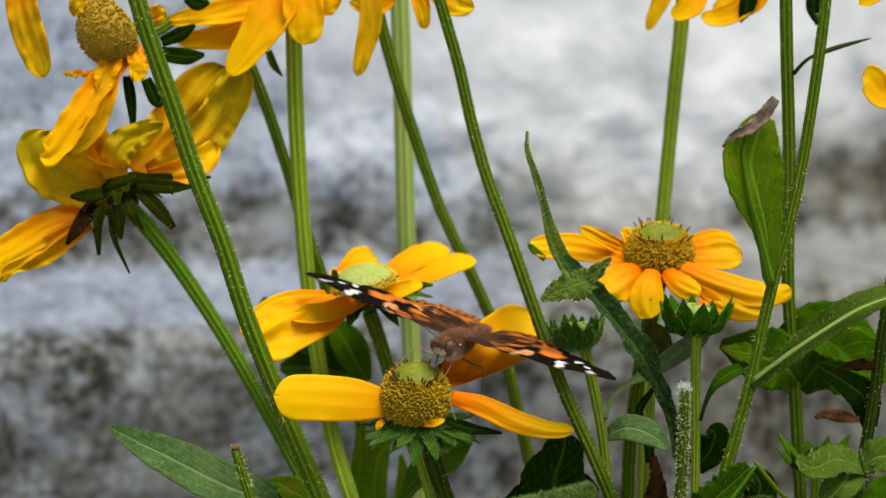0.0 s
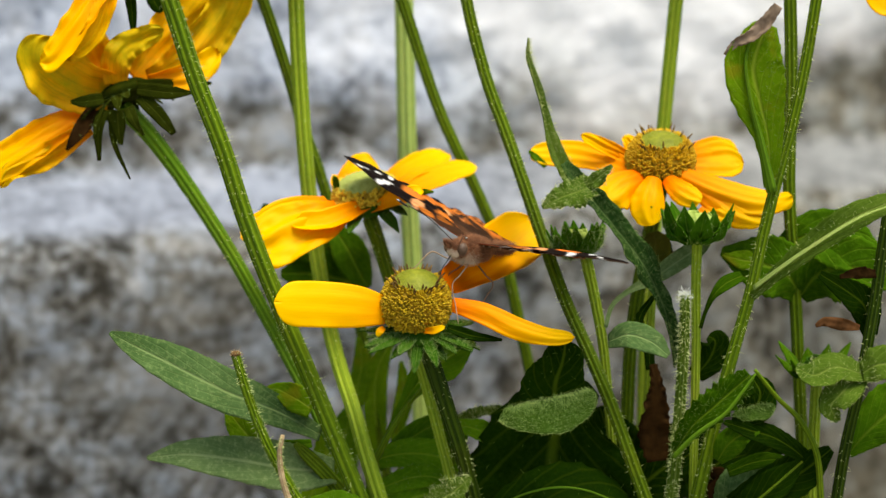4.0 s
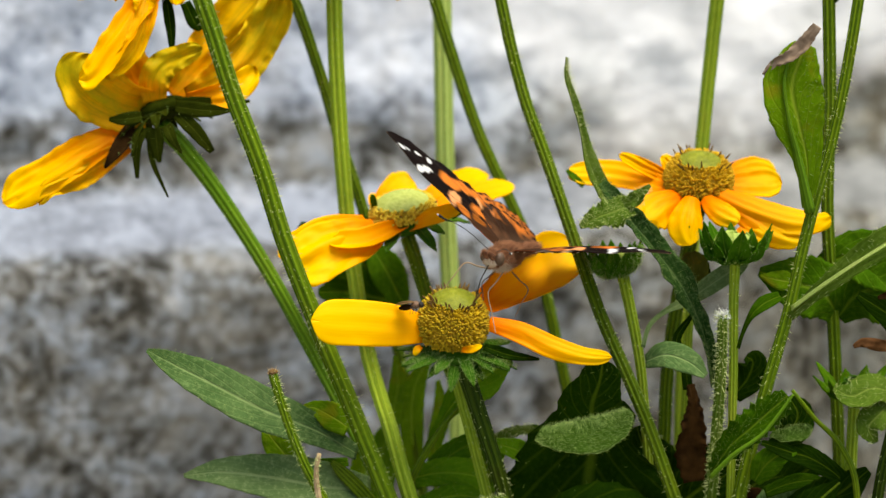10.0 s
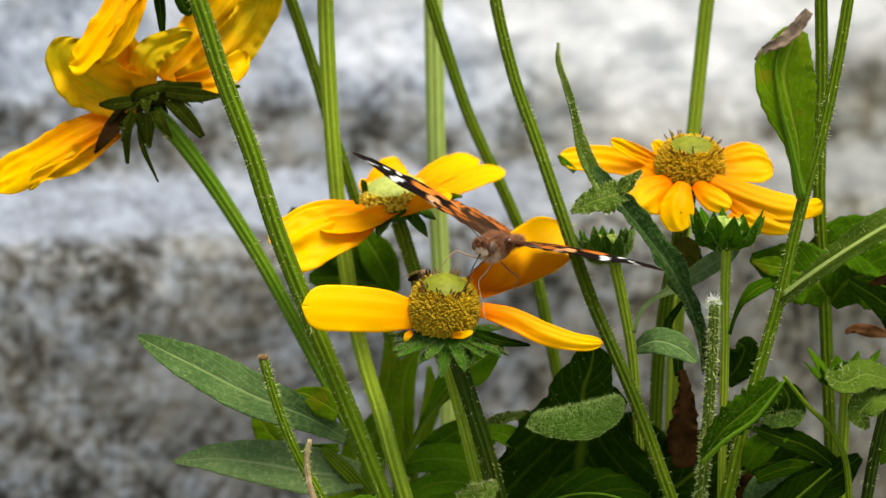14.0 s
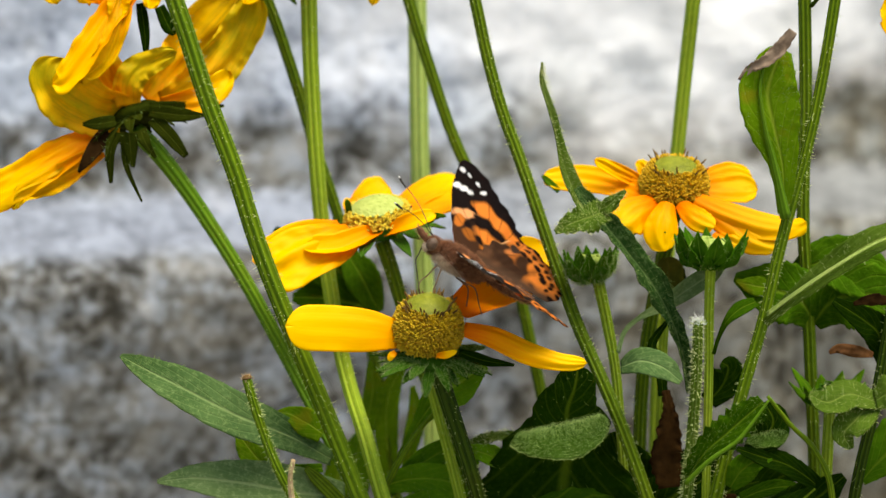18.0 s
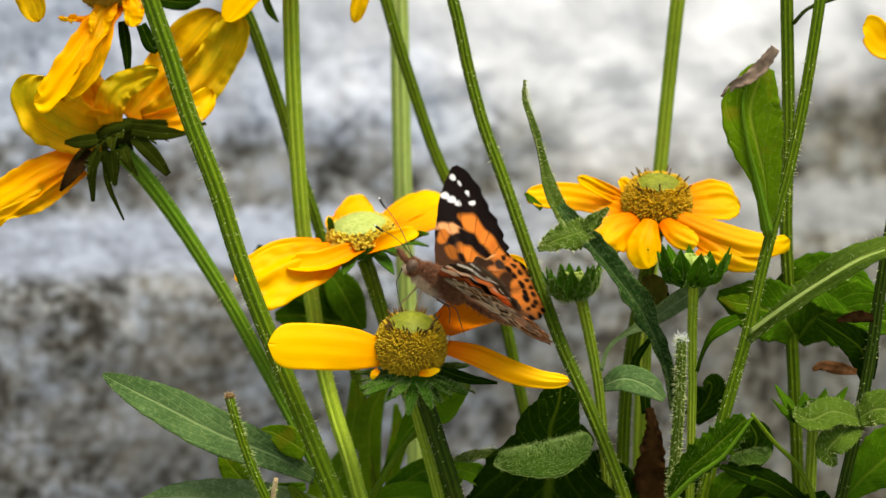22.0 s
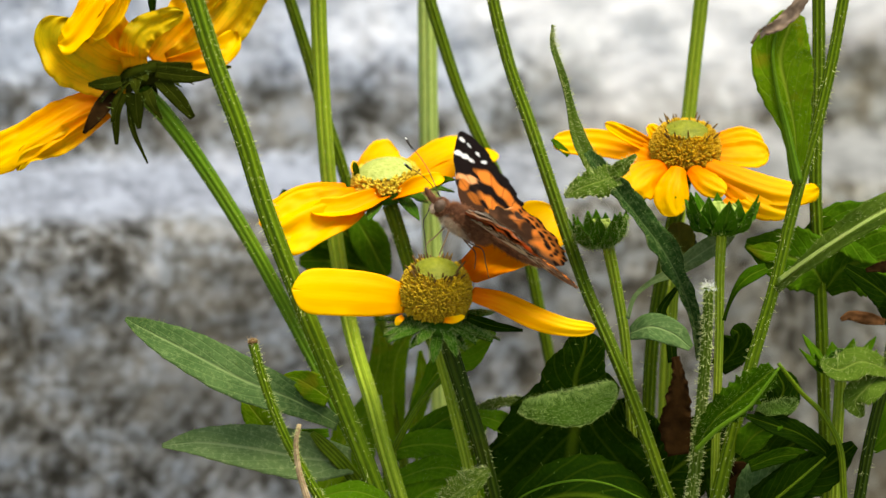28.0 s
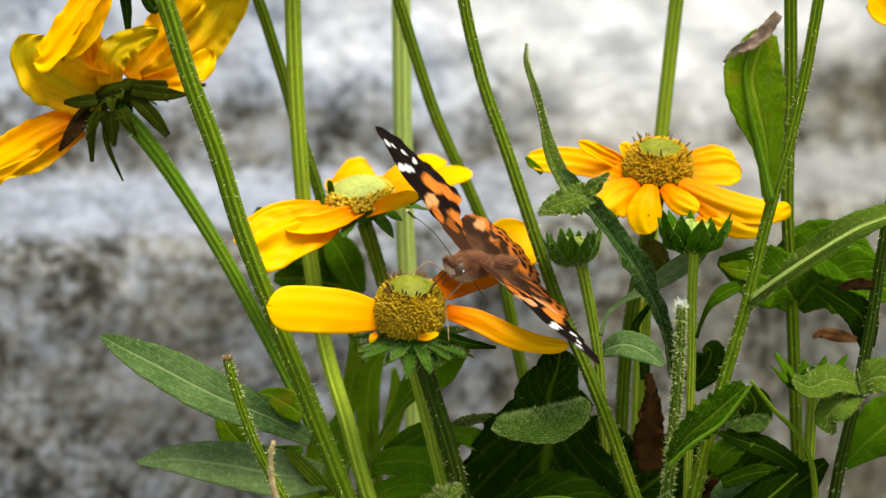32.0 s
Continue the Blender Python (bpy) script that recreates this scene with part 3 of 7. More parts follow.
# ---- ground and wall ----
def stone_wall():
    """A rough stone kerb with a worn ledge, a bare course above it and limewashed plaster over that; built as one
    face swept along the wall, uneven all over. The lime coat thins out raggedly at its lower edge."""
    prof = spline([(0.004, -0.05), (0.002, 0.02), (0.0, 0.09), (0.001, 0.125), (0.004, 0.1365), (0.010, 0.1425), (0.019, 0.1465), (0.029, 0.1515), (0.036, 0.1545), (0.040, 0.159), (0.0425, 0.166), (0.044, 0.176), (0.045, 0.19), (0.046, 0.22), (0.047, 0.34)], 150)
    prof = np.vstack([prof, [(0.05, 0.7), (0.055, 1.1), (0.3, 1.1), (0.3, -0.05)]])
    xs = np.concatenate([[-1.3, -0.7], np.arange(-0.26, 0.32, 0.0028), [0.8, 1.4]])
    nx, nz = len(xs), len(prof)
    nor = np.gradient(prof, axis=0)
    nor = unit(np.stack([-nor[:, 1], nor[:, 0]], 1))
    verts, coat, ledge_tone = [], [], []
    for j, (y, z) in enumerate(prof):
        for x in xs:
            rough = noise.fractal(Vector((x * 42, y * 42, z * 42 + 7)), 0.8, 2.1, 5) if j < 152 else 0.0
            warp = noise.noise(Vector((x * 9, y * 9, z * 9)))
            verts.append((x, y - abs(nor[j, 0]) * (0.0022 * rough + 0.004 * warp), z + abs(nor[j, 1]) * 0.0003 * rough))
            rag = noise.fractal(Vector((x * 30, 3.0, z * 30)), 0.9, 2.2, 4) * 0.007 + 0.006 * noise.noise(Vector((x * 7, 9.0, 0)))
            rise = min(max((x - 0.07) / 0.06, 0.0), 1.0)
            up = (z + rag - 0.165 - 0.014 * rise) / 0.02
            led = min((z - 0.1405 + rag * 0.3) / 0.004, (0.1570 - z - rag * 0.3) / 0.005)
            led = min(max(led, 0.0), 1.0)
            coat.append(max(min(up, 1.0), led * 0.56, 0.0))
            ledge_tone.append(led * (0.85 + 0.15 * warp))
    faces = [(j * nx + i, j * nx + i + 1, (j + 1) * nx + i + 1, (j + 1) * nx + i) for j in range(nz - 1) for i in range(nx - 1)]
    # closed ends, underside and back
    faces += [tuple(j * nx for j in range(nz)), tuple(j * nx + nx - 1 for j in reversed(range(nz)))]
    faces += [((nz - 1) * nx + i, (nz - 1) * nx + i + 1, i + 1, i) for i in range(nx - 1)]
    me = mesh("wall_stone", verts, faces, "wall")
    at = me.attributes.new("coat", "FLOAT", "POINT")
    at.data.foreach_set("value", np.array(coat, dtype=np.float32))
    at = me.attributes.new("ledge_tone", "FLOAT", "POINT")
    at.data.foreach_set("value", np.array(ledge_tone, dtype=np.float32))
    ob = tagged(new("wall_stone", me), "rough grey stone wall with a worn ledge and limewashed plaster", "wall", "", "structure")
    ob.matrix_world = Matrix.Translation((0, 0.20, 0)) @ Matrix.Rotation(radians(20), 4, "Z")


me = mesh("ground", [(-40, -40, 0), (40, -40, 0), (40, 40, 0), (-40, 40, 0)], [(0, 1, 2, 3)], "soil")
tagged(new("ground", me), "unseen ground under the plants, pale to bounce light upwards", "ground", "", "structure")
stone_wall()


# ---- flowers ----
def sepal_ring(owner, centre, axis, r0, length, width, count, droop, seed=0, material="sepal", fuzz=40):
    B = basis(axis)
    rng = np.random.default_rng(seed)
    c = np.asarray(centre)
    for k in range(count):
        a = 2 * math.pi * (k + rng.uniform(-0.45, 0.45)) / count
        out = B @ np.array([math.cos(a), math.sin(a), 0])
        ln = length * rng.uniform(0.6, 1.2) / 1000
        dr = droop * rng.uniform(0.2, 1.8)
        p = [c + out * r0 / 1000, c + out * (r0 / 1000 + ln * 0.5) - B[:, 2] * ln * 0.35 * dr, c + out * (r0 / 1000 + ln * 0.95) - B[:, 2] * ln * 0.95 * dr]
        leaf(owner, p, [width * 0.7, width, width * 0.8, 0.1], B[:, 2] + 0.3 * out, material, name="sepal", fuzz=fuzz, n=14, m=7, wave=0.15, teeth=0.0, seed=seed + k)


# front flower, on which the butterfly feeds
f1 = thing("coneflower", "yellow coneflower with a domed green centre and only three petals", "flower", "coneflowers")
ax1 = (0.05, -0.24, 1.0)
stalk(f1, [(-0.0033, 0.0010, 0.1510), (0.0007, 0.0020, 0.1385), (0.0052, 0.0030, 0.1243), (0.0082, 0.0040, 0.1126), (0.02, 0.006, 0.0)], [2.3, 1.9, 1.8, 1.9, 2.4], "stem_deep", 260, 1.1, seed=11)
head(f1, (-0.0049, 0.0000, 0.1585), ax1, 6.9, 7.3, "cone", "floret", -0.5, 0.73, 1150, 0.25, 1.05, 3, 56, (0.62, 0.78), 2.0)
v, f = dome((-0.0039, 0.0000, 0.1517), ax1, 5.4, 2.6, low=-0.8)
part("receptacle", mesh("receptacle", v, f, "sepal"), f1, "green hairy flower base")
sepal_ring(f1, (-0.0039, 0.0000, 0.1528), ax1, 4.2, 10.5, 1.25, 14, 0.16, 20, fuzz=210)
sepal_ring(f1, (-0.0039, 0.0000, 0.1516), ax1, 3.4, 9.5, 1.2, 12, 0.34, 50, fuzz=210)
petal(f1, [(-0.0112, -0.0020, 0.1575), (-0.0169, -0.0040, 0.1587), (-0.0241, -0.0060, 0.1596), (-0.0307, -0.0080, 0.1602), (-0.0352, -0.0090, 0.1607)], [3.0, 4.5, 5.0, 4.9, 4.4], (0.05, -1.0, 0.3), "petal_bright", "broad bright yellow petal", cup=-0.12, wave=0.2, seed=1, n=48, m=21, notch=2.0)
petal(f1, [(0.0014, 0.0060, 0.1609), (0.0067, 0.0150, 0.1622), (0.0128, 0.0240, 0.1646), (0.0186, 0.0300, 0.1678), (0.0227, 0.0330, 0.1705)], [3.0, 5.0, 6.6, 6.6, 4.4], (-0.25, -1.0, 0.35), "petal_deep", "broad orange-yellow petal rising under the butterfly", cup=0.35, wave=0.4, seed=2, n=48, m=21, notch=1.0)
petal(f1, [(0.0028, -0.0010, 0.1588), (0.0094, -0.0030, 0.1573), (0.0164, -0.0050, 0.1545), (0.0233, -0.0060, 0.1527), (0.0294, -0.0060, 0.1524)], [1.6, 2.4, 2.5, 2.0, 1.3], (0.1, -1.0, 0.4), "petal_deep", "long drooping orange-yellow petal", cup=-0.35, wave=0.25, seed=3, n=44, m=17, notch=0.5, blunt=0.2, crease=0.3)
petal(f1, [(-0.0030, -0.0062, 0.1538), (-0.0008, -0.0078, 0.1543), (0.0016, -0.0076, 0.1552)], [0.5, 0.8, 0.4], (0, -1, 0.3), "petal", "tiny curled petal stub", n=12, m=7)
petal(f1, [(-0.0117, -0.0030, 0.1539), (-0.0127, -0.0040, 0.1532), (-0.0131, -0.0040, 0.1520)], [0.5, 0.8, 0.3], (0, -1, 0.3), "petal", "tiny petal stub", n=12, m=7)
leaf(f1, [(0.0019, -0.0030, 0.1539), (0.0074, -0.0030, 0.1521), (0.0138, -0.0030, 0.1512)], [0.8, 1.2, 0.9, 0.3], (0, -1, 0.5), "leaf_dark_shaded", name="sepal", n=16, m=7, teeth=0)

# pale-centred flower behind it
f2 = thing("coneflower", "yellow coneflower with a pale green flat centre, tilted to one side", "flower", "coneflowers")
ax2 = (-0.12, -0.22, 1.0)
stalk(f2, [(-0.0156, 0.0360, 0.1716), (-0.0134, 0.0370, 0.1649), (-0.0112, 0.0370, 0.1577), (-0.0070, 0.0360, 0.1441), (-0.0025, 0.0350, 0.1325), (0.0021, 0.0340, 0.1168), (0.0049, 0.0330, 0.1050), (0.025, 0.03, 0.0)], [2.1, 1.9, 1.8, 1.6, 1.6, 1.6, 1.8, 2.2], "stem", 260, 1.1, seed=12)
head(f2, (-0.0164, 0.0320, 0.1777), ax2, 7.0, 4.6, "cone_pale", "floret_pale", -0.1, 0.55, 300, 0.34, 0.9, 5, 5, (0.2, 0.4), 1.6)
v, f = dome((-0.0160, 0.0320, 0.1761), ax2, 7.2, 3.0, low=-0.8)
part("receptacle", mesh("receptacle", v, f, "sepal"), f2, "green flower base")
sepal_ring(f2, (-0.0160, 0.0320, 0.1759), ax2, 5.5, 9.5, 1.5, 11, 0.3, 70, fuzz=50)
petal(f2, [(-0.0243, 0.0300, 0.1753), (-0.0307, 0.0250, 0.1742), (-0.0381, 0.0220, 0.1721), (-0.0440, 0.0210, 0.1692)], [2.6, 4.2, 4.6, 3.4, 1.5], (0.1, -1, 0.9), "petal", "long yellow petal", seed=4, cup=0.1, n=46, m=19, crease=0.6, groove=0.12)
petal(f2, [(-0.0217, 0.0270, 0.1747), (-0.0274, 0.0210, 0.1733), (-0.0341, 0.0170, 0.1710), (-0.0407, 0.0150, 0.1670)], [3.0, 5.4, 6.6, 6.8, 6.0], (0.1, -1, 0.75), "petal", "broad square-ended yellow petal", seed=5, cup=0.05, wave=0.5, blunt=0.1, notch=0.8, n=46, m=21, crease=1.0, groove=0.14)
petal(f2, [(-0.0163, 0.0260, 0.1755), (-0.0200, 0.0230, 0.1742), (-0.0249, 0.0200, 0.1727), (-0.0305, 0.0190, 0.1726), (-0.0325, 0.0190, 0.1734)], [1.6, 2.4, 2.8, 2.4, 1.0], (0.1, -0.8, 1), "petal", "folded yellow petal", seed=6, cup=0.5, fold=0.2, n=40, m=17)
petal(f2, [(-0.0212, 0.0350, 0.1793), (-0.0185, 0.0400, 0.1807), (-0.0160, 0.0440, 0.1818), (-0.0140, 0.0450, 0.1826)], [2.4, 3.8, 4.0, 1.8], (0.05, -0.9, 0.9), "petal", "short yellow petal of the rear rim", seed=7, n=30, m=15)
petal(f2, [(-0.0219, 0.0330, 0.1779), (-0.0228, 0.0360, 0.1796), (-0.0228, 0.0380, 0.1811)], [1.4, 1.8, 0.8], (0.3, -0.9, 0.9), "petal", "short yellow petal of the rear rim", seed=71, n=20, m=11)
petal(f2, [(-0.0120, 0.0340, 0.1786), (-0.0070, 0.0430, 0.1809), (-0.0021, 0.0510, 0.1823), (0.0021, 0.0570, 0.1833)], [2.2, 3.4, 3.4, 1.2], (-0.1, -0.9, 0.9), "petal", "yellow petal", seed=8, n=36, m=15)
petal(f2, [(-0.0101, 0.0320, 0.1781), (-0.0037, 0.0400, 0.1793), (0.0027, 0.0480, 0.1804), (0.0089, 0.0540, 0.1808)], [2.2, 3.0, 3.3, 2.4, 0.8], (0, -1, 0.8), "petal", "yellow petal", seed=9, cup=0.05, n=40, m=15)
petal(f2, [(-0.0147, 0.0260, 0.1750), (-0.0106, 0.0240, 0.1771), (-0.0062, 0.0240, 0.1787), (-0.0033, 0.0250, 0.1798)], [1.0, 2.0, 1.9, 0.8], (0, -1, 0.9), "petal", "short curled yellow petal", seed=10, cup=0.5, n=30, m=13)
for q, (a, b) in enumerate((((-0.0228, 0.0300, 0.1790), (-0.0235, 0.0280, 0.1823)), ((-0.0053, 0.0270, 0.1776), (-0.0011, 0.0240, 0.1793)))):
    leaf(f2, [a, tuple((np.array(a) + np.array(b)) / 2 + (0, -0.0008, 0.0008)), b], [0.7, 0.7, 0.2], (0, -1, 0.3), "leaf", name="sepal", n=10, m=5, teeth=0, seed=q)

# open flower with brown anthers
f3 = thing("coneflower", "open yellow coneflower with brown anthers ringing a green centre", "flower", "coneflowers")
ax3 = (0.04, -0.3, 1.0)
stalk(f3, [(0.0499, 0.0320, 0.1787), (0.0482, 0.0350, 0.1692), (0.0458, 0.0360, 0.1559), (0.0439, 0.0360, 0.1402), (0.0433, 0.0360, 0.1216), (0.0427, 0.0360, 0.1042), (0.06, 0.035, 0.0)], [2.2, 1.9, 1.8, 1.8, 1.8, 1.9, 2.3], "stem", 240, 1.1, seed=13)
head(f3, (0.0499, 0.0300, 0.1857), ax3, 7.0, 6.0, "cone", "floret_warm", -0.4, 0.77, 1120, 0.25, 1.1, 7, 17, (0.58, 0.8), 2.6)
v, f = dome((0.0500, 0.0300, 0.1829), ax3, 6.4, 3.0, low=-0.8)
part("receptacle", mesh("receptacle", v, f, "sepal"), f3, "green flower base")
sepal_ring(f3, (0.0500, 0.0300, 0.1822), ax3, 5.5, 9.0, 1.5, 11, 0.35, 90, fuzz=40)
for q, (pts, half, face, lab) in enumerate((
    ([(0.0437, 0.0280, 0.1838), (0.0376, 0.0320, 0.1851), (0.0301, 0.0350, 0.1862), (0.0231, 0.0360, 0.1861), (0.0206, 0.0360, 0.1866)], [1.8, 3.0, 3.4, 2.6, 0.7], (0.1, -1, 0.7), "long yellow petal"),
    ([(0.0446, 0.0320, 0.1838), (0.0408, 0.0320, 0.1867), (0.0363, 0.0310, 0.1891), (0.0319, 0.0300, 0.1914)], [1.4, 1.7, 1.7, 1.0], (-0.3, -1, 0.5), "narrow upturned yellow petal"),
    ([(0.0456, 0.0380, 0.1855), (0.0438, 0.0400, 0.1879), (0.0422, 0.0410, 0.1897)], [1.4, 1.9, 0.8], (0, -1, 0.5), "short yellow petal of the rear rim"),
    ([(0.0454, 0.0240, 0.1831), (0.0414, 0.0200, 0.1818), (0.0384, 0.0170, 0.1798), (0.0368, 0.0160, 0.1774)], [2.4, 4.2, 4.4, 1.6], (0.1, -1, 0.6), "broad yellow petal"),
    ([(0.0481, 0.0220, 0.1831), (0.0469, 0.0180, 0.1803), (0.0463, 0.0160, 0.1768), (0.0473, 0.0150, 0.1732)], [1.8, 3.4, 3.9, 1.6], (0.05, -1, 0.5), "broad yellow petal"),
    ([(0.0509, 0.0220, 0.1831), (0.0529, 0.0180, 0.1815), (0.0552, 0.0160, 0.1799), (0.0579, 0.0150, 0.1786)], [1.6, 2.6, 2.8, 1.4], (0, -1, 0.6), "yellow petal"),
    ([(0.0538, 0.0240, 0.1838), (0.0602, 0.0210, 0.1814), (0.0682, 0.0190, 0.1788), (0.0751, 0.0190, 0.1782), (0.0785, 0.0190, 0.1792)], [1.8, 3.0, 3.4, 2.6, 0.9], (0, -1, 0.7), "long yellow petal"),
    ([(0.0554, 0.0230, 0.1820), (0.0615, 0.0200, 0.1787), (0.0669, 0.0180, 0.1756), (0.0722, 0.0180, 0.1738)], [1.8, 3.2, 3.4, 1.2], (0, -1, 0.6), "long yellow petal"),
    ([(0.0555, 0.0300, 0.1848), (0.0610, 0.0310, 0.1846), (0.0656, 0.0320, 0.1845), (0.0688, 0.0320, 0.1846)], [2.0, 3.2, 3.6, 1.8], (0, -1, 0.7), "yellow petal"),
    ([(0.0554, 0.0350, 0.1860), (0.0604, 0.0390, 0.1871), (0.0651, 0.0410, 0.1873), (0.0684, 0.0420, 0.1860)], [1.6, 2.2, 2.2, 1.0], (0, -0.9, 0.9), "yellow petal of the rear rim"),
    ([(0.0584, 0.0200, 0.1768), (0.0613, 0.0180, 0.1752), (0.0650, 0.0170, 0.1744)], [1.5, 2.4, 1.0], (0, -1, 0.6), "short yellow petal"),
)):
    petal(f3, pts, half, face, "petal_deep" if q % 2 else "petal", lab, seed=30 + q, n=36, m=15, crease=0.3, groove=0.18, cup=0.1 - 0.5 * (q in (3, 4, 5, 6, 7)), blunt=0.22, notch=0.4)
leaf(f3, [(0.0243, 0.0340, 0.1836), (0.0218, 0.0350, 0.1857), (0.0205, 0.0350, 0.1870)], [0.6, 0.8, 0.3], (0, -1, 0.4), "leaf", name="sepal", n=10, m=5, teeth=0)

# withered drooping flower
f4 = thing("coneflower", "faded yellow coneflower with twisted drooping petals and dark sepals", "flower", "coneflowers")
ax4 = (-0.35, 0.25, 0.9)
stalk(f4, [(-0.0715, 0.0350, 0.1969), (-0.0662, 0.0360, 0.1916), (-0.0581, 0.0360, 0.1807), (-0.0473, 0.0340, 0.1641), (-0.0376, 0.0300, 0.1473), (-0.0292, 0.0240, 0.1329), (-0.0204, 0.0180, 0.1168), (-0.008, 0.018, 0.0)], [2.6, 2.0, 1.9, 1.9, 1.8, 1.7, 1.6, 2.2], "stem_mid", 240, 1.1, seed=14)
v, f = dome((-0.0708, 0.0340, 0.2005), ax4, 6.0, 2.6, low=-0.85)
part("receptacle", mesh("receptacle", v, f, "sepal_old"), f4, "dark green flower base")
for q, (pts, half, lab) in enumerate((
    ([(-0.0740, 0.0260, 0.1974), (-0.0755, 0.0240, 0.1933), (-0.0755, 0.0240, 0.1863)], [1.0, 1.1, 0.9, 0.4], ""),
    ([(-0.0726, 0.0250, 0.1976), (-0.0719, 0.0230, 0.1903), (-0.0686, 0.0230, 0.1823)], [0.8, 0.8, 0.5, 0.2], ""),
    ([(-0.0713, 0.0240, 0.1977), (-0.0709, 0.0230, 0.1934), (-0.0704, 0.0230, 0.1900)], [1.4, 1.7, 1.1, 0.4], ""),
    ([(-0.0664, 0.0260, 0.2006), (-0.0625, 0.0240, 0.1971), (-0.0587, 0.0240, 0.1924)], [1.4, 1.7, 1.5, 0.7], ""),
    ([(-0.0670, 0.0260, 0.2022), (-0.0606, 0.0240, 0.2017), (-0.0546, 0.0240, 0.2015)], [1.4, 1.7, 1.4, 0.3], ""),
    ([(-0.0674, 0.0300, 0.2026), (-0.0587, 0.0320, 0.2020), (-0.0510, 0.0340, 0.2025)], [1.2, 1.7, 1.2, 0.3], ""),
    ([(-0.0746, 0.0260, 0.2000), (-0.0781, 0.0240, 0.1996), (-0.0816, 0.0240, 0.1995)], [1.2, 1.5, 1.2, 0.4], ""),
    ([(-0.0767, 0.0280, 0.1974), (-0.0797, 0.0240, 0.1930), (-0.0826, 0.0230, 0.1888)], [1.6, 1.8, 1.3, 0.3], "withered"),
    ([(-0.0688, 0.0240, 0.1983), (-0.0674, 0.0220, 0.1954), (-0.0653, 0.0220, 0.1923)], [1.2, 1.3, 0.8, 0.3], ""),
)):
    leaf(f4, pts, half, (0, -1, 0.1), "dry_dark" if lab else "sepal_old", lab and "withered brown sepal", name="sepal", fuzz=12, n=18, m=7, teeth=0, wave=0.2, seed=q)
sepal_ring(f4, (-0.0712, 0.0320, 0.1998), ax4, 3.2, 8.5, 1.3, 15, 0.5, 140, "sepal_old", 12)
petal(f4, [(-0.0794, 0.0300, 0.1966), (-0.0855, 0.0260, 0.1933), (-0.0927, 0.0230, 0.1889), (-0.1005, 0.0220, 0.1843), (-0.1052, 0.0220, 0.1807)], [2.6, 3.6, 4.4, 4.4, 2.6], (-0.25, -1, 0.45), "petal", "long yellow petal streaked with brown", fold=-0.3, seed=40, n=44, m=21, wave=1.0, ripple=6, crease=1.0)
petal(f4, [(-0.0781, 0.0290, 0.1932), (-0.0842, 0.0270, 0.1894), (-0.0899, 0.0240, 0.1865), (-0.0949, 0.0215, 0.1844), (-0.0971, 0.0210, 0.1806)], [1.6, 2.8, 2.9, 1.8, 0.8], (-0.1, -1, -0.2), "petal_old", "folded lower half of a faded petal", seed=47, n=40, m=17, wave=1.0, ripple=8, crease=1.2, fold=0.3)
petal(f4, [(-0.0738, 0.0320, 0.2014), (-0.0792, 0.0290, 0.2028), (-0.0841, 0.0270, 0.2058), (-0.0872, 0.0260, 0.2100), (-0.0859, 0.0260, 0.2140)], [4.4, 6.2, 6.8, 5.6, 2.5], (-0.1, -1, -0.1), "petal_back", "faded twisted petal", seed=41, cup=0.45, wave=1.6, ripple=9, n=40, m=17, crease=1.3)
petal(f4, [(-0.0731, 0.0340, 0.2026), (-0.0753, 0.0340, 0.2073), (-0.0774, 0.0350, 0.2114), (-0.0785, 0.0360, 0.2150)], [3.0, 3.8, 3.4, 1.6], (0.1, -1, 0.2), "petal_deep", "orange petal", seed=42, wave=0.6, n=30, m=15, crease=1.2)
petal(f4, [(-0.0720, 0.0300, 0.2028), (-0.0720, 0.0290, 0.2074), (-0.0700, 0.0290, 0.2109), (-0.0655, 0.0300, 0.2133), (-0.0613, 0.0310, 0.2149)], [2.6, 3.4, 3.4, 2.4, 0.9], (0.1, -1, 0.1), "petal_back", "faded twisted petal", seed=43, wave=1.6, ripple=11, n=34, m=15, crease=1.4, notch=0.2)
petal(f4, [(-0.0685, 0.0380, 0.2029), (-0.0626, 0.0420, 0.2095), (-0.0557, 0.0450, 0.2172), (-0.0481, 0.0470, 0.2264)], [3.5, 6.0, 7.4, 6.4], (0.2, -1, 0.1), "petal_old", "broad faded petal", seed=44, wave=1.8, ripple=9, n=44, m=23, crease=1.6)
petal(f4, [(-0.0650, 0.0360, 0.2025), (-0.0576, 0.0390, 0.2063), (-0.0511, 0.0420, 0.2136), (-0.0469, 0.0430, 0.2207), (-0.0444, 0.0440, 0.2270)], [3.0, 5.2, 5.0, 4.0, 1.5], (0.25, -1, 0.1), "petal_back", "broad faded petal", seed=45, wave=2.0, ripple=11, n=44, m=21, cup=0.35, crease=1.6)
petal(f4, [(-0.0650, 0.0320, 0.2025), (-0.0583, 0.0320, 0.2035), (-0.0529, 0.0340, 0.2061), (-0.0499, 0.0360, 0.2102)], [2.0, 3.0, 3.0, 1.6], (0.2, -1, 0.2), "petal", "small yellow petal", seed=46, wave=0.6, n=26, m=13, crease=1.1)

# drooping flower above it
f5 = thing("coneflower", "old drooping yellow coneflower with a brown seeded centre", "flower", "coneflowers")
ax5 = (-0.75, -0.55, -0.45)
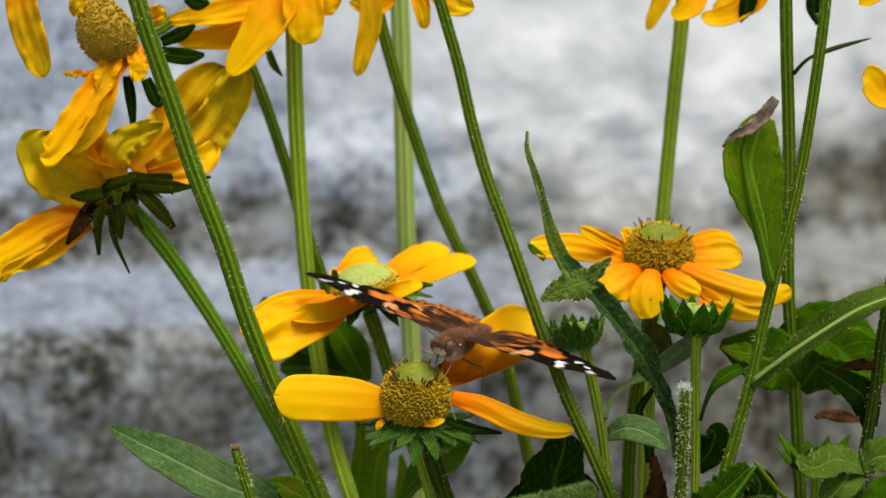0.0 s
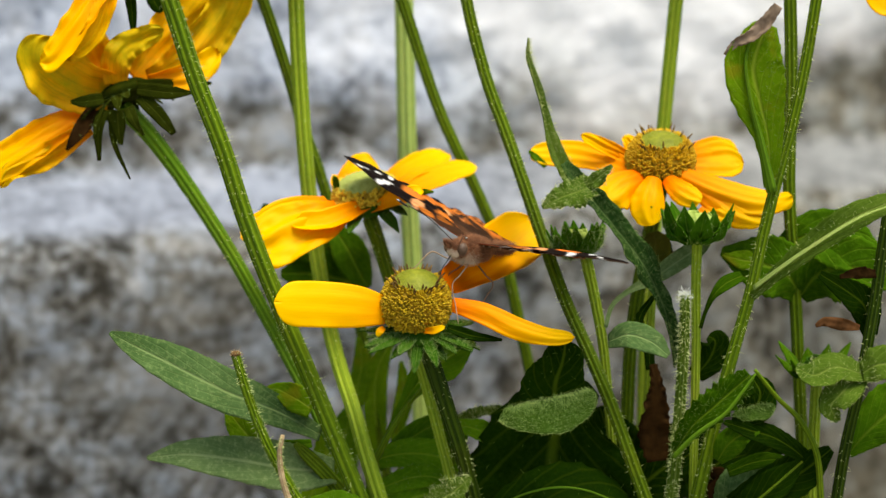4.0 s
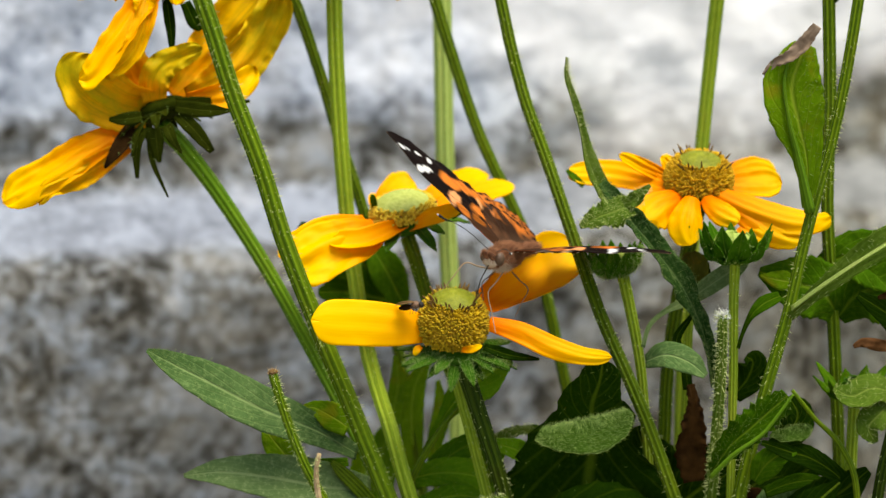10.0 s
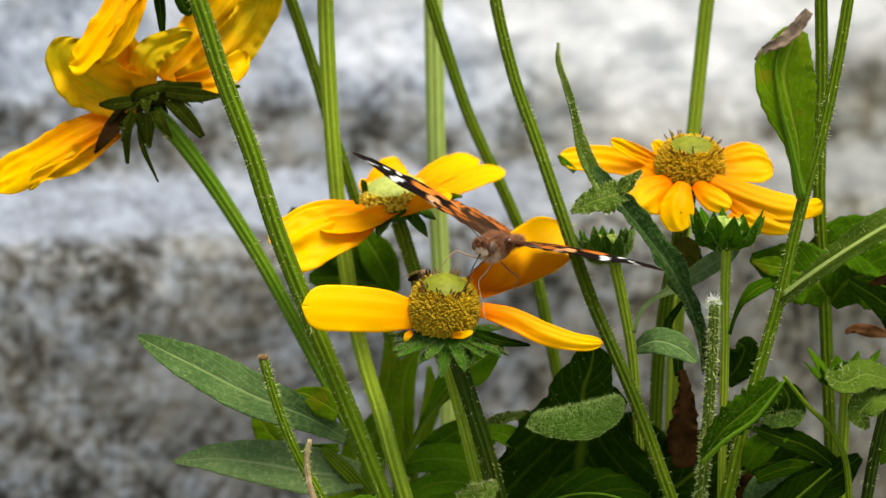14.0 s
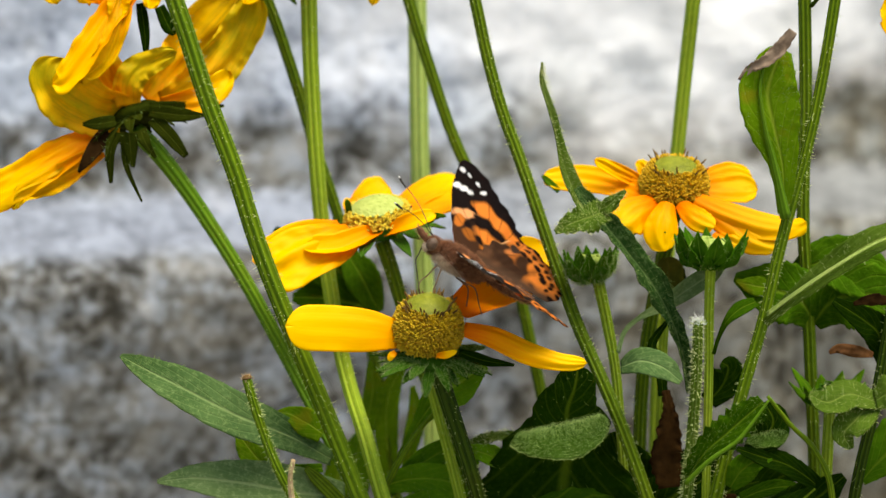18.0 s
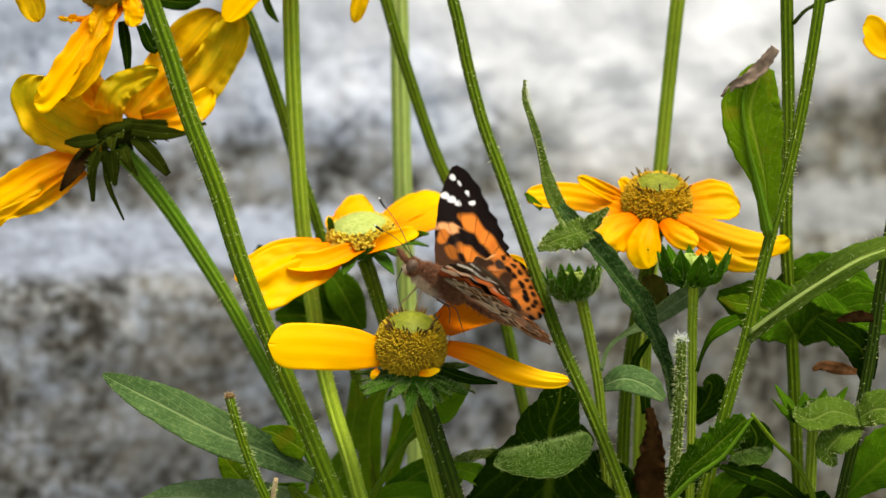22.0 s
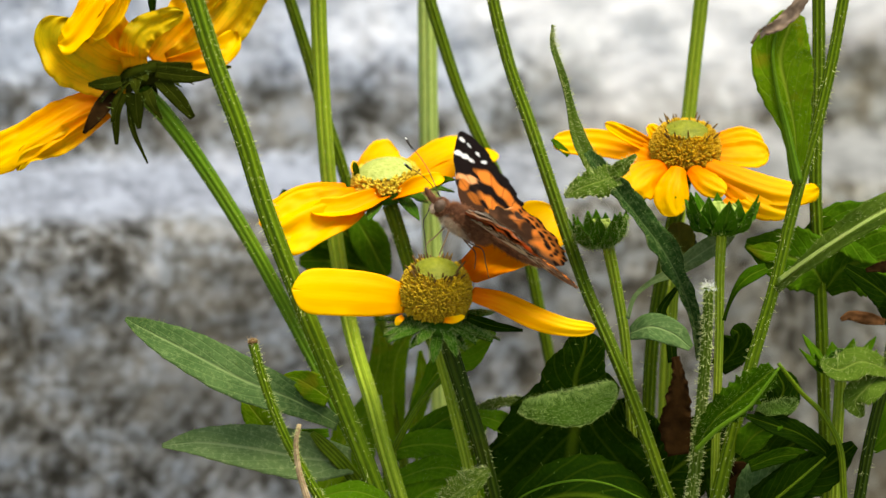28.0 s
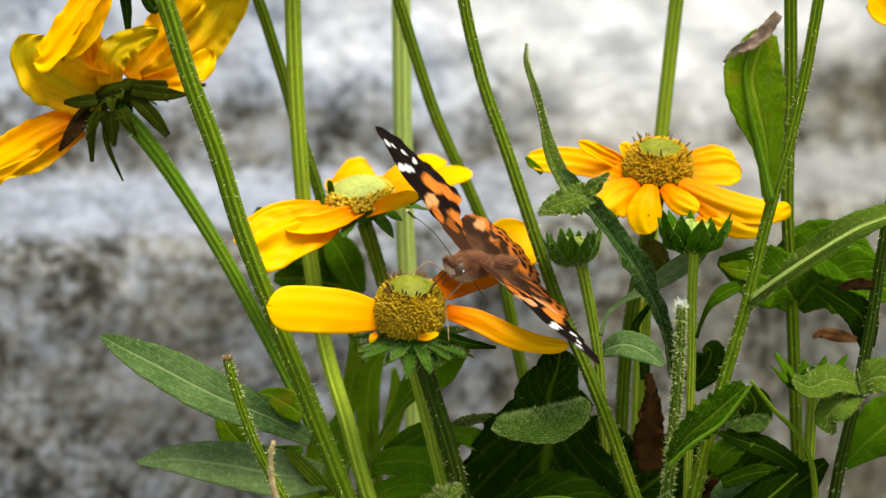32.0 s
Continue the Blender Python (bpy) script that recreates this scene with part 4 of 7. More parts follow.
stalk(f5, [(-0.0685, 0.0390, 0.2358), (-0.0639, 0.0440, 0.2347), (-0.0586, 0.0500, 0.2375), (-0.0518, 0.0550, 0.2371), (-0.0461, 0.0560, 0.2305), (-0.0416, 0.0560, 0.2220), (-0.0352, 0.0560, 0.2029), (-0.0316, 0.0560, 0.1902), (-0.0265, 0.0560, 0.1750), (-0.0219, 0.0560, 0.1562), (-0.0164, 0.0540, 0.1337), (-0.0112, 0.0520, 0.1001), (0.0, 0.05, 0.0)], 1.6, "stem_dark", 200, 0.9, seed=15, n=90)
v, f = dome((-0.0731, 0.0340, 0.2355), ax5, 7.5, 7.0)
cone5 = part("cone", mesh("cone", v, f, "cone_brown"), f5, "brown domed seed head")
v, f = studs((-0.0731, 0.0340, 0.2355), ax5, 7.5, 7.0, -0.3, 0.99, 1200, 0.2, 0.55, 15)
part("floret_ring", mesh("floret_ring", v, f, "cone_brown"), cone5, "packed brown florets", "stuff")
for q, (pts, half, face, m_, lab) in enumerate((
    ([(-0.0705, 0.0320, 0.2293), (-0.0746, 0.0280, 0.2240), (-0.0793, 0.0240, 0.2169), (-0.0848, 0.0220, 0.2096), (-0.0880, 0.0220, 0.2083)], [2.4, 3.2, 3.6, 3.0, 1.2], (-0.4, -1, 0.2), "petal", "long twisted yellow petal"),
    ([(-0.0722, 0.0300, 0.2289), (-0.0738, 0.0260, 0.2217), (-0.0768, 0.0240, 0.2144), (-0.0825, 0.0230, 0.2088)], [1.6, 2.4, 2.4, 1.0], (0.3, -1, 0.1), "petal_old", "long twisted yellow petal"),
    ([(-0.0716, 0.0310, 0.2307), (-0.0733, 0.0280, 0.2265), (-0.0745, 0.0270, 0.2222)], [2.0, 2.8, 1.2], (-0.2, -1, 0.2), "petal", "short yellow petal"),
    ([(-0.0679, 0.0320, 0.2325), (-0.0664, 0.0290, 0.2283), (-0.0670, 0.0280, 0.2246)], [1.6, 2.4, 1.2], (0.1, -1, 0.3), "petal", "short pale yellow petal"),
    ([(-0.0648, 0.0360, 0.2373), (-0.0623, 0.0340, 0.2393), (-0.0608, 0.0340, 0.2405)], [1.4, 2.2, 1.0], (0.1, -1, 0.2), "petal", "short yellow petal"),
    ([(-0.0754, 0.0300, 0.2266), (-0.0797, 0.0290, 0.2261), (-0.0832, 0.0290, 0.2265)], [0.7, 0.8, 0.4], (0, -1, 0.6), "petal", "narrow yellow petal edge"),
    ([(-0.0932, 0.0300, 0.2478), (-0.0919, 0.0300, 0.2390), (-0.0895, 0.0300, 0.2308), (-0.0876, 0.0300, 0.2254)], [3.0, 3.6, 3.2, 1.0], (0.2, -1, 0.0), "petal_old", "hanging brownish yellow petal"),
    ([(-0.0786, 0.0340, 0.2475), (-0.0797, 0.0320, 0.2426), (-0.0810, 0.0320, 0.2388)], [2.0, 2.2, 0.6], (0, -1, 0.0), "petal_old", "hanging yellow petal tip"),
)):
    petal(f5, pts, half, face, m_, lab, seed=50 + q, wave=0.8, ripple=8, n=34, m=15, crease=0.7)
for q, (pts, half) in enumerate((
    ([(-0.0693, 0.0320, 0.2256), (-0.0683, 0.0300, 0.2200), (-0.0679, 0.0300, 0.2134)], [1.0, 1.3, 1.0, 0.4]),
    ([(-0.0652, 0.0330, 0.2248), (-0.0631, 0.0320, 0.2205), (-0.0618, 0.0320, 0.2186)], [1.2, 1.6, 0.5]),
    ([(-0.0622, 0.0390, 0.2326), (-0.0577, 0.0390, 0.2345), (-0.0545, 0.0390, 0.2364)], [1.2, 1.6, 0.4]),
    ([(-0.0622, 0.0380, 0.2301), (-0.0565, 0.0380, 0.2294), (-0.0524, 0.0380, 0.2298)], [1.6, 1.9, 0.5]),
    ([(-0.0566, 0.0420, 0.2425), (-0.0541, 0.0420, 0.2409), (-0.0515, 0.0420, 0.2414)], [1.2, 1.5, 0.5]),
)):
    leaf(f5, pts, half, (0, -1, 0.1), "leaf_dark_shaded", name="sepal", n=14, m=7, teeth=0, seed=q)

# flower over the middle stalks
f6 = thing("coneflower", "drooping yellow coneflower on a tall pale green ribbed stalk", "flower", "coneflowers")
stalk(f6, [(-0.0326, 0.0460, 0.2493), (-0.0326, 0.0460, 0.2339), (-0.0322, 0.0460, 0.2132), (-0.0309, 0.0450, 0.1899), (-0.0288, 0.0440, 0.1676), (-0.0252, 0.0340, 0.1485), (-0.0222, 0.0240, 0.1394), (-0.0187, 0.0130, 0.1317), (-0.0159, 0.0080, 0.1229), (-0.0127, 0.0070, 0.1126), (0.006, 0.01, 0.0)], [2.3, 2.2, 2.15, 2.1, 2.1, 2.0, 1.95, 1.85, 1.85, 1.9, 2.4], "stem_fresh", 320, 1.0, seed=16, n=60)
for q, (pts, half, face, m_, lab) in enumerate((
    ([(-0.0309, 0.0400, 0.2471), (-0.0303, 0.0380, 0.2421), (-0.0296, 0.0370, 0.2365), (-0.0299, 0.0370, 0.2320)], [3.6, 4.6, 4.2, 1.5], (0, -1, 0.3), "petal", "hanging yellow petal"),
    ([(-0.0323, 0.0420, 0.2457), (-0.0367, 0.0390, 0.2395), (-0.0417, 0.0370, 0.2320), (-0.0468, 0.0360, 0.2251)], [3.6, 5.2, 4.0, 0.8], (-0.2, -1, 0.4), "petal", "long hanging yellow petal"),
    ([(-0.0363, 0.0450, 0.2417), (-0.0440, 0.0440, 0.2398), (-0.0530, 0.0440, 0.2379), (-0.0609, 0.0440, 0.2369)], [2.6, 3.6, 2.6, 0.8], (-0.1, -1, 0.5), "petal", "long yellow petal"),
    ([(-0.0390, 0.0470, 0.2377), (-0.0454, 0.0460, 0.2339), (-0.0532, 0.0460, 0.2326), (-0.0596, 0.0460, 0.2324)], [2.6, 3.4, 2.4, 0.8], (-0.1, -1, 0.2), "petal", "long orange petal"),
    ([(-0.0259, 0.0420, 0.2456), (-0.0246, 0.0410, 0.2419), (-0.0257, 0.0410, 0.2383)], [2.5, 3.0, 1.0], (0.2, -1, 0.3), "petal", "short yellow petal"),
    ([(-0.0151, 0.0440, 0.2455), (-0.0151, 0.0420, 0.2367), (-0.0168, 0.0420, 0.2297), (-0.0181, 0.0420, 0.2244)], [2.4, 2.6, 2.0, 0.5], (0.1, -1, 0.1), "petal_old", "hanging faded petal"),
    ([(-0.0106, 0.0440, 0.2455), (-0.0119, 0.0440, 0.2417), (-0.0152, 0.0440, 0.2401), (-0.0199, 0.0440, 0.2412)], [2.0, 2.4, 2.0, 0.6], (0.1, -1, 0.1), "petal", "curled yellow petal"),
    ([(-0.0049, 0.0440, 0.2455), (-0.0036, 0.0430, 0.2404), (-0.0027, 0.0430, 0.2350)], [1.4, 2.0, 0.8], (0.1, -1, 0.1), "petal", "hanging yellow petal"),
    ([(-0.0017, 0.0440, 0.2455), (0.0034, 0.0430, 0.2410), (0.0085, 0.0430, 0.2398)], [2.4, 3.0, 1.2], (0.1, -1, 0.2), "petal_old", "hanging yellow petal"),
)):
    petal(f6, pts, half, face, m_, lab, seed=60 + q, wave=0.4, n=34, m=15, crease=0.5)
leaf(f6, [(-0.0384, 0.0460, 0.2300), (-0.0372, 0.0460, 0.2268), (-0.0353, 0.0460, 0.2242)], [0.8, 0.9, 0.2], (0, -1, 0.1), "leaf", name="sepal", n=12, m=5, teeth=0)

# flower over the far stalk
f7 = thing("coneflower", "drooping yellow coneflower on a tall green stalk", "flower", "coneflowers")
stalk(f7, [(0.0578, 0.0620, 0.2495), (0.0569, 0.0620, 0.2351), (0.0549, 0.0620, 0.2139), (0.0527, 0.0610, 0.1888), (0.0506, 0.0600, 0.1623), (0.0488, 0.0580, 0.1356), (0.0484, 0.0560, 0.0990), (0.07, 0.06, 0.0)], [2.2, 2.0, 2.0, 1.9, 1.8, 1.8, 1.8, 2.2], "stem_fresh", 120, 0.9, seed=17, n=50)
for q, (pts, half, face, m_, lab) in enumerate((
    ([(0.0534, 0.0540, 0.2447), (0.0512, 0.0530, 0.2403), (0.0482, 0.0520, 0.2339)], [1.8, 2.0, 0.8], (0, -1, 0.1), "petal_old", "hanging yellow petal"),
    ([(0.0598, 0.0520, 0.2442), (0.0580, 0.0500, 0.2398), (0.0536, 0.0500, 0.2372)], [2.5, 3.0, 1.0], (0, -1, 0.4), "petal", "hanging yellow petal"),
    ([(0.0734, 0.0520, 0.2442), (0.0693, 0.0500, 0.2391), (0.0642, 0.0500, 0.2369), (0.0603, 0.0500, 0.2375)], [2.2, 2.6, 2.2, 0.8], (0, -1, 0.4), "petal", "curled yellow petal"),
    ([(0.0724, 0.0550, 0.2446), (0.0684, 0.0540, 0.2408), (0.0632, 0.0530, 0.2383)], [2.0, 2.4, 1.0], (0, -1, 0.4), "petal_old", "curled yellow petal"),
    ([(0.0766, 0.0520, 0.2461), (0.0733, 0.0510, 0.2403), (0.0705, 0.0510, 0.2378)], [1.6, 1.8, 0.7], (0, -1, 0.4), "petal", "yellow petal"),
)):
    petal(f7, pts, half, face, m_, lab, seed=80 + q, wave=0.3, n=28, m=13)
leaf(f7, [(0.0724, 0.0490, 0.2456), (0.0708, 0.0490, 0.2398), (0.0693, 0.0490, 0.2360)], [1.8, 1.9, 0.3], (0, -1, 0.1), "leaf_dark_shaded", name="sepal", n=12, m=7, teeth=0)
leaf(f7, [(0.0865, 0.0450, 0.2458), (0.0855, 0.0450, 0.2401), (0.0865, 0.0450, 0.2356)], [1.6, 1.8, 0.4], (0, -1, 0.1), "leaf_dark_shaded", name="sepal", n=12, m=7, teeth=0)

# flower at the edge of the bed
f8 = thing("coneflower", "yellow coneflower with hanging petals on a green stalk", "flower", "coneflowers")
stalk(f8, [(0.1096, 0.0350, 0.2457), (0.1120, 0.0350, 0.2165), (0.1109, 0.0350, 0.1692), (0.1114, 0.0350, 0.1045), (0.13, 0.035, 0.0)], [2.0, 1.9, 1.9, 1.9, 2.2], "stem", 60, seed=18)
petal(f8, [(0.1106, 0.0320, 0.2346), (0.1054, 0.0300, 0.2265), (0.1000, 0.0290, 0.2216), (0.0965, 0.0290, 0.2248), (0.0947, 0.0290, 0.2254)], [2.4, 3.6, 3.8, 3.0, 1.2], (0, -1, 0.3), "petal", "hanging yellow petal", seed=90)
petal(f8, [(0.1043, 0.0340, 0.2483), (0.0992, 0.0330, 0.2446), (0.0942, 0.0330, 0.2411)], [2.4, 2.6, 0.8], (0, -1, 0.3), "petal", "hanging yellow petal", seed=91)

# ---- stalks without a flower in view ----
def bare(label, pts, radii, material, hairs, hair=1.1, seed=1, n=80):
    t = thing("flower_stalk", label, "plant stem", "flower stalks")
    stalk(t, pts, radii, material, hairs, hair, seed=seed, n=n)
    return t


bare("thick bright green ribbed stalk covered in pale bristles", [(-0.0661, 0.0035, 0.2517), (-0.0619, 0.0035, 0.2372), (-0.0563, 0.0035, 0.2202), (-0.0524, 0.0035, 0.2077), (-0.0465, 0.0035, 0.1918), (-0.0415, 0.0035, 0.1757), (-0.0349, 0.0035, 0.1583), (-0.0262, 0.0035, 0.1369), (-0.0167, 0.0035, 0.1127), (-0.002, 0.0, 0.0)], [2.3, 2.35, 2.35, 2.35, 2.35, 2.3, 2.2, 2.15, 2.2, 2.8], "stem", 900, 1.35, 21, 90)
bare("tall pale green straight stalk", [(-0.0093, 0.0800, 0.2473), (-0.0086, 0.0800, 0.2312), (-0.0080, 0.0800, 0.2055), (-0.0075, 0.0800, 0.1822), (-0.0066, 0.0800, 0.1588), (-0.0049, 0.0780, 0.1342), (-0.0033, 0.0760, 0.0938), (0.005, 0.08, 0.0)], [2.7, 2.7, 2.65, 2.6, 2.5, 2.4, 2.3, 2.5], "stem_pale", 100, 0.8, 23)
bare("dark green leaning stalk", [(-0.0155, 0.0600, 0.2458), (-0.0110, 0.0600, 0.2275), (-0.0053, 0.0600, 0.2090), (0.0007, 0.0600, 0.1917), (0.0088, 0.0600, 0.1743), (0.0154, 0.0600, 0.1582), (0.0195, 0.0600, 0.1406), (0.0236, 0.0600, 0.1215), (0.0278, 0.0600, 0.0980), (0.03, 0.03, 0.0)], [1.7, 1.65, 1.65, 1.65, 1.6, 1.6, 1.6, 1.6, 1.7, 2.0], "stem_dark", 200, 0.9, 24, 60)
s7 = bare("dark green bristly stalk with leaves at its joints", [(-0.0026, 0.0340, 0.2536), (0.0006, 0.0340, 0.2423), (0.0048, 0.0340, 0.2277), (0.0076, 0.0340, 0.2151), (0.0111, 0.0330, 0.2025), (0.0151, 0.0310, 0.1919), (0.0194, 0.0270, 0.1799), (0.0234, 0.0220, 0.1687), (0.0280, 0.0160, 0.1566), (0.0334, 0.0100, 0.1452), (0.0382, 0.0060, 0.1342), (0.0443, 0.0040, 0.1177), (0.045, 0.003, 0.0)], [1.6, 1.6, 1.65, 1.7, 1.7, 1.75, 1.8, 1.8, 1.9, 2.0, 2.1, 2.1, 2.6], "stem_dark", 620, 1.2, 25, 100)
s10 = bare("green bristly stalk forking at a leafy joint", [(0.0841, 0.0060, 0.2512), (0.0825, 0.0060, 0.2342), (0.0795, 0.0060, 0.2122), (0.0767, 0.0060, 0.1976), (0.0736, 0.0060, 0.1852), (0.0710, 0.0060, 0.1741), (0.0678, 0.0050, 0.1592), (0.0634, 0.0040, 0.1431), (0.0596, 0.0040, 0.1266), (0.0567, 0.0040, 0.1126), (0.07, 0.005, 0.0)], [1.5, 1.5, 1.55, 1.6, 1.9, 2.0, 1.9, 1.9, 1.9, 1.9, 2.4], "stem", 620, 1.2, 26, 90)
s11 = bare("straight dark green stalk with a thin withered side shoot", [(0.0769, 0.0260, 0.2501), (0.0775, 0.0260, 0.2301), (0.0784, 0.0260, 0.2049), (0.0784, 0.0260, 0.1796), (0.0801, 0.0260, 0.1578), (0.0818, 0.0260, 0.1318), (0.0832, 0.0260, 0.1069), (0.085, 0.026, 0.0)], [1.75, 1.75, 1.75, 1.7, 1.7, 1.7, 1.8, 2.2], "stem_dark", 260, 1.0, 27, 60)
v, f, uv = tube([(0.0790, 0.0250, 0.2264), (0.0817, 0.0220, 0.2298), (0.0867, 0.0220, 0.2319), (0.0918, 0.0230, 0.2333), (0.0959, 0.0240, 0.2342)], [0.5, 0.4, 0.55, 0.4, 0.1], 24, 10)
part("side_shoot", mesh("side_shoot", v, f, "stem_deep", uv), s11, "thin withered dark shoot")
s14 = bare("dark green stalk with downy leaves", [(0.0994, 0.0020, 0.1930), (0.0963, 0.0020, 0.1710), (0.0947, 0.0020, 0.1573), (0.0919, 0.0020, 0.1398), (0.0891, 0.0020, 0.1258), (0.0873, 0.0020, 0.1131), (0.085, 0.002, 0.0)], [1.6, 1.6, 1.6, 1.7, 1.8, 1.8, 2.2], "stem_deep", 260, 1.1, 28)
s15 = bare("short green stalk low in the clump", [(0.0465, 0.0200, 0.1182), (0.0465, 0.0200, 0.1137), (0.0464, 0.0200, 0.1084), (0.05, 0.02, 0.0)], [1.2, 1.4, 1.5, 1.5], "stem", 120, 1.0, 29)
s13 = bare("cut hairy green stub with a dry tip", [(-0.0437, -0.0060, 0.1487), (-0.0413, -0.0060, 0.1403), (-0.0377, -0.0060, 0.1303), (-0.0333, -0.0060, 0.1215), (-0.0293, -0.0060, 0.1146), (-0.01, -0.006, 0.0)], [1.2, 1.3, 1.35, 1.4, 1.4, 1.6], "stem", 420, 1.3, 30)
v, f = dome((-0.0436, -0.0060, 0.1487), (-0.2, 0, 1), 1.15, 0.7, 8, 14)
part("dry_tip", mesh("dry_tip", v, f, "dry"), s13, "dry brown cut end")
rng = np.random.default_rng(71)
hv, hf = spikes(np.array((-0.0437, -0.0060, 0.1484)) + rng.normal(0, 0.0005, (90, 3)), rng.normal(0, 0.7, (90, 3)) + (0, 0, 0.7), rng.uniform(0.0006, 0.0017, 90), np.full(90, 0.00009))
part("frayed_end", mesh("frayed_end", hv, hf, "straw", smooth=False), s13, "pale frayed fibres", "stuff")
s12 = bare("upright young shoot thick with pale bristles and a downy tip", [(0.0531, -0.0040, 0.1612), (0.0530, -0.0040, 0.1510), (0.0525, -0.0030, 0.1384), (0.0517, -0.0030, 0.1258), (0.0506, -0.0030, 0.1144), (0.055, -0.004, 0.0)], [1.3, 1.6, 1.7, 1.8, 1.8, 2.2], "leaf_pale", 1700, 1.15, 31)
hv, hf = spikes(np.array((0.0531, -0.0040, 0.1610)) + np.random.default_rng(7).normal(0, 0.0007, (260, 3)), np.random.default_rng(8).normal(0, 0.6, (260, 3)) + (0, 0, 0.5), np.full(260, 0.0011), np.full(260, 0.00005))
part("downy_tip", mesh("downy_tip", hv, hf, "fuzz_white", smooth=False), s12, "white downy tip", "stuff")
bare("short dry brown bristly stub", [(-0.0335, -0.0090, 0.1315), (-0.0342, -0.0090, 0.1272), (-0.0336, -0.0090, 0.1216), (-0.0316, -0.0090, 0.1147), (-0.02, -0.009, 0.0)], [0.55, 0.9, 0.75, 0.7, 1.0], "straw", 240, 0.8, 32)


# ---- leaves, each on its stalk ----
# narrow curled leaf, then broad and folded, from the joint of the leaning stalk
leaf(s7, [(0.0313, 0.0180, 0.1790), (0.0284, 0.0170, 0.1836), (0.0250, 0.0170, 0.1911), (0.0221, 0.0180, 0.2022), (0.0198, 0.0190, 0.2102), (0.0197, 0.0200, 0.2142)], [1.6, 1.9, 1.7, 1.0, 0.6, 0.2], (0.7, -1, 0.2), "leaf_pale", "narrow curled grey-green leaf tip", fuzz=1100, fold=0.6, n=50, m=11, seed=1)
leaf(s7, [(0.0530, 0.0170, 0.1416), (0.0506, 0.0120, 0.1528), (0.0453, 0.0090, 0.1648), (0.0377, 0.0080, 0.1750), (0.0315, 0.0090, 0.1823), (0.0272, 0.0110, 0.1876)], [1.2, 1.8, 2.5, 2.5, 1.9, 1.0], (0.5, -1, 0.45), "leaf_flecked", "long dark blue-green leaf bent over", fuzz=1300, wave=1.4, ripple=9, fold=0.7, n=50, m=15, seed=2)
leaf(s7, [(0.0332, 0.0050, 0.1835), (0.0300, 0.0030, 0.1826), (0.0263, 0.0020, 0.1815), (0.0224, 0.0020, 0.1794)], [2.4, 3.0, 2.4, 0.5], (-0.1, -1, 0.8), "leaf_pale", "small downy grey-green leaf", fuzz=500, wave=1.0, ripple=8, teeth=0.35, n=36, m=13, seed=3)
leaf(s7, [(0.0313, 0.0050, 0.1835), (0.0343, 0.0040, 0.1853), (0.0376, 0.0040, 0.1883)], [1.4, 1.5, 0.3], (0.1, -1, 0.5), "leaf_pale", "small downy grey-green leaf", fuzz=220, wave=0.8, ripple=8, teeth=0.35, n=26, m=9, seed=4)
leaf(s7, [(0.0259, 0.0040, 0.1339), (0.0255, 0.0030, 0.1398), (0.0271, 0.0020, 0.1454), (0.0278, 0.0020, 0.1501)], [7.5, 7.2, 4.6, 2.6], (-0.1, -1, -0.2), "leaf_dark_shaded", "dark green leaf seen from below", fuzz=160, n=34, m=17, seed=5, blunt=0.3)
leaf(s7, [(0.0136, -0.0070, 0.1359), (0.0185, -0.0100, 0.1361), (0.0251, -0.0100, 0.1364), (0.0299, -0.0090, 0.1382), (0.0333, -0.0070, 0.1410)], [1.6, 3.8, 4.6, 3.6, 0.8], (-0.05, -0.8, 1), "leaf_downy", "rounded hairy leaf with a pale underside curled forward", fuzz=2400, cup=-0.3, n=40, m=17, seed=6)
leaf(s7, [(0.0341, 0.0080, 0.1381), (0.0290, 0.0110, 0.1336), (0.0260, 0.0130, 0.1261), (0.0249, 0.0130, 0.1165), (0.0246, 0.0130, 0.1063), (0.0244, 0.0130, 0.0985)], [2.0, 9.0, 15.0, 17.5, 16.0, 9.0], (0.0, -1, 0.12), "leaf_dark_shaded", "large dark green toothed leaf with pale veins", fuzz=260, n=50, m=25, seed=7, wave=1.0, teeth=0.1)
leaf(s7, [(0.0078, 0.0040, 0.1054), (0.0160, 0.0010, 0.1119), (0.0257, 0.0000, 0.1145), (0.0356, 0.0010, 0.1127), (0.0450, 0.0030, 0.1072)], [1.5, 6.0, 9.0, 8.0, 2.0], (0.0, -0.8, 0.9), "leaf_dark_shaded", "low dark green leaf arching over", fuzz=160, n=44, m=19, seed=8, wave=0.6)
v, f, uv = tube([(0.0103, -0.0030, 0.1114), (0.0159, -0.0040, 0.1160), (0.0243, -0.0050, 0.1188), (0.0322, -0.0040, 0.1180), (0.0409, -0.0020, 0.1139)], [0.15, 0.2, 0.24, 0.22, 0.15], 36, 10)
part("midrib", mesh("midrib", v, f, "stem_mid", uv), s7, "pale raised midrib")
leaf(s7, [(0.0370, 0.0020, 0.1498), (0.0411, -0.0010, 0.1519), (0.0459, -0.0030, 0.1508), (0.0497, -0.0040, 0.1479)], [1.5, 3.2, 2.8, 0.8], (0.0, -1, 0.7), "leaf_blue", "small rounded blue-green leaf", n=30, m=13, seed=9, teeth=0.05)
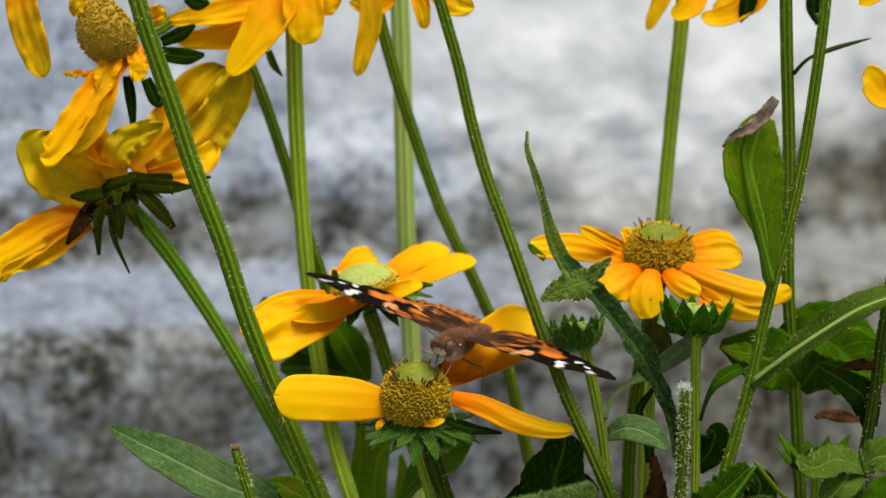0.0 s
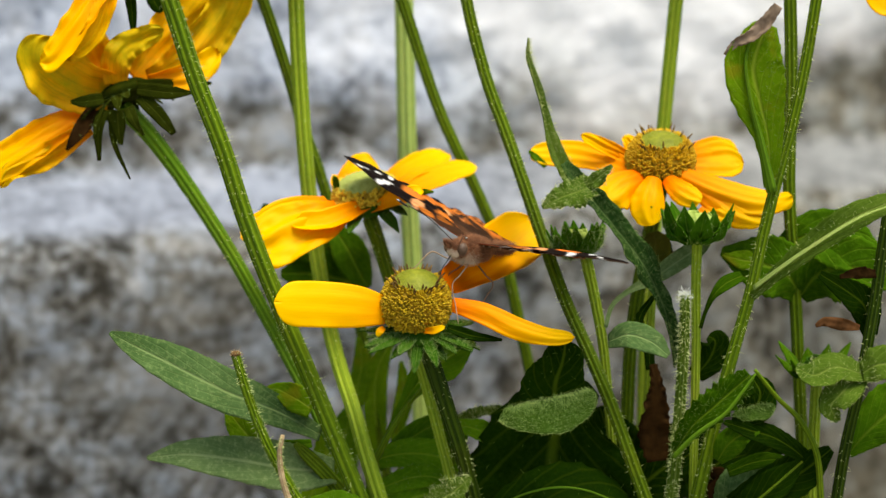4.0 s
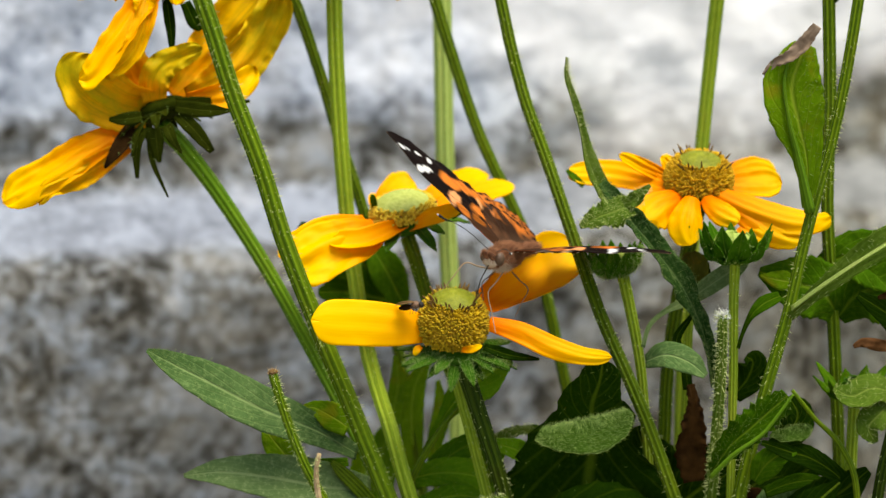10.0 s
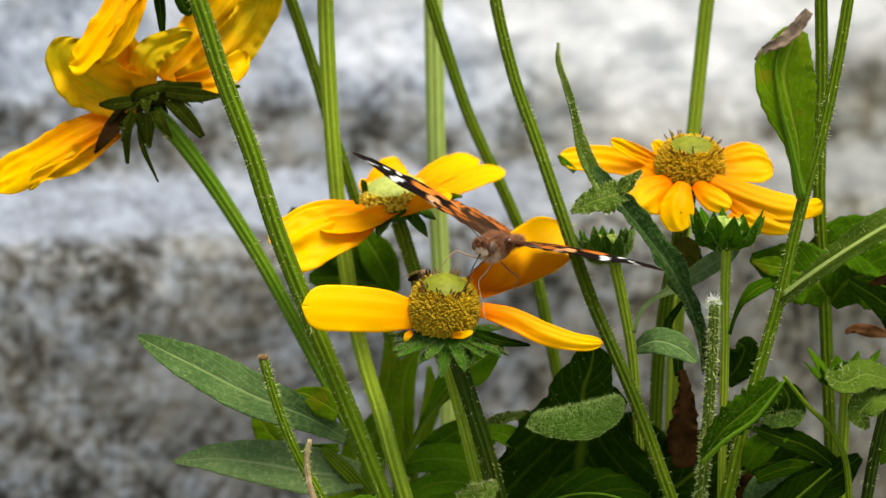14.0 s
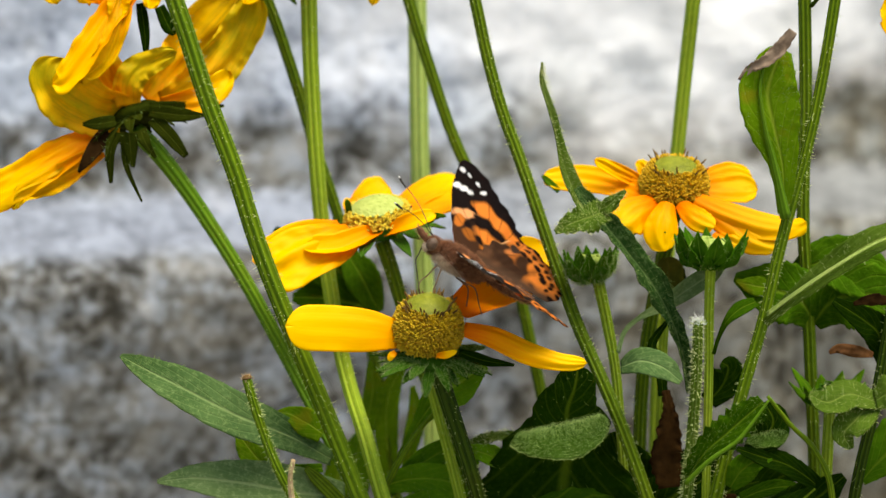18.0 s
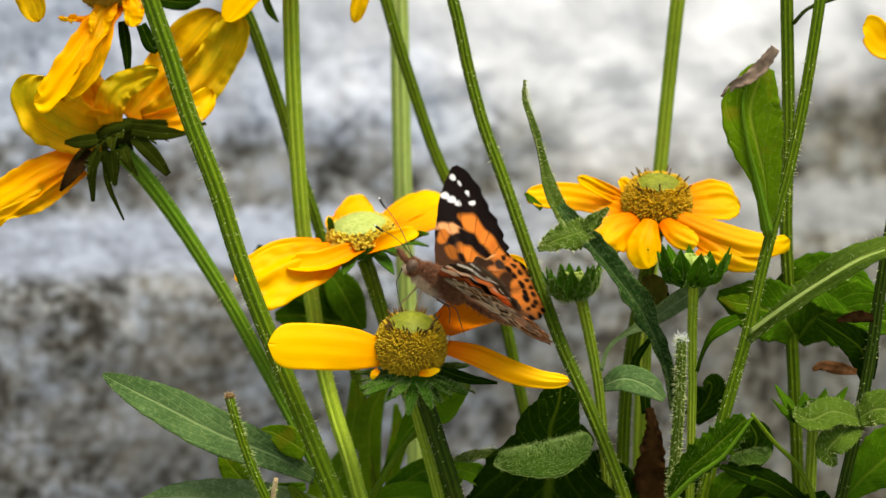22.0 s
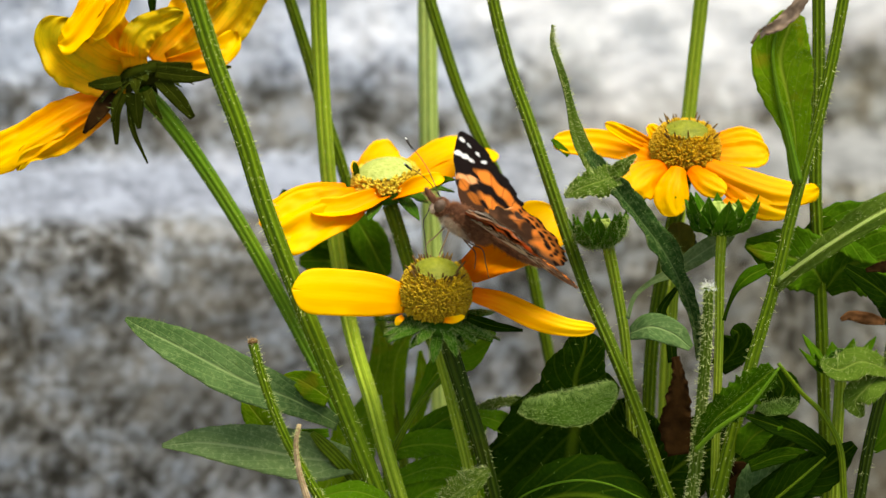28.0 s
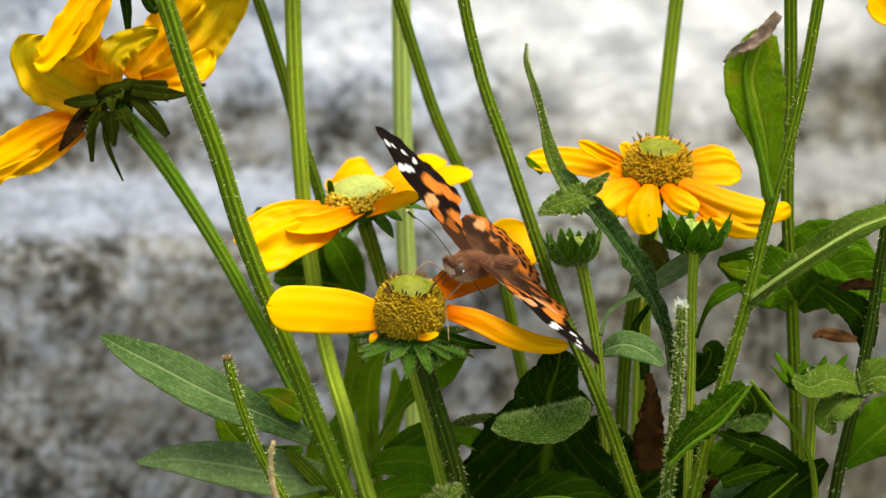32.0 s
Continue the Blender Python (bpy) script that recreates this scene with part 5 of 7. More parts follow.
leaf(s7, [(0.0367, 0.0080, 0.1518), (0.0382, 0.0100, 0.1562), (0.0418, 0.0130, 0.1588), (0.0470, 0.0150, 0.1611), (0.0524, 0.0140, 0.1651), (0.0571, 0.0120, 0.1688), (0.0602, 0.0110, 0.1717)], [0.45, 0.5, 0.6, 1.4, 2.2, 2.0, 0.5], (0.2, -1, 0.6), "leaf_dusty", "smooth grey-green leaf", n=44, m=13, seed=10, teeth=0.02, wave=0.2)

# hanging blade with a browned crumpled tip
leaf(s10, [(0.0719, 0.0050, 0.1835), (0.0712, 0.0030, 0.1936), (0.0690, 0.0010, 0.2024), (0.0673, 0.0000, 0.2098), (0.0688, 0.0000, 0.2159), (0.0705, 0.0010, 0.2193)], [1.4, 3.0, 5.6, 6.7, 4.6, 2.0], (0.25, -1, 0.15), "leaf_lime", "upright yellow-green leaf with small teeth", fuzz=420, n=54, m=19, seed=11, wave=0.7, ripple=6, teeth=0.08)
v, f, uv = tube([(0.0722, 0.0045, 0.1827), (0.0689, 0.0010, 0.1952), (0.0669, -0.0010, 0.2022), (0.0655, -0.0015, 0.2106), (0.0664, -0.0010, 0.2165)], [1.3, 0.8, 0.55, 0.4, 0.25], 40, 12)
part("midrib", mesh("midrib", v, f, "stem_mid", uv), s10, "pale raised midrib")
leaf(s10, [(0.0612, -0.0010, 0.2128), (0.0634, -0.0020, 0.2154), (0.0665, -0.0020, 0.2171), (0.0696, -0.0020, 0.2199), (0.0722, -0.0020, 0.2235)], [0.5, 0.9, 1.15, 1.3, 1.0], (0.3, -1, 0.3), "dry_pale", "brown crumpled papery leaf tip", name="dry_tip", n=48, m=15, seed=12, wave=1.4, ripple=6, teeth=0.25)
leaf(s10, [(0.0682, 0.0030, 0.1596), (0.0743, -0.0020, 0.1668), (0.0817, -0.0050, 0.1735), (0.0899, -0.0060, 0.1791), (0.1007, -0.0060, 0.1834)], [1.0, 2.0, 2.7, 2.9, 1.8], (0.15, -1, 0.9), "leaf_pale", "long arching green leaf with a pale midrib", fuzz=160, n=46, m=17, seed=13)
leaf(s10, [(0.0684, 0.0020, 0.1617), (0.0747, -0.0035, 0.1680), (0.0818, -0.0065, 0.1737), (0.0897, -0.0080, 0.1789), (0.0956, -0.0080, 0.1813)], [0.55, 0.42, 0.34, 0.26, 0.15], (0.15, -1, 0.9), "stem_pale", "pale raised midrib", name="midrib", n=40, m=7, seed=13, teeth=0, wave=0)
leaf(s11, [(0.0814, 0.0260, 0.1552), (0.0777, 0.0220, 0.1611), (0.0711, 0.0200, 0.1640), (0.0629, 0.0200, 0.1666)], [2.0, 6.0, 6.2, 1.0], (0.0, -1, 0.3), "leaf", "broad dark green leaf with a yellowing tip", n=40, m=17, seed=14)
leaf(s11, [(0.0709, 0.0185, 0.1645), (0.0679, 0.0183, 0.1649), (0.0651, 0.0183, 0.1655), (0.0630, 0.0185, 0.1660)], [0.6, 2.2, 2.0, 1.0, 0.3], (0.0, -1, 0.3), "leaf_lime", "yellowed leaf tip", name="leaf_tip", n=20, m=9, seed=114, teeth=0)
leaf(s11, [(0.0814, 0.0260, 0.1552), (0.0852, 0.0220, 0.1611), (0.0925, 0.0200, 0.1628), (0.1026, 0.0200, 0.1602)], [2.0, 6.6, 7.0, 2.0], (0.0, -1, 0.3), "leaf", "broad dark green leaf", n=40, m=17, seed=15)
leaf(s11, [(0.0772, 0.0280, 0.1665), (0.0840, 0.0240, 0.1697), (0.0914, 0.0220, 0.1675), (0.0990, 0.0220, 0.1624)], [2.0, 5.5, 6.0, 2.0], (0.0, -1, 0.4), "leaf", "broad green leaf", n=40, m=17, seed=16)
leaf(s10, [(0.0572, 0.0040, 0.1524), (0.0582, 0.0030, 0.1564), (0.0598, 0.0020, 0.1601), (0.0626, 0.0030, 0.1626), (0.0662, 0.0050, 0.1639)], [0.4, 0.45, 0.8, 1.7, 1.1], (0.0, -1, 0.6), "leaf_mid", "narrow arching leaf", n=36, m=9, seed=17, teeth=0)
leaf(s10, [(0.0512, -0.0060, 0.1272), (0.0549, -0.0080, 0.1334), (0.0591, -0.0090, 0.1376), (0.0629, -0.0090, 0.1411), (0.0669, -0.0090, 0.1448)], [0.9, 2.4, 3.2, 3.0, 1.6], (-0.35, -1, 0.25), "leaf_mid", "green toothed leaf folded along its pale midrib", fuzz=420, n=48, m=17, seed=18, teeth=0.5, fold=0.35, wave=0.7)
v, f, uv = tube([(0.0508, -0.0085, 0.1266), (0.0554, -0.0105, 0.1320), (0.0613, -0.0115, 0.1367), (0.0648, -0.0115, 0.1412), (0.0679, -0.0110, 0.1455)], [0.6, 0.5, 0.42, 0.36, 0.25], 30, 12)
part("midrib", mesh("midrib", v, f, "stem_mid", uv), s10, "pale raised midrib")
leaf(s10, [(0.0645, 0.0000, 0.1308), (0.0681, -0.0020, 0.1350), (0.0699, -0.0020, 0.1391), (0.0679, -0.0020, 0.1431)], [1.5, 3.4, 3.6, 1.0], (0.3, -1, 0.2), "leaf_dark_shaded", "dark green leaf", n=36, m=17, seed=19)
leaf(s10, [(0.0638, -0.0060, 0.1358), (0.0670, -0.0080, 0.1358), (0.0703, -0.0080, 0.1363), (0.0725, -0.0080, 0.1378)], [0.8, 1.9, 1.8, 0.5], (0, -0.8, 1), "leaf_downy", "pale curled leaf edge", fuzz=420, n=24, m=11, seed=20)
leaf(s10, [(0.0831, 0.0020, 0.1208), (0.0780, 0.0000, 0.1259), (0.0729, -0.0020, 0.1294), (0.0680, -0.0020, 0.1309), (0.0622, -0.0010, 0.1326)], [0.8, 2.0, 2.4, 2.0, 0.5], (0.1, -1, 0.4), "leaf_dark_shaded", "green leaf", n=36, m=15, seed=21)
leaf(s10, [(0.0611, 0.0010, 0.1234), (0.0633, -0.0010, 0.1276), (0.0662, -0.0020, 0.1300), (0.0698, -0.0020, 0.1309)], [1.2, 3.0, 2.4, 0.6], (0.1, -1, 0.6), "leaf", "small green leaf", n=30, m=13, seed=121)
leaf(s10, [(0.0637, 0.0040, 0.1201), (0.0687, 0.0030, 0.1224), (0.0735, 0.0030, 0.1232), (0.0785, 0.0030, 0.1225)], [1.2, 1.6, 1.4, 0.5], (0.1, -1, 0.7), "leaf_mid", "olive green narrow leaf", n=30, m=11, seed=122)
leaf(s10, [(0.0639, -0.0010, 0.1097), (0.0685, -0.0030, 0.1149), (0.0736, -0.0030, 0.1191), (0.0793, -0.0020, 0.1240)], [1.4, 3.2, 3.4, 0.8], (-0.3, -1, 0.4), "leaf_dark_shaded", "dark green leaf with a pale midrib", n=34, m=15, seed=123, fold=0.4)
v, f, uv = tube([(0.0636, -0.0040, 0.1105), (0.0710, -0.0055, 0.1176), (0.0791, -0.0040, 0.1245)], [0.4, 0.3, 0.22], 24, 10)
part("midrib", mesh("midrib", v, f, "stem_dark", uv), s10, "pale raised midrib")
leaf(s10, [(0.0640, 0.0020, 0.1131), (0.0724, 0.0000, 0.1174), (0.0797, 0.0000, 0.1213), (0.0858, 0.0000, 0.1263)], [2.0, 4.5, 4.5, 1.0], (-0.1, -1, 0.6), "leaf_dark_shaded", "dark green leaf", n=36, m=15, seed=22)
leaf(s10, [(0.0618, 0.0060, 0.1110), (0.0646, 0.0040, 0.1153), (0.0682, 0.0040, 0.1185), (0.0727, 0.0040, 0.1202)], [1.5, 4.0, 4.4, 1.0], (0, -1, 0.5), "leaf_blue", "grey-green leaf", n=36, m=15, seed=23)
v, f, uv = tube([(0.0678, -0.0100, 0.1461), (0.0730, -0.0080, 0.1395), (0.0782, -0.0060, 0.1340), (0.0822, -0.0040, 0.1260), (0.0835, -0.0030, 0.1144)], [0.4, 0.5, 0.6, 0.7, 0.8], 30, 14)
part("leaf_stalk", mesh("leaf_stalk", v, f, "stem", uv), s10)
leaf(s14, [(0.0922, -0.0040, 0.1436), (0.0857, -0.0070, 0.1461), (0.0807, -0.0090, 0.1447), (0.0767, -0.0090, 0.1465)], [2.0, 3.6, 3.4, 0.8], (0, -0.9, 0.9), "leaf_pale", "grey-green downy leaf", fuzz=260, n=34, m=15, seed=24)
leaf(s14, [(0.0910, -0.0040, 0.1436), (0.0869, -0.0080, 0.1407), (0.0844, -0.0090, 0.1378), (0.0860, -0.0090, 0.1345)], [2.4, 3.6, 2.6, 0.6], (-0.2, -1, 0.5), "leaf_pale", "grey-green downy leaf", fuzz=220, n=30, m=13, seed=25)
leaf(s14, [(0.0915, -0.0050, 0.1444), (0.0954, -0.0070, 0.1467), (0.1026, -0.0080, 0.1457)], [2.2, 4.4, 3.0], (0.1, -0.9, 0.8), "leaf_pale", "grey-green downy leaf", fuzz=120, n=30, m=13, seed=26)
leaf(s14, [(0.0898, 0.0020, 0.1246), (0.0938, 0.0010, 0.1299), (0.0993, 0.0010, 0.1349), (0.1053, 0.0010, 0.1387)], [1.0, 4.0, 6.0, 3.0], (0, -1, 0.4), "leaf", "green leaf", n=30, m=13, seed=27)
leaf(s14, [(0.0945, 0.0050, 0.1504), (0.0929, 0.0030, 0.1571), (0.0896, 0.0020, 0.1604), (0.0826, 0.0010, 0.1650)], [1.5, 3.4, 3.0, 0.8], (0, -1, 0.4), "leaf_dark_shaded", "dark green leaf with a withered edge", n=30, m=13, seed=28)
leaf(s14, [(0.0915, 0.0010, 0.1531), (0.0876, 0.0000, 0.1540), (0.0840, 0.0000, 0.1546), (0.0818, 0.0000, 0.1537)], [0.6, 1.3, 1.0, 0.4], (0, -1, 0.2), "dry_red", "curled brown withered leaf", n=24, m=11, seed=29, wave=0.8)
leaf(s14, [(0.0949, 0.0010, 0.1650), (0.0910, 0.0000, 0.1654), (0.0868, 0.0000, 0.1645)], [0.8, 1.2, 0.4], (0, -1, 0.4), "dry_dark", "curled brown withered leaf", n=20, m=9, seed=30, wave=0.8)

# dark withered leaf hanging low
leaf(s15, [(0.0474, 0.0090, 0.1433), (0.0482, 0.0080, 0.1372), (0.0475, 0.0080, 0.1295), (0.0484, 0.0080, 0.1216)], [0.8, 1.4, 2.6, 3.2, 2.2], (0.1, -1, 0.0), "dry_dark", "withered dark brown hanging leaf", n=44, m=17, seed=31, wave=2.2, ripple=9, teeth=0.35)
leaf(s15, [(0.0468, 0.0100, 0.1418), (0.0461, 0.0100, 0.1482), (0.0442, 0.0100, 0.1532), (0.0474, 0.0120, 0.1579)], [1.0, 1.2, 1.0, 0.5], (0.1, -1, 0.1), "leaf_dark_shaded", "narrow dark leaf", n=26, m=9, seed=32)
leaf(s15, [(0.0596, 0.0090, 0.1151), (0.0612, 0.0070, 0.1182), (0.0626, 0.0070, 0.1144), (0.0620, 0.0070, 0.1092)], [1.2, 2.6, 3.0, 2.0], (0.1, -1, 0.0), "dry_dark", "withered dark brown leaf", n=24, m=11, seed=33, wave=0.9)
leaf(s15, [(0.0572, 0.0150, 0.1394), (0.0603, 0.0150, 0.1433), (0.0615, 0.0150, 0.1471), (0.0599, 0.0150, 0.1484)], [2.0, 3.4, 3.0, 0.8], (0, -1, 0.4), "leaf_dark_shaded", "small dark green leaf", n=24, m=11, seed=35)
leaf(s15, [(0.0400, 0.0160, 0.1095), (0.0463, 0.0160, 0.1147), (0.0513, 0.0160, 0.1186), (0.0588, 0.0160, 0.1225)], [3.0, 6.0, 5.0, 1.5], (0, -1, 0.3), "leaf_dark_shaded", "dark green leaf", n=30, m=13, seed=36)

# leaves deep in the clump, their shade put into a near-black green
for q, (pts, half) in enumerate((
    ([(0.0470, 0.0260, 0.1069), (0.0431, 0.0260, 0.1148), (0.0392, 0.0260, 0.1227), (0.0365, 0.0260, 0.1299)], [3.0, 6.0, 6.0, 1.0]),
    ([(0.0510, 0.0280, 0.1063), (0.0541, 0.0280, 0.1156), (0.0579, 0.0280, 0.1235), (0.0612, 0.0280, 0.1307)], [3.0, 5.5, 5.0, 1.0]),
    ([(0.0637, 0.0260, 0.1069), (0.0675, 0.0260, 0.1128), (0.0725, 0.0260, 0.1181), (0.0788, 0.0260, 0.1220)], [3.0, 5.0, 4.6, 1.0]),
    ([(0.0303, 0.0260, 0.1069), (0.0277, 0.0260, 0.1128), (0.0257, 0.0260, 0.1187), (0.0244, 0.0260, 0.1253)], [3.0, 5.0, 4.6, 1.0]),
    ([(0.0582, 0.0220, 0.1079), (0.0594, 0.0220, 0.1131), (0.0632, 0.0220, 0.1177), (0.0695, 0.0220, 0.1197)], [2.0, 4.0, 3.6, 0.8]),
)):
    leaf(s15, pts, half, (0.05 * q - 0.1, -1, 0.3), "leaf_dark_shaded", "dark green leaf", n=30, m=13, seed=90 + q, wave=0.8)

# long leaves over the stones
leaf(s13, [(-0.0261, 0.0100, 0.1271), (-0.0352, 0.0060, 0.1332), (-0.0462, 0.0030, 0.1383), (-0.0583, 0.0020, 0.1448), (-0.0669, 0.0020, 0.1492), (-0.0715, 0.0020, 0.1518)], [1.6, 3.6, 5.0, 4.6, 2.6, 0.4], (0.1, -1, 0.75), "leaf_blue", "long blue-green lance-shaped leaf with a pale midrib", fuzz=420, n=50, m=17, seed=40, wave=0.4, teeth=0.06)
leaf(s13, [(-0.0231, 0.0120, 0.1183), (-0.0330, 0.0080, 0.1199), (-0.0440, 0.0050, 0.1226), (-0.0551, 0.0040, 0.1241), (-0.0640, 0.0040, 0.1233)], [3.0, 5.5, 5.2, 3.4, 0.4], (0.0, -1, 0.7), "leaf_dusty", "long grey-green leaf", fuzz=80, n=44, m=15, seed=41, teeth=0.06)
leaf(s13, [(-0.0384, 0.0160, 0.1212), (-0.0420, 0.0140, 0.1255), (-0.0450, 0.0130, 0.1296), (-0.0471, 0.0130, 0.1324)], [2.5, 3.5, 2.6, 0.5], (0, -1, 0.3), "leaf_lime", "small yellow-green leaf", n=24, m=11, seed=42)
leaf(s13, [(-0.0279, 0.0090, 0.1331), (-0.0316, 0.0080, 0.1359), (-0.0353, 0.0080, 0.1378), (-0.0384, 0.0080, 0.1379)], [2.2, 3.0, 1.6, 0.3], (0, -1, 0.5), "leaf_lime", "small yellow-green leaf", n=24, m=11, seed=43)
for q, (pts, half, m_) in enumerate((
    ([(-0.0281, 0.0120, 0.1221), (-0.0355, 0.0090, 0.1209), (-0.0429, 0.0080, 0.1212), (-0.0465, 0.0080, 0.1195)], [1.0, 1.6, 1.2, 0.2], "leaf_dark_shaded"),
    ([(-0.0282, 0.0140, 0.1242), (-0.0369, 0.0120, 0.1234), (-0.0443, 0.0110, 0.1237), (-0.0487, 0.0110, 0.1252)], [1.0, 1.8, 1.4, 0.2], "leaf"),
    ([(-0.0181, 0.0120, 0.1092), (-0.0243, 0.0100, 0.1175), (-0.0292, 0.0090, 0.1229), (-0.0317, 0.0090, 0.1254)], [1.4, 1.6, 1.4, 0.6], "stem_dark"),
)):
    leaf(s13, pts, half, (0, -1, 0.4), m_, "narrow green leaf", n=26, m=9, seed=44 + q, teeth=0)

# low leaves in the middle of the clump
clump = thing("leaf_clump", "tuft of green leaves at the foot of the flower stalks", "plant", "", (0, 0, 0))
v, f, uv = tube([(0.0, 0.02, 0.0), (0.0, 0.022, 0.03), (-0.0056, 0.0200, 0.1078)], [3.0, 2.6, 2.0], 16, 18)
part("stem", mesh("stem", v, f, "stem_dark", uv), clump)
for q, (pts, half, face, m_) in enumerate((
    ([(-0.0138, 0.0160, 0.1206), (-0.0082, 0.0140, 0.1324), (-0.0033, 0.0140, 0.1394), (0.0017, 0.0160, 0.1429), (0.0080, 0.0180, 0.1467)], [0.6, 1.0, 3.2, 4.4, 0.8], (0.1, -1, 0.4), "leaf_bright"),
    ([(-0.0144, 0.0200, 0.1163), (-0.0082, 0.0200, 0.1223), (-0.0020, 0.0200, 0.1265), (0.0039, 0.0220, 0.1276)], [0.8, 2.4, 2.6, 0.8], (0.1, -1, 0.5), "leaf"),
    ([(-0.0132, 0.0520, 0.1091), (-0.0148, 0.0520, 0.1219), (-0.0143, 0.0520, 0.1327), (-0.0104, 0.0520, 0.1406)], [1.5, 2.6, 2.6, 0.6], (0.1, -1, 0.3), "leaf_lime"),
    ([(-0.0211, 0.0520, 0.1104), (-0.0198, 0.0520, 0.1239), (-0.0180, 0.0520, 0.1340), (-0.0188, 0.0520, 0.1405)], [1.2, 2.0, 2.0, 0.5], (-0.1, -1, 0.3), "leaf_lime"),
    ([(-0.0092, 0.0500, 0.1097), (-0.0095, 0.0500, 0.1191), (-0.0080, 0.0500, 0.1272), (-0.0087, 0.0500, 0.1352)], [1.2, 1.8, 2.0, 0.5], (0.0, -1, 0.2), "leaf_lime"),
    ([(0.0039, 0.0200, 0.1283), (0.0084, 0.0180, 0.1303), (0.0124, 0.0160, 0.1313), (0.0166, 0.0140, 0.1316)], [0.6, 1.2, 1.1, 0.4], (0, -1, 0.7), "leaf_pale"),
    ([(0.0034, 0.0150, 0.1284), (0.0076, 0.0120, 0.1282), (0.0111, 0.0120, 0.1267), (0.0131, 0.0120, 0.1254)], [1.0, 2.2, 2.0, 0.6], (0, -1, 0.6), "leaf_bright"),
    ([(-0.0160, 0.0140, 0.1121), (-0.0093, 0.0120, 0.1158), (-0.0031, 0.0110, 0.1174), (0.0032, 0.0110, 0.1161)], [1.4, 2.4, 2.6, 1.0], (0, -1, 0.7), "leaf_bright"),
    ([(-0.0161, 0.0180, 0.1188), (-0.0088, 0.0160, 0.1212), (-0.0013, 0.0150, 0.1212), (0.0056, 0.0150, 0.1185)], [1.6, 3.0, 3.4, 1.2], (0.1, -1, 0.5), "leaf_bright"),
    ([(-0.0038, -0.0020, 0.1116), (-0.0002, -0.0040, 0.1154), (0.0034, -0.0060, 0.1184), (0.0070, -0.0060, 0.1215)], [1.4, 3.0, 2.8, 0.6], (-0.1, -0.9, 0.8), "leaf_pale"),
    ([(-0.0263, 0.0500, 0.0980), (-0.0239, 0.0500, 0.1095), (-0.0216, 0.0500, 0.1183), (-0.0200, 0.0500, 0.1257)], [3.0, 4.4, 3.8, 0.8], (0, -1, 0.3), "leaf_bright"),
    ([(-0.0314, 0.0460, 0.1004), (-0.0272, 0.0460, 0.1105), (-0.0254, 0.0460, 0.1186), (-0.0256, 0.0460, 0.1253)], [2.2, 3.0, 2.6, 0.6], (0.1, -1, 0.4), "leaf_lime"),
    ([(-0.0295, 0.0040, 0.1123), (-0.0233, 0.0020, 0.1142), (-0.0177, 0.0000, 0.1135), (-0.0134, 0.0000, 0.1107)], [1.4, 2.2, 2.0, 0.6], (0, -1, 0.8), "leaf_bright"),
    ([(-0.0124, 0.0120, 0.1056), (-0.0074, 0.0100, 0.1117), (-0.0012, 0.0100, 0.1133), (0.0063, 0.0100, 0.1110)], [2.0, 4.0, 4.2, 1.5], (0, -1, 0.5), "leaf_bright"),
    ([(0.0051, 0.0120, 0.1064), (0.0070, 0.0120, 0.1128), (0.0082, 0.0120, 0.1192), (0.0099, 0.0120, 0.1244)], [2.0, 3.0, 2.6, 0.6], (0, -1, 0.2), "leaf_dark_shaded"),
    ([(-0.0075, 0.0220, 0.1036), (-0.0013, 0.0220, 0.1167), (0.0025, 0.0220, 0.1219), (0.0062, 0.0220, 0.1251)], [3.0, 5.0, 4.2, 1.0], (0, -1, 0.3), "leaf_bright"),
)):
    leaf(clump, pts, half, face, m_, "", n=34, m=13, seed=60 + q, fuzz=420 if m_ == "leaf_pale" else 70, teeth=0.3 if m_ == "leaf_pale" else 0.12)
    low = np.array(pts[0])
    v, f, uv = tube([low, (low[0] * 0.8, low[1] * 0.7 + 0.006, 0.07), (0.004 * math.sin(q * 2.4), 0.02 + 0.004 * math.cos(q * 2.4), 0.0)], [0.5, 0.7, 0.9], 18, 9)
    part("leaf_stalk", mesh("leaf_stalk", v, f, "stem_dark", uv), clump)
v, f, uv = tube([(-0.0137, 0.0130, 0.1211), (-0.0106, 0.0120, 0.1274), (-0.0069, 0.0110, 0.1334), (-0.0029, 0.0110, 0.1382)], [0.8, 0.75, 0.6, 0.4], 28, 12)
part("leaf_stalk", mesh("leaf_stalk", v, f, "stem", uv), clump)
# a brighter stalk behind the front flower's own
bare("smooth bright green stalk behind the front flower", [(-0.0054, 0.0100, 0.1481), (-0.0036, 0.0100, 0.1412), (-0.0013, 0.0090, 0.1332), (0.0015, 0.0080, 0.1227), (0.0043, 0.0080, 0.1115), (0.02, 0.012, 0.0)], [1.3, 1.5, 1.55, 1.5, 1.5, 1.8], "stem_fresh", 160, 0.9, 33)

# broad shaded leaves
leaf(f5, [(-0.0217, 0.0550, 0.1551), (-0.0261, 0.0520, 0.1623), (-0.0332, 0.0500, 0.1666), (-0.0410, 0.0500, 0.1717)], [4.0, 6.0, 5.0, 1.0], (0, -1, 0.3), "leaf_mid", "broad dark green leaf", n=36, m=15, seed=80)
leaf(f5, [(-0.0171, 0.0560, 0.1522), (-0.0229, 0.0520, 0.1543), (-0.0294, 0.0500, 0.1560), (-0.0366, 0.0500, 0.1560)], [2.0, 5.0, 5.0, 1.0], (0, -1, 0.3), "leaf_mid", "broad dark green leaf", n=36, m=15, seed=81)
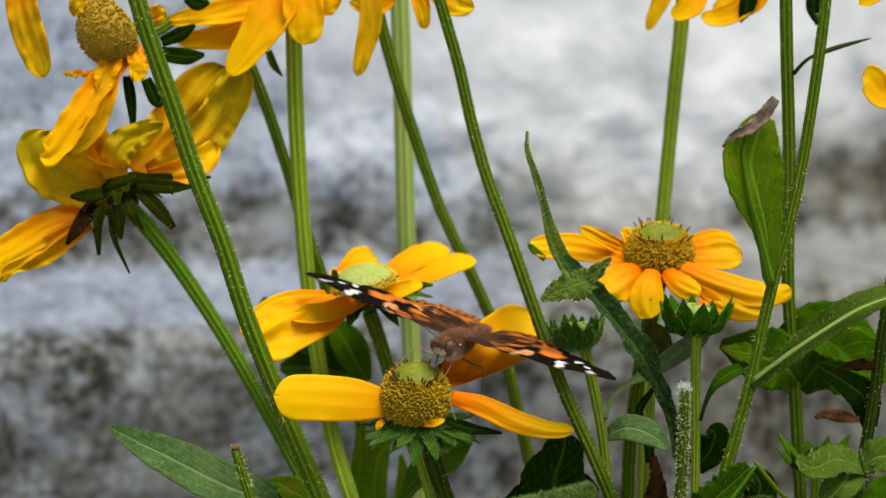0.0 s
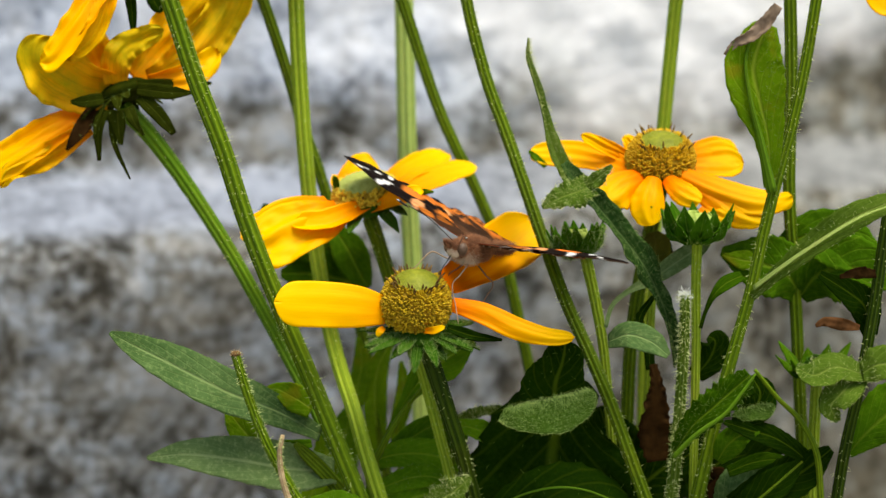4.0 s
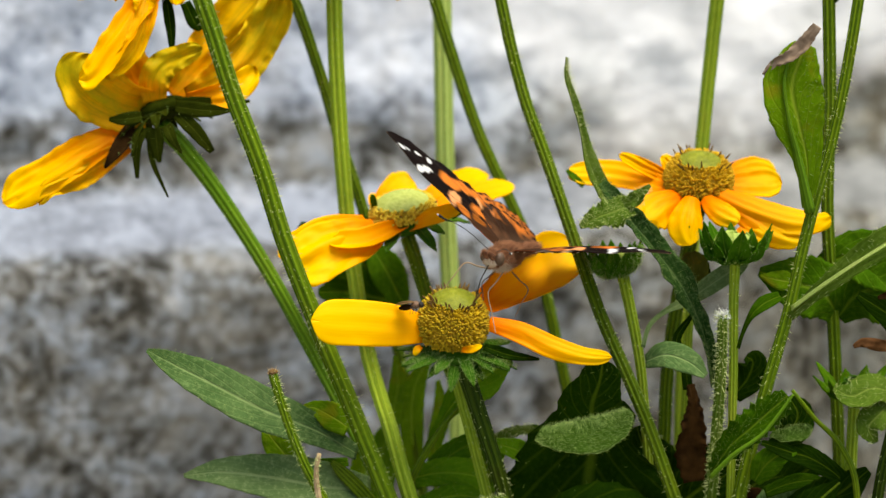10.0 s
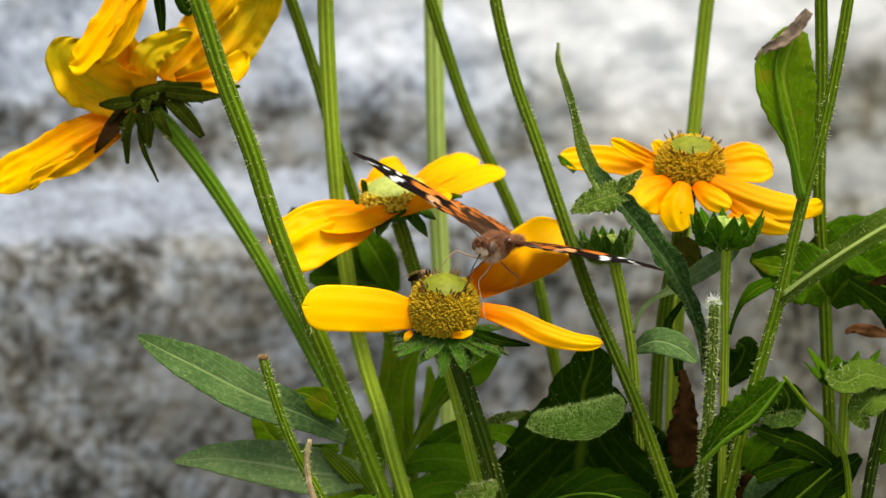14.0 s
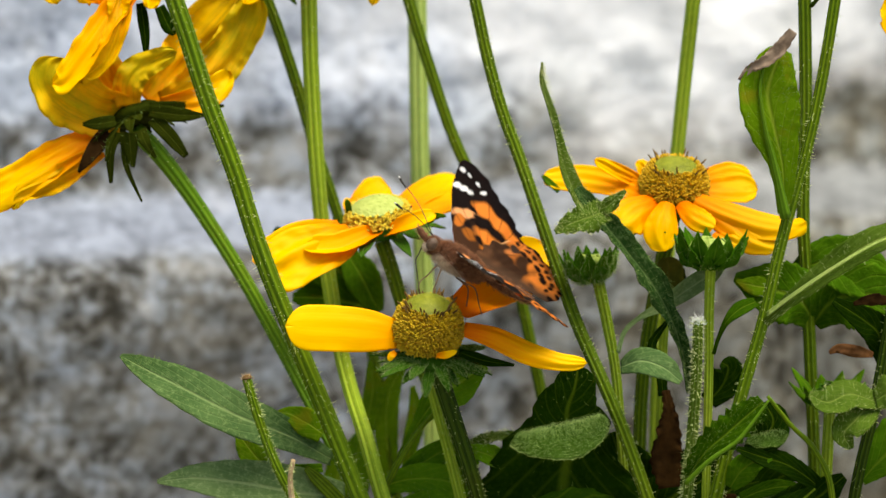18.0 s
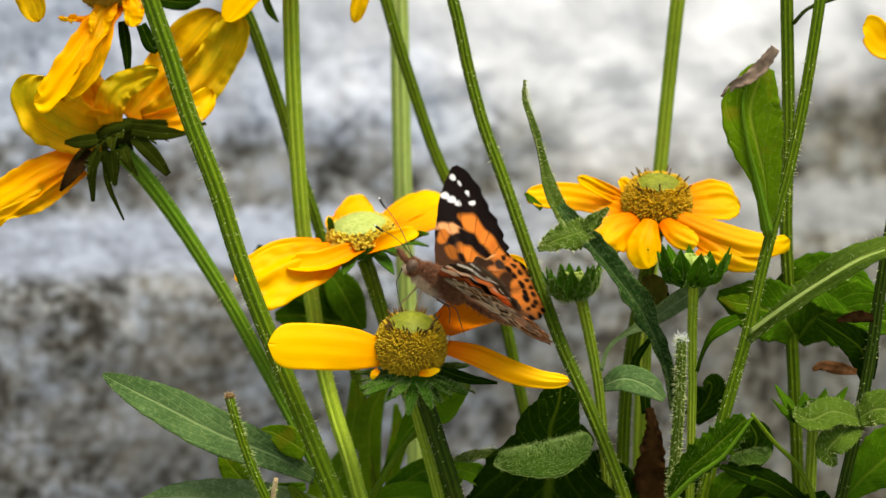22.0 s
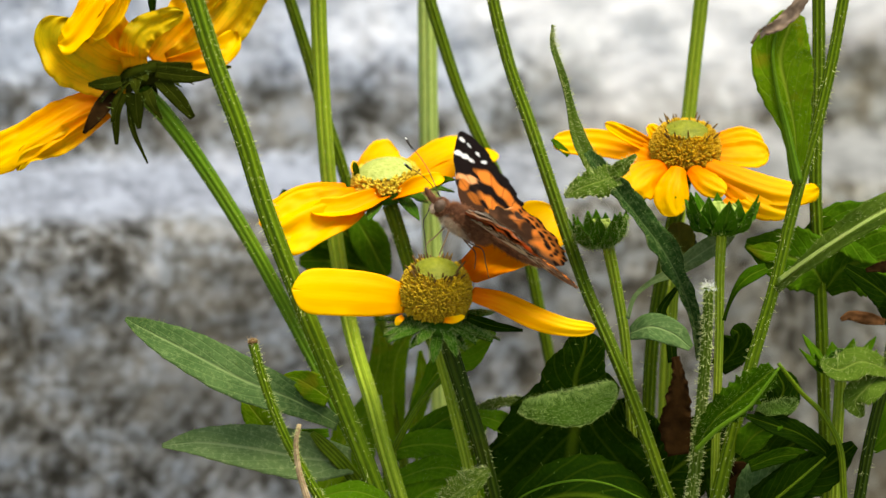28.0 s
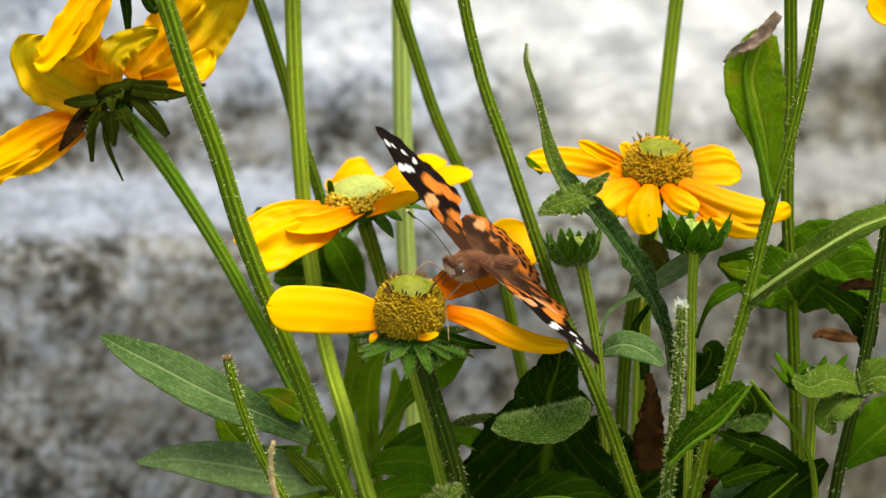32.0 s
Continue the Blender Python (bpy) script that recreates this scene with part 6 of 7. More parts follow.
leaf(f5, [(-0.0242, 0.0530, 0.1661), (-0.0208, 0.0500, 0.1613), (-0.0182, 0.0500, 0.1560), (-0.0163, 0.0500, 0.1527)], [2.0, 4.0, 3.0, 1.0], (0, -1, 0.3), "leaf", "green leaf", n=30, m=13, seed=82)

# ---- buds ----
def bud(label, centre, axis, radius, stem, radii, count, spread, seed, crown="cone_pale", core=0.6, tall=1.0, skin="sepal_fresh", fuzz=26):
    t = thing("flower_bud", label, "flower bud", "flower buds")
    stalk(t, stem, radii, "stem_fresh", 160, 0.9, seed=seed)
    B = basis(axis)
    rng = np.random.default_rng(seed)
    r, up = radius / 1000, B[:, 2]
    foot = np.asarray(centre) - up * r * 0.9
    v, f = dome(foot + up * r * 0.45, axis, radius * core, radius * 0.75, low=-0.7)
    part("bud_centre", mesh("bud_centre", v, f, crown), t, "pale green closed flower centre")
    for k in range(9):
        a = 2 * math.pi * (k + rng.uniform(-0.3, 0.3)) / 9
        out = B @ np.array([math.cos(a), math.sin(a), 0])
        q = [foot + out * r * 0.4 + up * r * 0.5, foot + out * r * 0.75 * core / 0.6 + up * r * 1.0 * tall, foot + out * r * 0.6 + up * r * rng.uniform(1.35, 1.6) * tall]
        leaf(t, q, [radius * 0.2, radius * 0.32, radius * 0.16], out + 0.4 * up, crown, name="inner_petal", n=10, m=7, teeth=0, wave=0.15, fold=0.2, seed=seed + 40 + k)
    for k in range(count):
        a = 2 * math.pi * (k + rng.uniform(-0.25, 0.25)) / count
        out = B @ np.array([math.cos(a), math.sin(a), 0])
        lean = spread * rng.uniform(0.3, 1.3)
        high = tall * rng.uniform(0.85, 1.15)
        p = [foot + out * r * 0.2, foot + out * r * (0.8 + 0.2 * lean) + up * r * 0.42 * high, foot + out * r * (1.05 + 0.5 * lean) + up * r * 1.05 * high, foot + out * r * (1.1 + lean) + up * r * 1.75 * high]
        leaf(t, p, [radius * 0.42, radius * 0.56, radius * 0.4, 0.1], out + 0.2 * up, skin, name="sepal", fuzz=fuzz, n=18, m=9, teeth=0, wave=0.3, fold=0.3, seed=seed + k)
    return t


bud("green flower bud opening, with pointed sepals", (0.0558, 0.0040, 0.1756), (0.0, 0.16, 1), 4.7, [(0.0563, 0.0050, 0.1717), (0.0563, 0.0070, 0.1614), (0.0566, 0.0080, 0.1460), (0.0564, 0.0080, 0.1115), (0.06, 0.01, 0.0)], [1.4, 1.1, 1.1, 1.2, 1.6], 13, 0.95, 300, "bud_pale", 0.66, 0.95, "sepal_fresh", 40)
bud("closed green flower bud beside the leaning stalk", (0.0305, 0.0160, 0.1697), (-0.1, 0.12, 1), 3.9, [(0.0326, 0.0170, 0.1659), (0.0346, 0.0170, 0.1570), (0.0365, 0.0160, 0.1469), (0.0378, 0.0150, 0.1343), (0.0399, 0.0150, 0.1097), (0.045, 0.015, 0.0)], [1.6, 1.3, 1.3, 1.3, 1.4, 1.8], 16, 0.55, 320, "bud_pale", 0.45, 1.0, "sepal_fresh", 200)
bud("green leafy bud with spreading pointed sepals", (0.0840, 0.0140, 0.1422), (0, -0.2, 1), 3.9, [(0.0842, 0.0150, 0.1394), (0.0838, 0.0150, 0.1266), (0.0836, 0.0150, 0.1097), (0.085, 0.015, 0.0)], [1.6, 1.5, 1.5, 1.8], 10, 1.3, 340, "sepal", 0.5, 0.85, "leaf", 60)
b4 = bud("small dark withered bud", (0.0486, 0.0260, 0.1655), (0, -0.3, 1), 3.2, [(0.0487, 0.0270, 0.1625), (0.0479, 0.0270, 0.1499), (0.0471, 0.0270, 0.1066), (0.055, 0.027, 0.0)], [1.2, 1.1, 1.2, 1.6], 8, 0.0, 360, "dry_dark", 0.6, 0.8, "leaf_dark_shaded")
leaf(b4, [(0.0485, 0.0235, 0.1628), (0.0485, 0.0225, 0.1650), (0.0485, 0.0220, 0.1674), (0.0482, 0.0225, 0.1693), (0.0480, 0.0230, 0.1705)], [1.4, 2.9, 3.2, 2.6, 1.0], (0.1, -1, 0.1), "leaf_brown", "round browned leaf", n=24, m=13, seed=370, teeth=0.04, cup=0.2)


# ---- butterfly ----
WL = 0.033  # length unit of the wings, metres


def tone_mat(name, rough=0.6, sheen=0.0, thin=0.25):
    m, nt, b = mat(name, rough, 0.04)
    at = nt.nodes.new("ShaderNodeAttribute")
    at.attribute_name = "tone"
    n1 = tex_noise(nt, 2600.0, 2, coords(nt, "Object"))
    col = mix(nt, math_node(nt, "MULTIPLY", n1, 0.08), at.outputs["Color"], (0.02, 0.01, 0.005))
    nt.links.new(col, b.inputs["Base Color"])
    b.inputs["Sheen Weight"].default_value = sheen
    bump(nt, b, n1, 0.3, 0.0002)
    translucent(m, nt, b, col, thin)
    return m


M["wing"] = tone_mat("wing_scales", 0.7, 0.0, 0.38)
M["fur"] = grain_mat("brown_fur", (0.12, 0.042, 0.016), (0.37, 0.165, 0.075), 900, 0.9)
M["fur_deep"] = grain_mat("dark_brown_skin", (0.06, 0.022, 0.009), (0.15, 0.06, 0.025), 900, 0.9)
M["fur_pale"] = grain_mat("pale_fur", (0.4, 0.28, 0.17), (0.66, 0.52, 0.37), 900, 0.9)
M["chitin"] = grain_mat("brown_chitin", (0.09, 0.045, 0.02), (0.2, 0.11, 0.06), 900, 0.45)
M["leg"] = grain_mat("pale_leg", (0.2, 0.12, 0.06), (0.38, 0.26, 0.15), 900, 0.6)
M["black"] = grain_mat("black_horn", (0.012, 0.01, 0.008), (0.035, 0.028, 0.02), 900, 0.4)
M["eye"] = grain_mat("brown_eye", (0.06, 0.032, 0.017), (0.13, 0.075, 0.04), 1500, 0.45, 0.3)
M["white_tip"] = grain_mat("white_tip", (0.6, 0.58, 0.5), (0.8, 0.78, 0.7), 900, 0.6)


def spot(x, y, cx, cy, rx, ry, turn=0.0, soft=0.22):
    c, s = math.cos(turn), math.sin(turn)
    u, w = ((x - cx) * c + (y - cy) * s) / rx, (-(x - cx) * s + (y - cy) * c) / ry
    return np.clip((1 + soft - np.hypot(u, w)) / (2 * soft), 0, 1)


def lay(base, fac, colour):
    f = np.clip(fac, 0, 1)[..., None]
    return base * (1 - f) + np.array(colour) * f


def value_noise(x, y, seed):
    out = np.zeros_like(x)
    for i in np.ndindex(x.shape):
        out[i] = noise.noise(Vector((x[i], y[i], seed)))
    return out


def cells(x, y, n, seed, sx=1.0, sy=1.0):
    """How close a point lies to the border between scattered cells."""
    rng = np.random.default_rng(seed)
    p = rng.uniform((-0.95, -0.1), (0.25, 1.2), (n, 2))
    d = np.sort(np.hypot((x[..., None] - p[:, 0]) * sx, (y[..., None] - p[:, 1]) * sy), axis=-1)
    return d[..., 1] - d[..., 0], d[..., 0]


ORANGE, DEEP, BLACK, WHITE, BROWN = (0.8, 0.235, 0.03), (0.5, 0.1, 0.02), (0.009, 0.005, 0.004), (0.86, 0.84, 0.8), (0.05, 0.022, 0.01)


def orange_marks(c, xx, yy, tone):
    """The orange band of the forewing with the black blotches that break it."""
    pale = tuple(0.5 * (a + b) for a, b in zip(tone, (0.85, 0.5, 0.25)))
    c = lay(c, spot(xx, yy, 0.03, 0.45, 0.11, 0.055, -0.45), pale)
    c = lay(c, spot(xx, yy, -0.12, 0.59, 0.105, 0.08, 0.3), tone)
    c = lay(c, spot(xx, yy, -0.25, 0.53, 0.15, 0.07, 0.45), tone)
    c = lay(c, spot(xx, yy, -0.36, 0.46, 0.07, 0.055, 0.4), tone)
    c = lay(c, spot(xx, yy, -0.17, 0.3, 0.115, 0.07, 0.35), tone)
    c = lay(c, spot(xx, yy, -0.3, 0.31, 0.05, 0.1, 0.9), tuple(0.55 * a for a in tone))
    c = lay(c, spot(xx, yy, 0.055, 0.33, 0.035, 0.075, 0.2), tuple(0.7 * a for a in tone))
    c = lay(c, spot(xx, yy, -0.17, 0.19, 0.06, 0.05, 0.4), tuple(0.6 * a for a in tone))
    c = lay(c, spot(xx, yy, -0.03, 0.24, 0.05, 0.06, 0.3), tuple(0.45 * a for a in tone))
    c = lay(c, spot(xx, yy, -0.1, 0.245, 0.045, 0.03, 0.5, 0.3), BLACK)
    c = lay(c, spot(xx, yy, 0.0, 0.335, 0.03, 0.045, 0.2, 0.3), BLACK)
    for cx, cy, rx, ry, a in ((-0.1, 0.455, 0.075, 0.05, 0.5), (-0.22, 0.425, 0.07, 0.035, 0.5), (-0.02, 0.53, 0.04, 0.03, 0.0), (-0.33, 0.395, 0.05, 0.03, 0.6)):
        c = lay(c, spot(xx, yy, cx, cy, rx, ry, a, 0.18), BLACK)
    return c


def veins(c, x, y, colour, start, depth, count=4.2):
    ang = np.arctan2(y + 0.02, x + 0.18)
    vein = np.abs(((ang * count) % 1) - 0.5) * 2
    return lay(c, np.where((y > start), np.clip((0.09 - vein) / 0.07, 0, 1), 0) * depth, colour)


def fore_upper(x, y, rim, n1):
    c = np.broadcast_to(np.array(BLACK), x.shape + (3,)).copy()
    xx, yy = x + n1 * 0.02, y + n1 * 0.02
    c = lay(c, (0.26 - np.hypot(xx + 0.06, yy) + 0.08) / 0.2, BROWN)
    c = lay(c, (-0.24 - xx) / 0.1 * np.clip((0.42 - yy) / 0.1, 0, 1), (0.045, 0.02, 0.01))
    c = lay(c, spot(xx, yy, 0.0, 0.16, 0.14, 0.2), (0.06, 0.025, 0.011))
    c = orange_marks(c, xx, yy, ORANGE)
    for cx, cy, rx, ry, a in ((0.112, 0.738, 0.027, 0.036, 0), (0.064, 0.73, 0.026, 0.042, 0.2), (0.014, 0.722, 0.026, 0.038, 0.2), (0.08, 0.945, 0.036, 0.032, 0.5), (0.015, 0.92, 0.014, 0.018, 0), (-0.05, 0.87, 0.014, 0.022, 0), (-0.096, 0.79, 0.026, 0.032, 0.3)):
        c = lay(c, spot(xx, yy, cx, cy, rx, ry, a, 0.18), WHITE)
    return veins(c, x, y, BLACK, 0.2, 0.85, 5.6)


def fore_under(x, y, rim, n1):
    xx, yy = x + n1 * 0.02, y + n1 * 0.02
    c = np.broadcast_to(np.array((0.045, 0.024, 0.014)), x.shape + (3,)).copy()
    c = lay(c, np.clip((y - 0.75) * 3, 0, 0.5), (0.28, 0.18, 0.11))
    c = lay(c, spot(xx, yy, -0.03, 0.15, 0.16, 0.22), (0.55, 0.13, 0.05))
    c = orange_marks(c, xx, yy, (0.95, 0.4, 0.13))
    for cx, cy, rx, ry, a in ((0.03, 0.735, 0.13, 0.05, 0.05), (-0.096, 0.79, 0.045, 0.045, 0.3), (0.03, 0.46, 0.12, 0.05, -0.4), (0.05, 0.27, 0.06, 0.08, 0.1), (-0.19, 0.6, 0.03, 0.03, 0.0), (0.08, 0.945, 0.045, 0.035, 0.5), (-0.05, 0.87, 0.018, 0.026, 0), (-0.2, 0.72, 0.03, 0.02, 0.6), (-0.28, 0.63, 0.03, 0.02, 0.6)):
        c = lay(c, spot(x, y, cx, cy, rx, ry, a, 0.2), (1.0, 0.93, 0.82))
    c = lay(c, np.clip((0.04 - rim) / 0.03, 0, 1) * 0.7, (0.32, 0.2, 0.12))
    return veins(c, x, y, (0.05, 0.03, 0.02), 0.1, 0.6)


def along_rim(inset, count, lo=0.05, hi=0.97):
    """Points that follow the hindwing's outer edge at a distance from it."""
    edge = spline(np.stack([HIND["aft"], HIND["out"]], 1), 300)
    tan = unit(np.gradient(edge, axis=0))
    nor = np.stack([tan[:, 1], -tan[:, 0]], 1)
    i = (np.linspace(lo, hi, count) * 299).astype(int)
    return edge[i] + inset * nor[i]


def hind_upper(x, y, rim, n1):
    xx, yy = x + n1 * 0.015, y + n1 * 0.015
    c = np.broadcast_to(np.array((0.72, 0.21, 0.03)), x.shape + (3,)).copy()
    c = lay(c, (0.5 - np.hypot(xx + 0.08, yy - 0.04) + n1 * 0.12) / 0.12, (0.042, 0.019, 0.009))
    c = lay(c, (0.3 - np.hypot(xx + 0.05, yy) + n1 * 0.15) / 0.2, (0.14, 0.062, 0.028))
    c = lay(c, spot(xx, yy, -0.36, 0.3, 0.06, 0.03, -0.7, 0.35), (0.6, 0.2, 0.05))
    c = lay(c, (0.12 - yy) / 0.09, (0.085, 0.045, 0.024))
    c = lay(c, spot(xx, yy, -0.3, 0.42, 0.1, 0.045, -0.9), (0.85, 0.42, 0.16))
    c = lay(c, spot(xx, yy, -0.46, 0.25, 0.045, 0.09, 0.2), BROWN)
    c = lay(c, spot(xx, yy, -0.4, 0.36, 0.035, 0.05, 0.5), (0.05, 0.03, 0.02))
    for px, py in along_rim(0.165, 6, 0.12, 0.9):
        c = lay(c, spot(xx, yy, px, py, 0.03, 0.026, 0.6, 0.25), BLACK)
    for px, py in along_rim(0.09, 9, 0.06):
        c = lay(c, spot(xx, yy, px, py, 0.021, 0.026, 0.6, 0.3), (0.03, 0.012, 0.006))
    for px, py in along_rim(0.012, 11, 0.04):
        c = lay(c, spot(xx, yy, px, py, 0.026, 0.026, 0.0, 0.3), BLACK)
    return veins(c, x + 0.05, y, (0.05, 0.02, 0.01), 0.16, 0.45)


def hind_under(x, y, rim, n1):
    gap, near = cells(x + n1 * 0.03, y + n1 * 0.03, 190, 4, 1.0, 1.4)
    c = np.broadcast_to(np.array((0.04, 0.02, 0.008)), x.shape + (3,)).copy()
    c = lay(c, n1 * 2.4 + 0.1, (0.24, 0.11, 0.04))
    c = lay(c, np.clip(-0.3 - n1 * 3.0, 0, 0.55), (0.95, 0.8, 0.58))
    inner = np.clip((0.62 - np.hypot(x + 0.05, y)) / 0.12, 0, 1)
    c = lay(c, np.clip((0.019 - gap) / 0.009, 0, 1) * (0.25 + 0.65 * inner), (0.95, 0.8, 0.55))
    c = lay(c, np.clip((0.022 - near) / 0.02, 0, 1) * 0.85, (0.07, 0.04, 0.02))
    c = lay(c, spot(x, y, -0.42, 0.33, 0.08, 0.035, -0.9) * 0.8, (0.95, 0.88, 0.76))
    for px, py in along_rim(0.25, 6, 0.1, 0.9):
        c = lay(c, spot(x, y, px, py, 0.05, 0.045, 0.5, 0.4) * 0.35, (0.6, 0.42, 0.28))
    for k, (px, py) in enumerate(along_rim(0.165, 5, 0.14, 0.88)):
        r = (0.05, 0.032, 0.03, 0.046, 0.05)[k]
        c = lay(c, spot(x, y, px, py, r, r), (0.62, 0.45, 0.3))
        c = lay(c, spot(x, y, px, py, r * 0.72, r * 0.72), (0.05, 0.03, 0.02))
        c = lay(c, spot(x, y, px, py, r * 0.36, r * 0.36), (0.32, 0.3, 0.34))
    c = lay(c, np.clip((0.085 - rim) / 0.03, 0, 1) * 0.7, (0.32, 0.13, 0.05))
    c = lay(c, np.clip((0.045 - rim) / 0.02, 0, 1) * 0.6, (0.55, 0.36, 0.22))
    c = lay(c, np.clip((0.018 - rim) / 0.012, 0, 1), (0.2, 0.11, 0.06))
    return veins(c, x + 0.05, y, (0.85, 0.75, 0.56), 0.05, 0.5)


# outlines in wing units: forward edge and rear edge at each distance out from the body
FORE = dict(out=(0.0, 0.15, 0.3, 0.45, 0.53, 0.65, 0.8, 0.95, 1.04, 1.1), fwd=(0.05, 0.085, 0.11, 0.125, 0.13, 0.135, 0.13, 0.115, 0.1, 0.06), aft=(-0.06, -0.12, -0.21, -0.36, -0.43, -0.385, -0.28, -0.16, -0.08, 0.01))
HIND = dict(out=(0.0, 0.09, 0.18, 0.27, 0.35, 0.42, 0.475, 0.51, 0.535), fwd=(0.0, 0.01, 0.0, -0.03, -0.08, -0.14, -0.2, -0.28, -0.37), aft=(-0.681, -0.764, -0.791, -0.777, -0.736, -0.672, -0.598, -0.524, -0.423))


def wing_mesh(name, shape, side, upper, under, camber, drop, nu=110, nv=90, scallop=0.012):
    out = np.linspace(0, shape["out"][-1], nu)
    fwd = spline(np.stack([shape["out"], shape["fwd"]], 1), 400)
    aft = spline(np.stack([shape["out"], shape["aft"]], 1), 400)
    f = np.interp(out, fwd[:, 0], fwd[:, 1])
    a = np.interp(out, aft[:, 0], aft[:, 1])
    s = np.linspace(0, 1, nv)
    x = f[:, None] * (1 - s) + a[:, None] * s
    y = np.repeat(out[:, None], nv, 1)
    wav = scallop * np.sin(out * 62) * np.clip(out * 6, 0, 1)
    x = x + wav[:, None] * s[None] ** 6
    border = np.stack([np.append(a, np.linspace(a[-1], f[-1], 8)), np.append(out, np.full(8, out[-1]))], 1)[::2]
    rim = np.min(np.hypot(x[..., None] - border[:, 0], y[..., None] - border[:, 1]), axis=-1)
    n1 = value_noise(x * 14, y * 14, 3.3)
    z = camber * np.sin(math.pi * np.clip(s, 0, 1))[None] * np.sin(math.pi * y / shape["out"][-1]) + 0.006 * np.sin(np.arctan2(y + 0.02, x + 0.18) * 26) * np.clip(y * 2, 0, 1) - drop
    top = np.stack([x, side * y, z], -1).reshape(-1, 3) * WL
    low = np.stack([x, side * y, z - 0.006], -1).reshape(-1, 3) * WL
    verts = np.concatenate([top, low])
    k = nu * nv
    q = np.arange(k).reshape(nu, nv)
    A, B, C, D = q[:-1, :-1].ravel(), q[:-1, 1:].ravel(), q[1:, 1:].ravel(), q[1:, :-1].ravel()
    up = np.stack([A, B, C, D], 1) if side < 0 else np.stack([D, C, B, A], 1)
    lo = (up + k)[:, ::-1]
    ring = np.concatenate([q[0, :], q[1:, -1], q[-1, -2::-1], q[-2:0:-1, 0]])
    nxt = np.roll(ring, -1)
    edge = np.stack([ring, ring + k, nxt + k, nxt], 1)
    if side > 0:
        edge = edge[:, ::-1]
    me = mesh(name, verts, np.concatenate([up, lo, edge]).tolist(), "wing")
    tone = me.color_attributes.new("tone", "FLOAT_COLOR", "POINT")
    cu, cl = upper(x, y, rim, n1), under(x, y, rim, n1)
    col = np.ones((2 * k, 4), np.float32)
    col[:k, :3], col[k:, :3] = np.clip(cu, 0, 1).reshape(-1, 3), np.clip(cl, 0, 1).reshape(-1, 3)
    tone.data.foreach_set("color", col.ravel())
    return me


def furry(owner, name, centre, half, material, count, length, seed, label="", bias=(-0.4, 0, 0.1), tilt=0.0, full=1.0):
    """A rounded body piece with a pile of short hairs; sizes in wing units."""
    n, seg = 18, 26
    t = np.linspace(-math.pi / 2, math.pi / 2, n)
    a = np.linspace(0, 2 * math.pi, seg, endpoint=False)
    d = np.stack([np.sin(t)[:, None] + 0 * a, np.cos(t)[:, None] ** full * np.cos(a), np.cos(t)[:, None] ** full * np.sin(a)], -1).reshape(-1, 3)
    turn_m = np.array(Matrix.Rotation(radians(tilt), 3, "Y"))
    v = (d * np.array(half)) @ turn_m.T + np.array(centre)
    f = [(i * seg + j, i * seg + (j + 1) % seg, (i + 1) * seg + (j + 1) % seg, (i + 1) * seg + j) for i in range(n - 1) for j in range(seg)]
    ob = part(name, mesh(name, v * WL, f, "fur_deep" if material == "fur" else material), owner, label)
    if count:
        rng = np.random.default_rng(seed)
        w = unit(rng.normal(size=(count, 3)))
        w[:, 1:] *= (1 - w[:, :1] ** 2) ** ((full - 1) / 2)
        p = (w * np.array(half)) @ turn_m.T + np.array(centre)
        hv, hf = spikes(p * WL, w @ turn_m.T + np.array(bias) + rng.normal(0, 0.25, (count, 3)), length * WL * rng.uniform(0.5, 1.4, count), np.full(count, 0.00004))
        part("fur", mesh("fur", hv, hf, material, smooth=False), ob, "", "stuff")
    return ob


fly = thing("butterfly", "orange, black and white spotted butterfly feeding on a yellow coneflower", "butterfly")
furry(fly, "thorax", (-0.01, 0, 0.01), (0.18, 0.075, 0.08), "fur", 5200, 0.03, 1, "rust-brown furry thorax", (-0.9, 0, 0.15), 0.0, 0.6)
furry(fly, "breast", (0.05, 0, -0.03), (0.13, 0.06, 0.055), "fur_pale", 2200, 0.028, 2, "cream furry underside", (-0.5, 0, -0.3), 0.0, 0.7)
furry(fly, "abdomen", (-0.33, 0, 0.035), (0.24, 0.042, 0.042), "fur", 1200, 0.03, 3, "slender brown abdomen", (-0.6, 0, 0), 3.0)
face = furry(fly, "head", (0.2, 0, 0.0), (0.062, 0.07, 0.062), "fur", 1100, 0.018, 4, "brown furry head", (-0.5, 0, 0.1))
furry(face, "face", (0.232, 0, -0.022), (0.034, 0.05, 0.04), "fur_pale", 200, 0.018, 9, "cream face", (0.1, 0, -0.4))
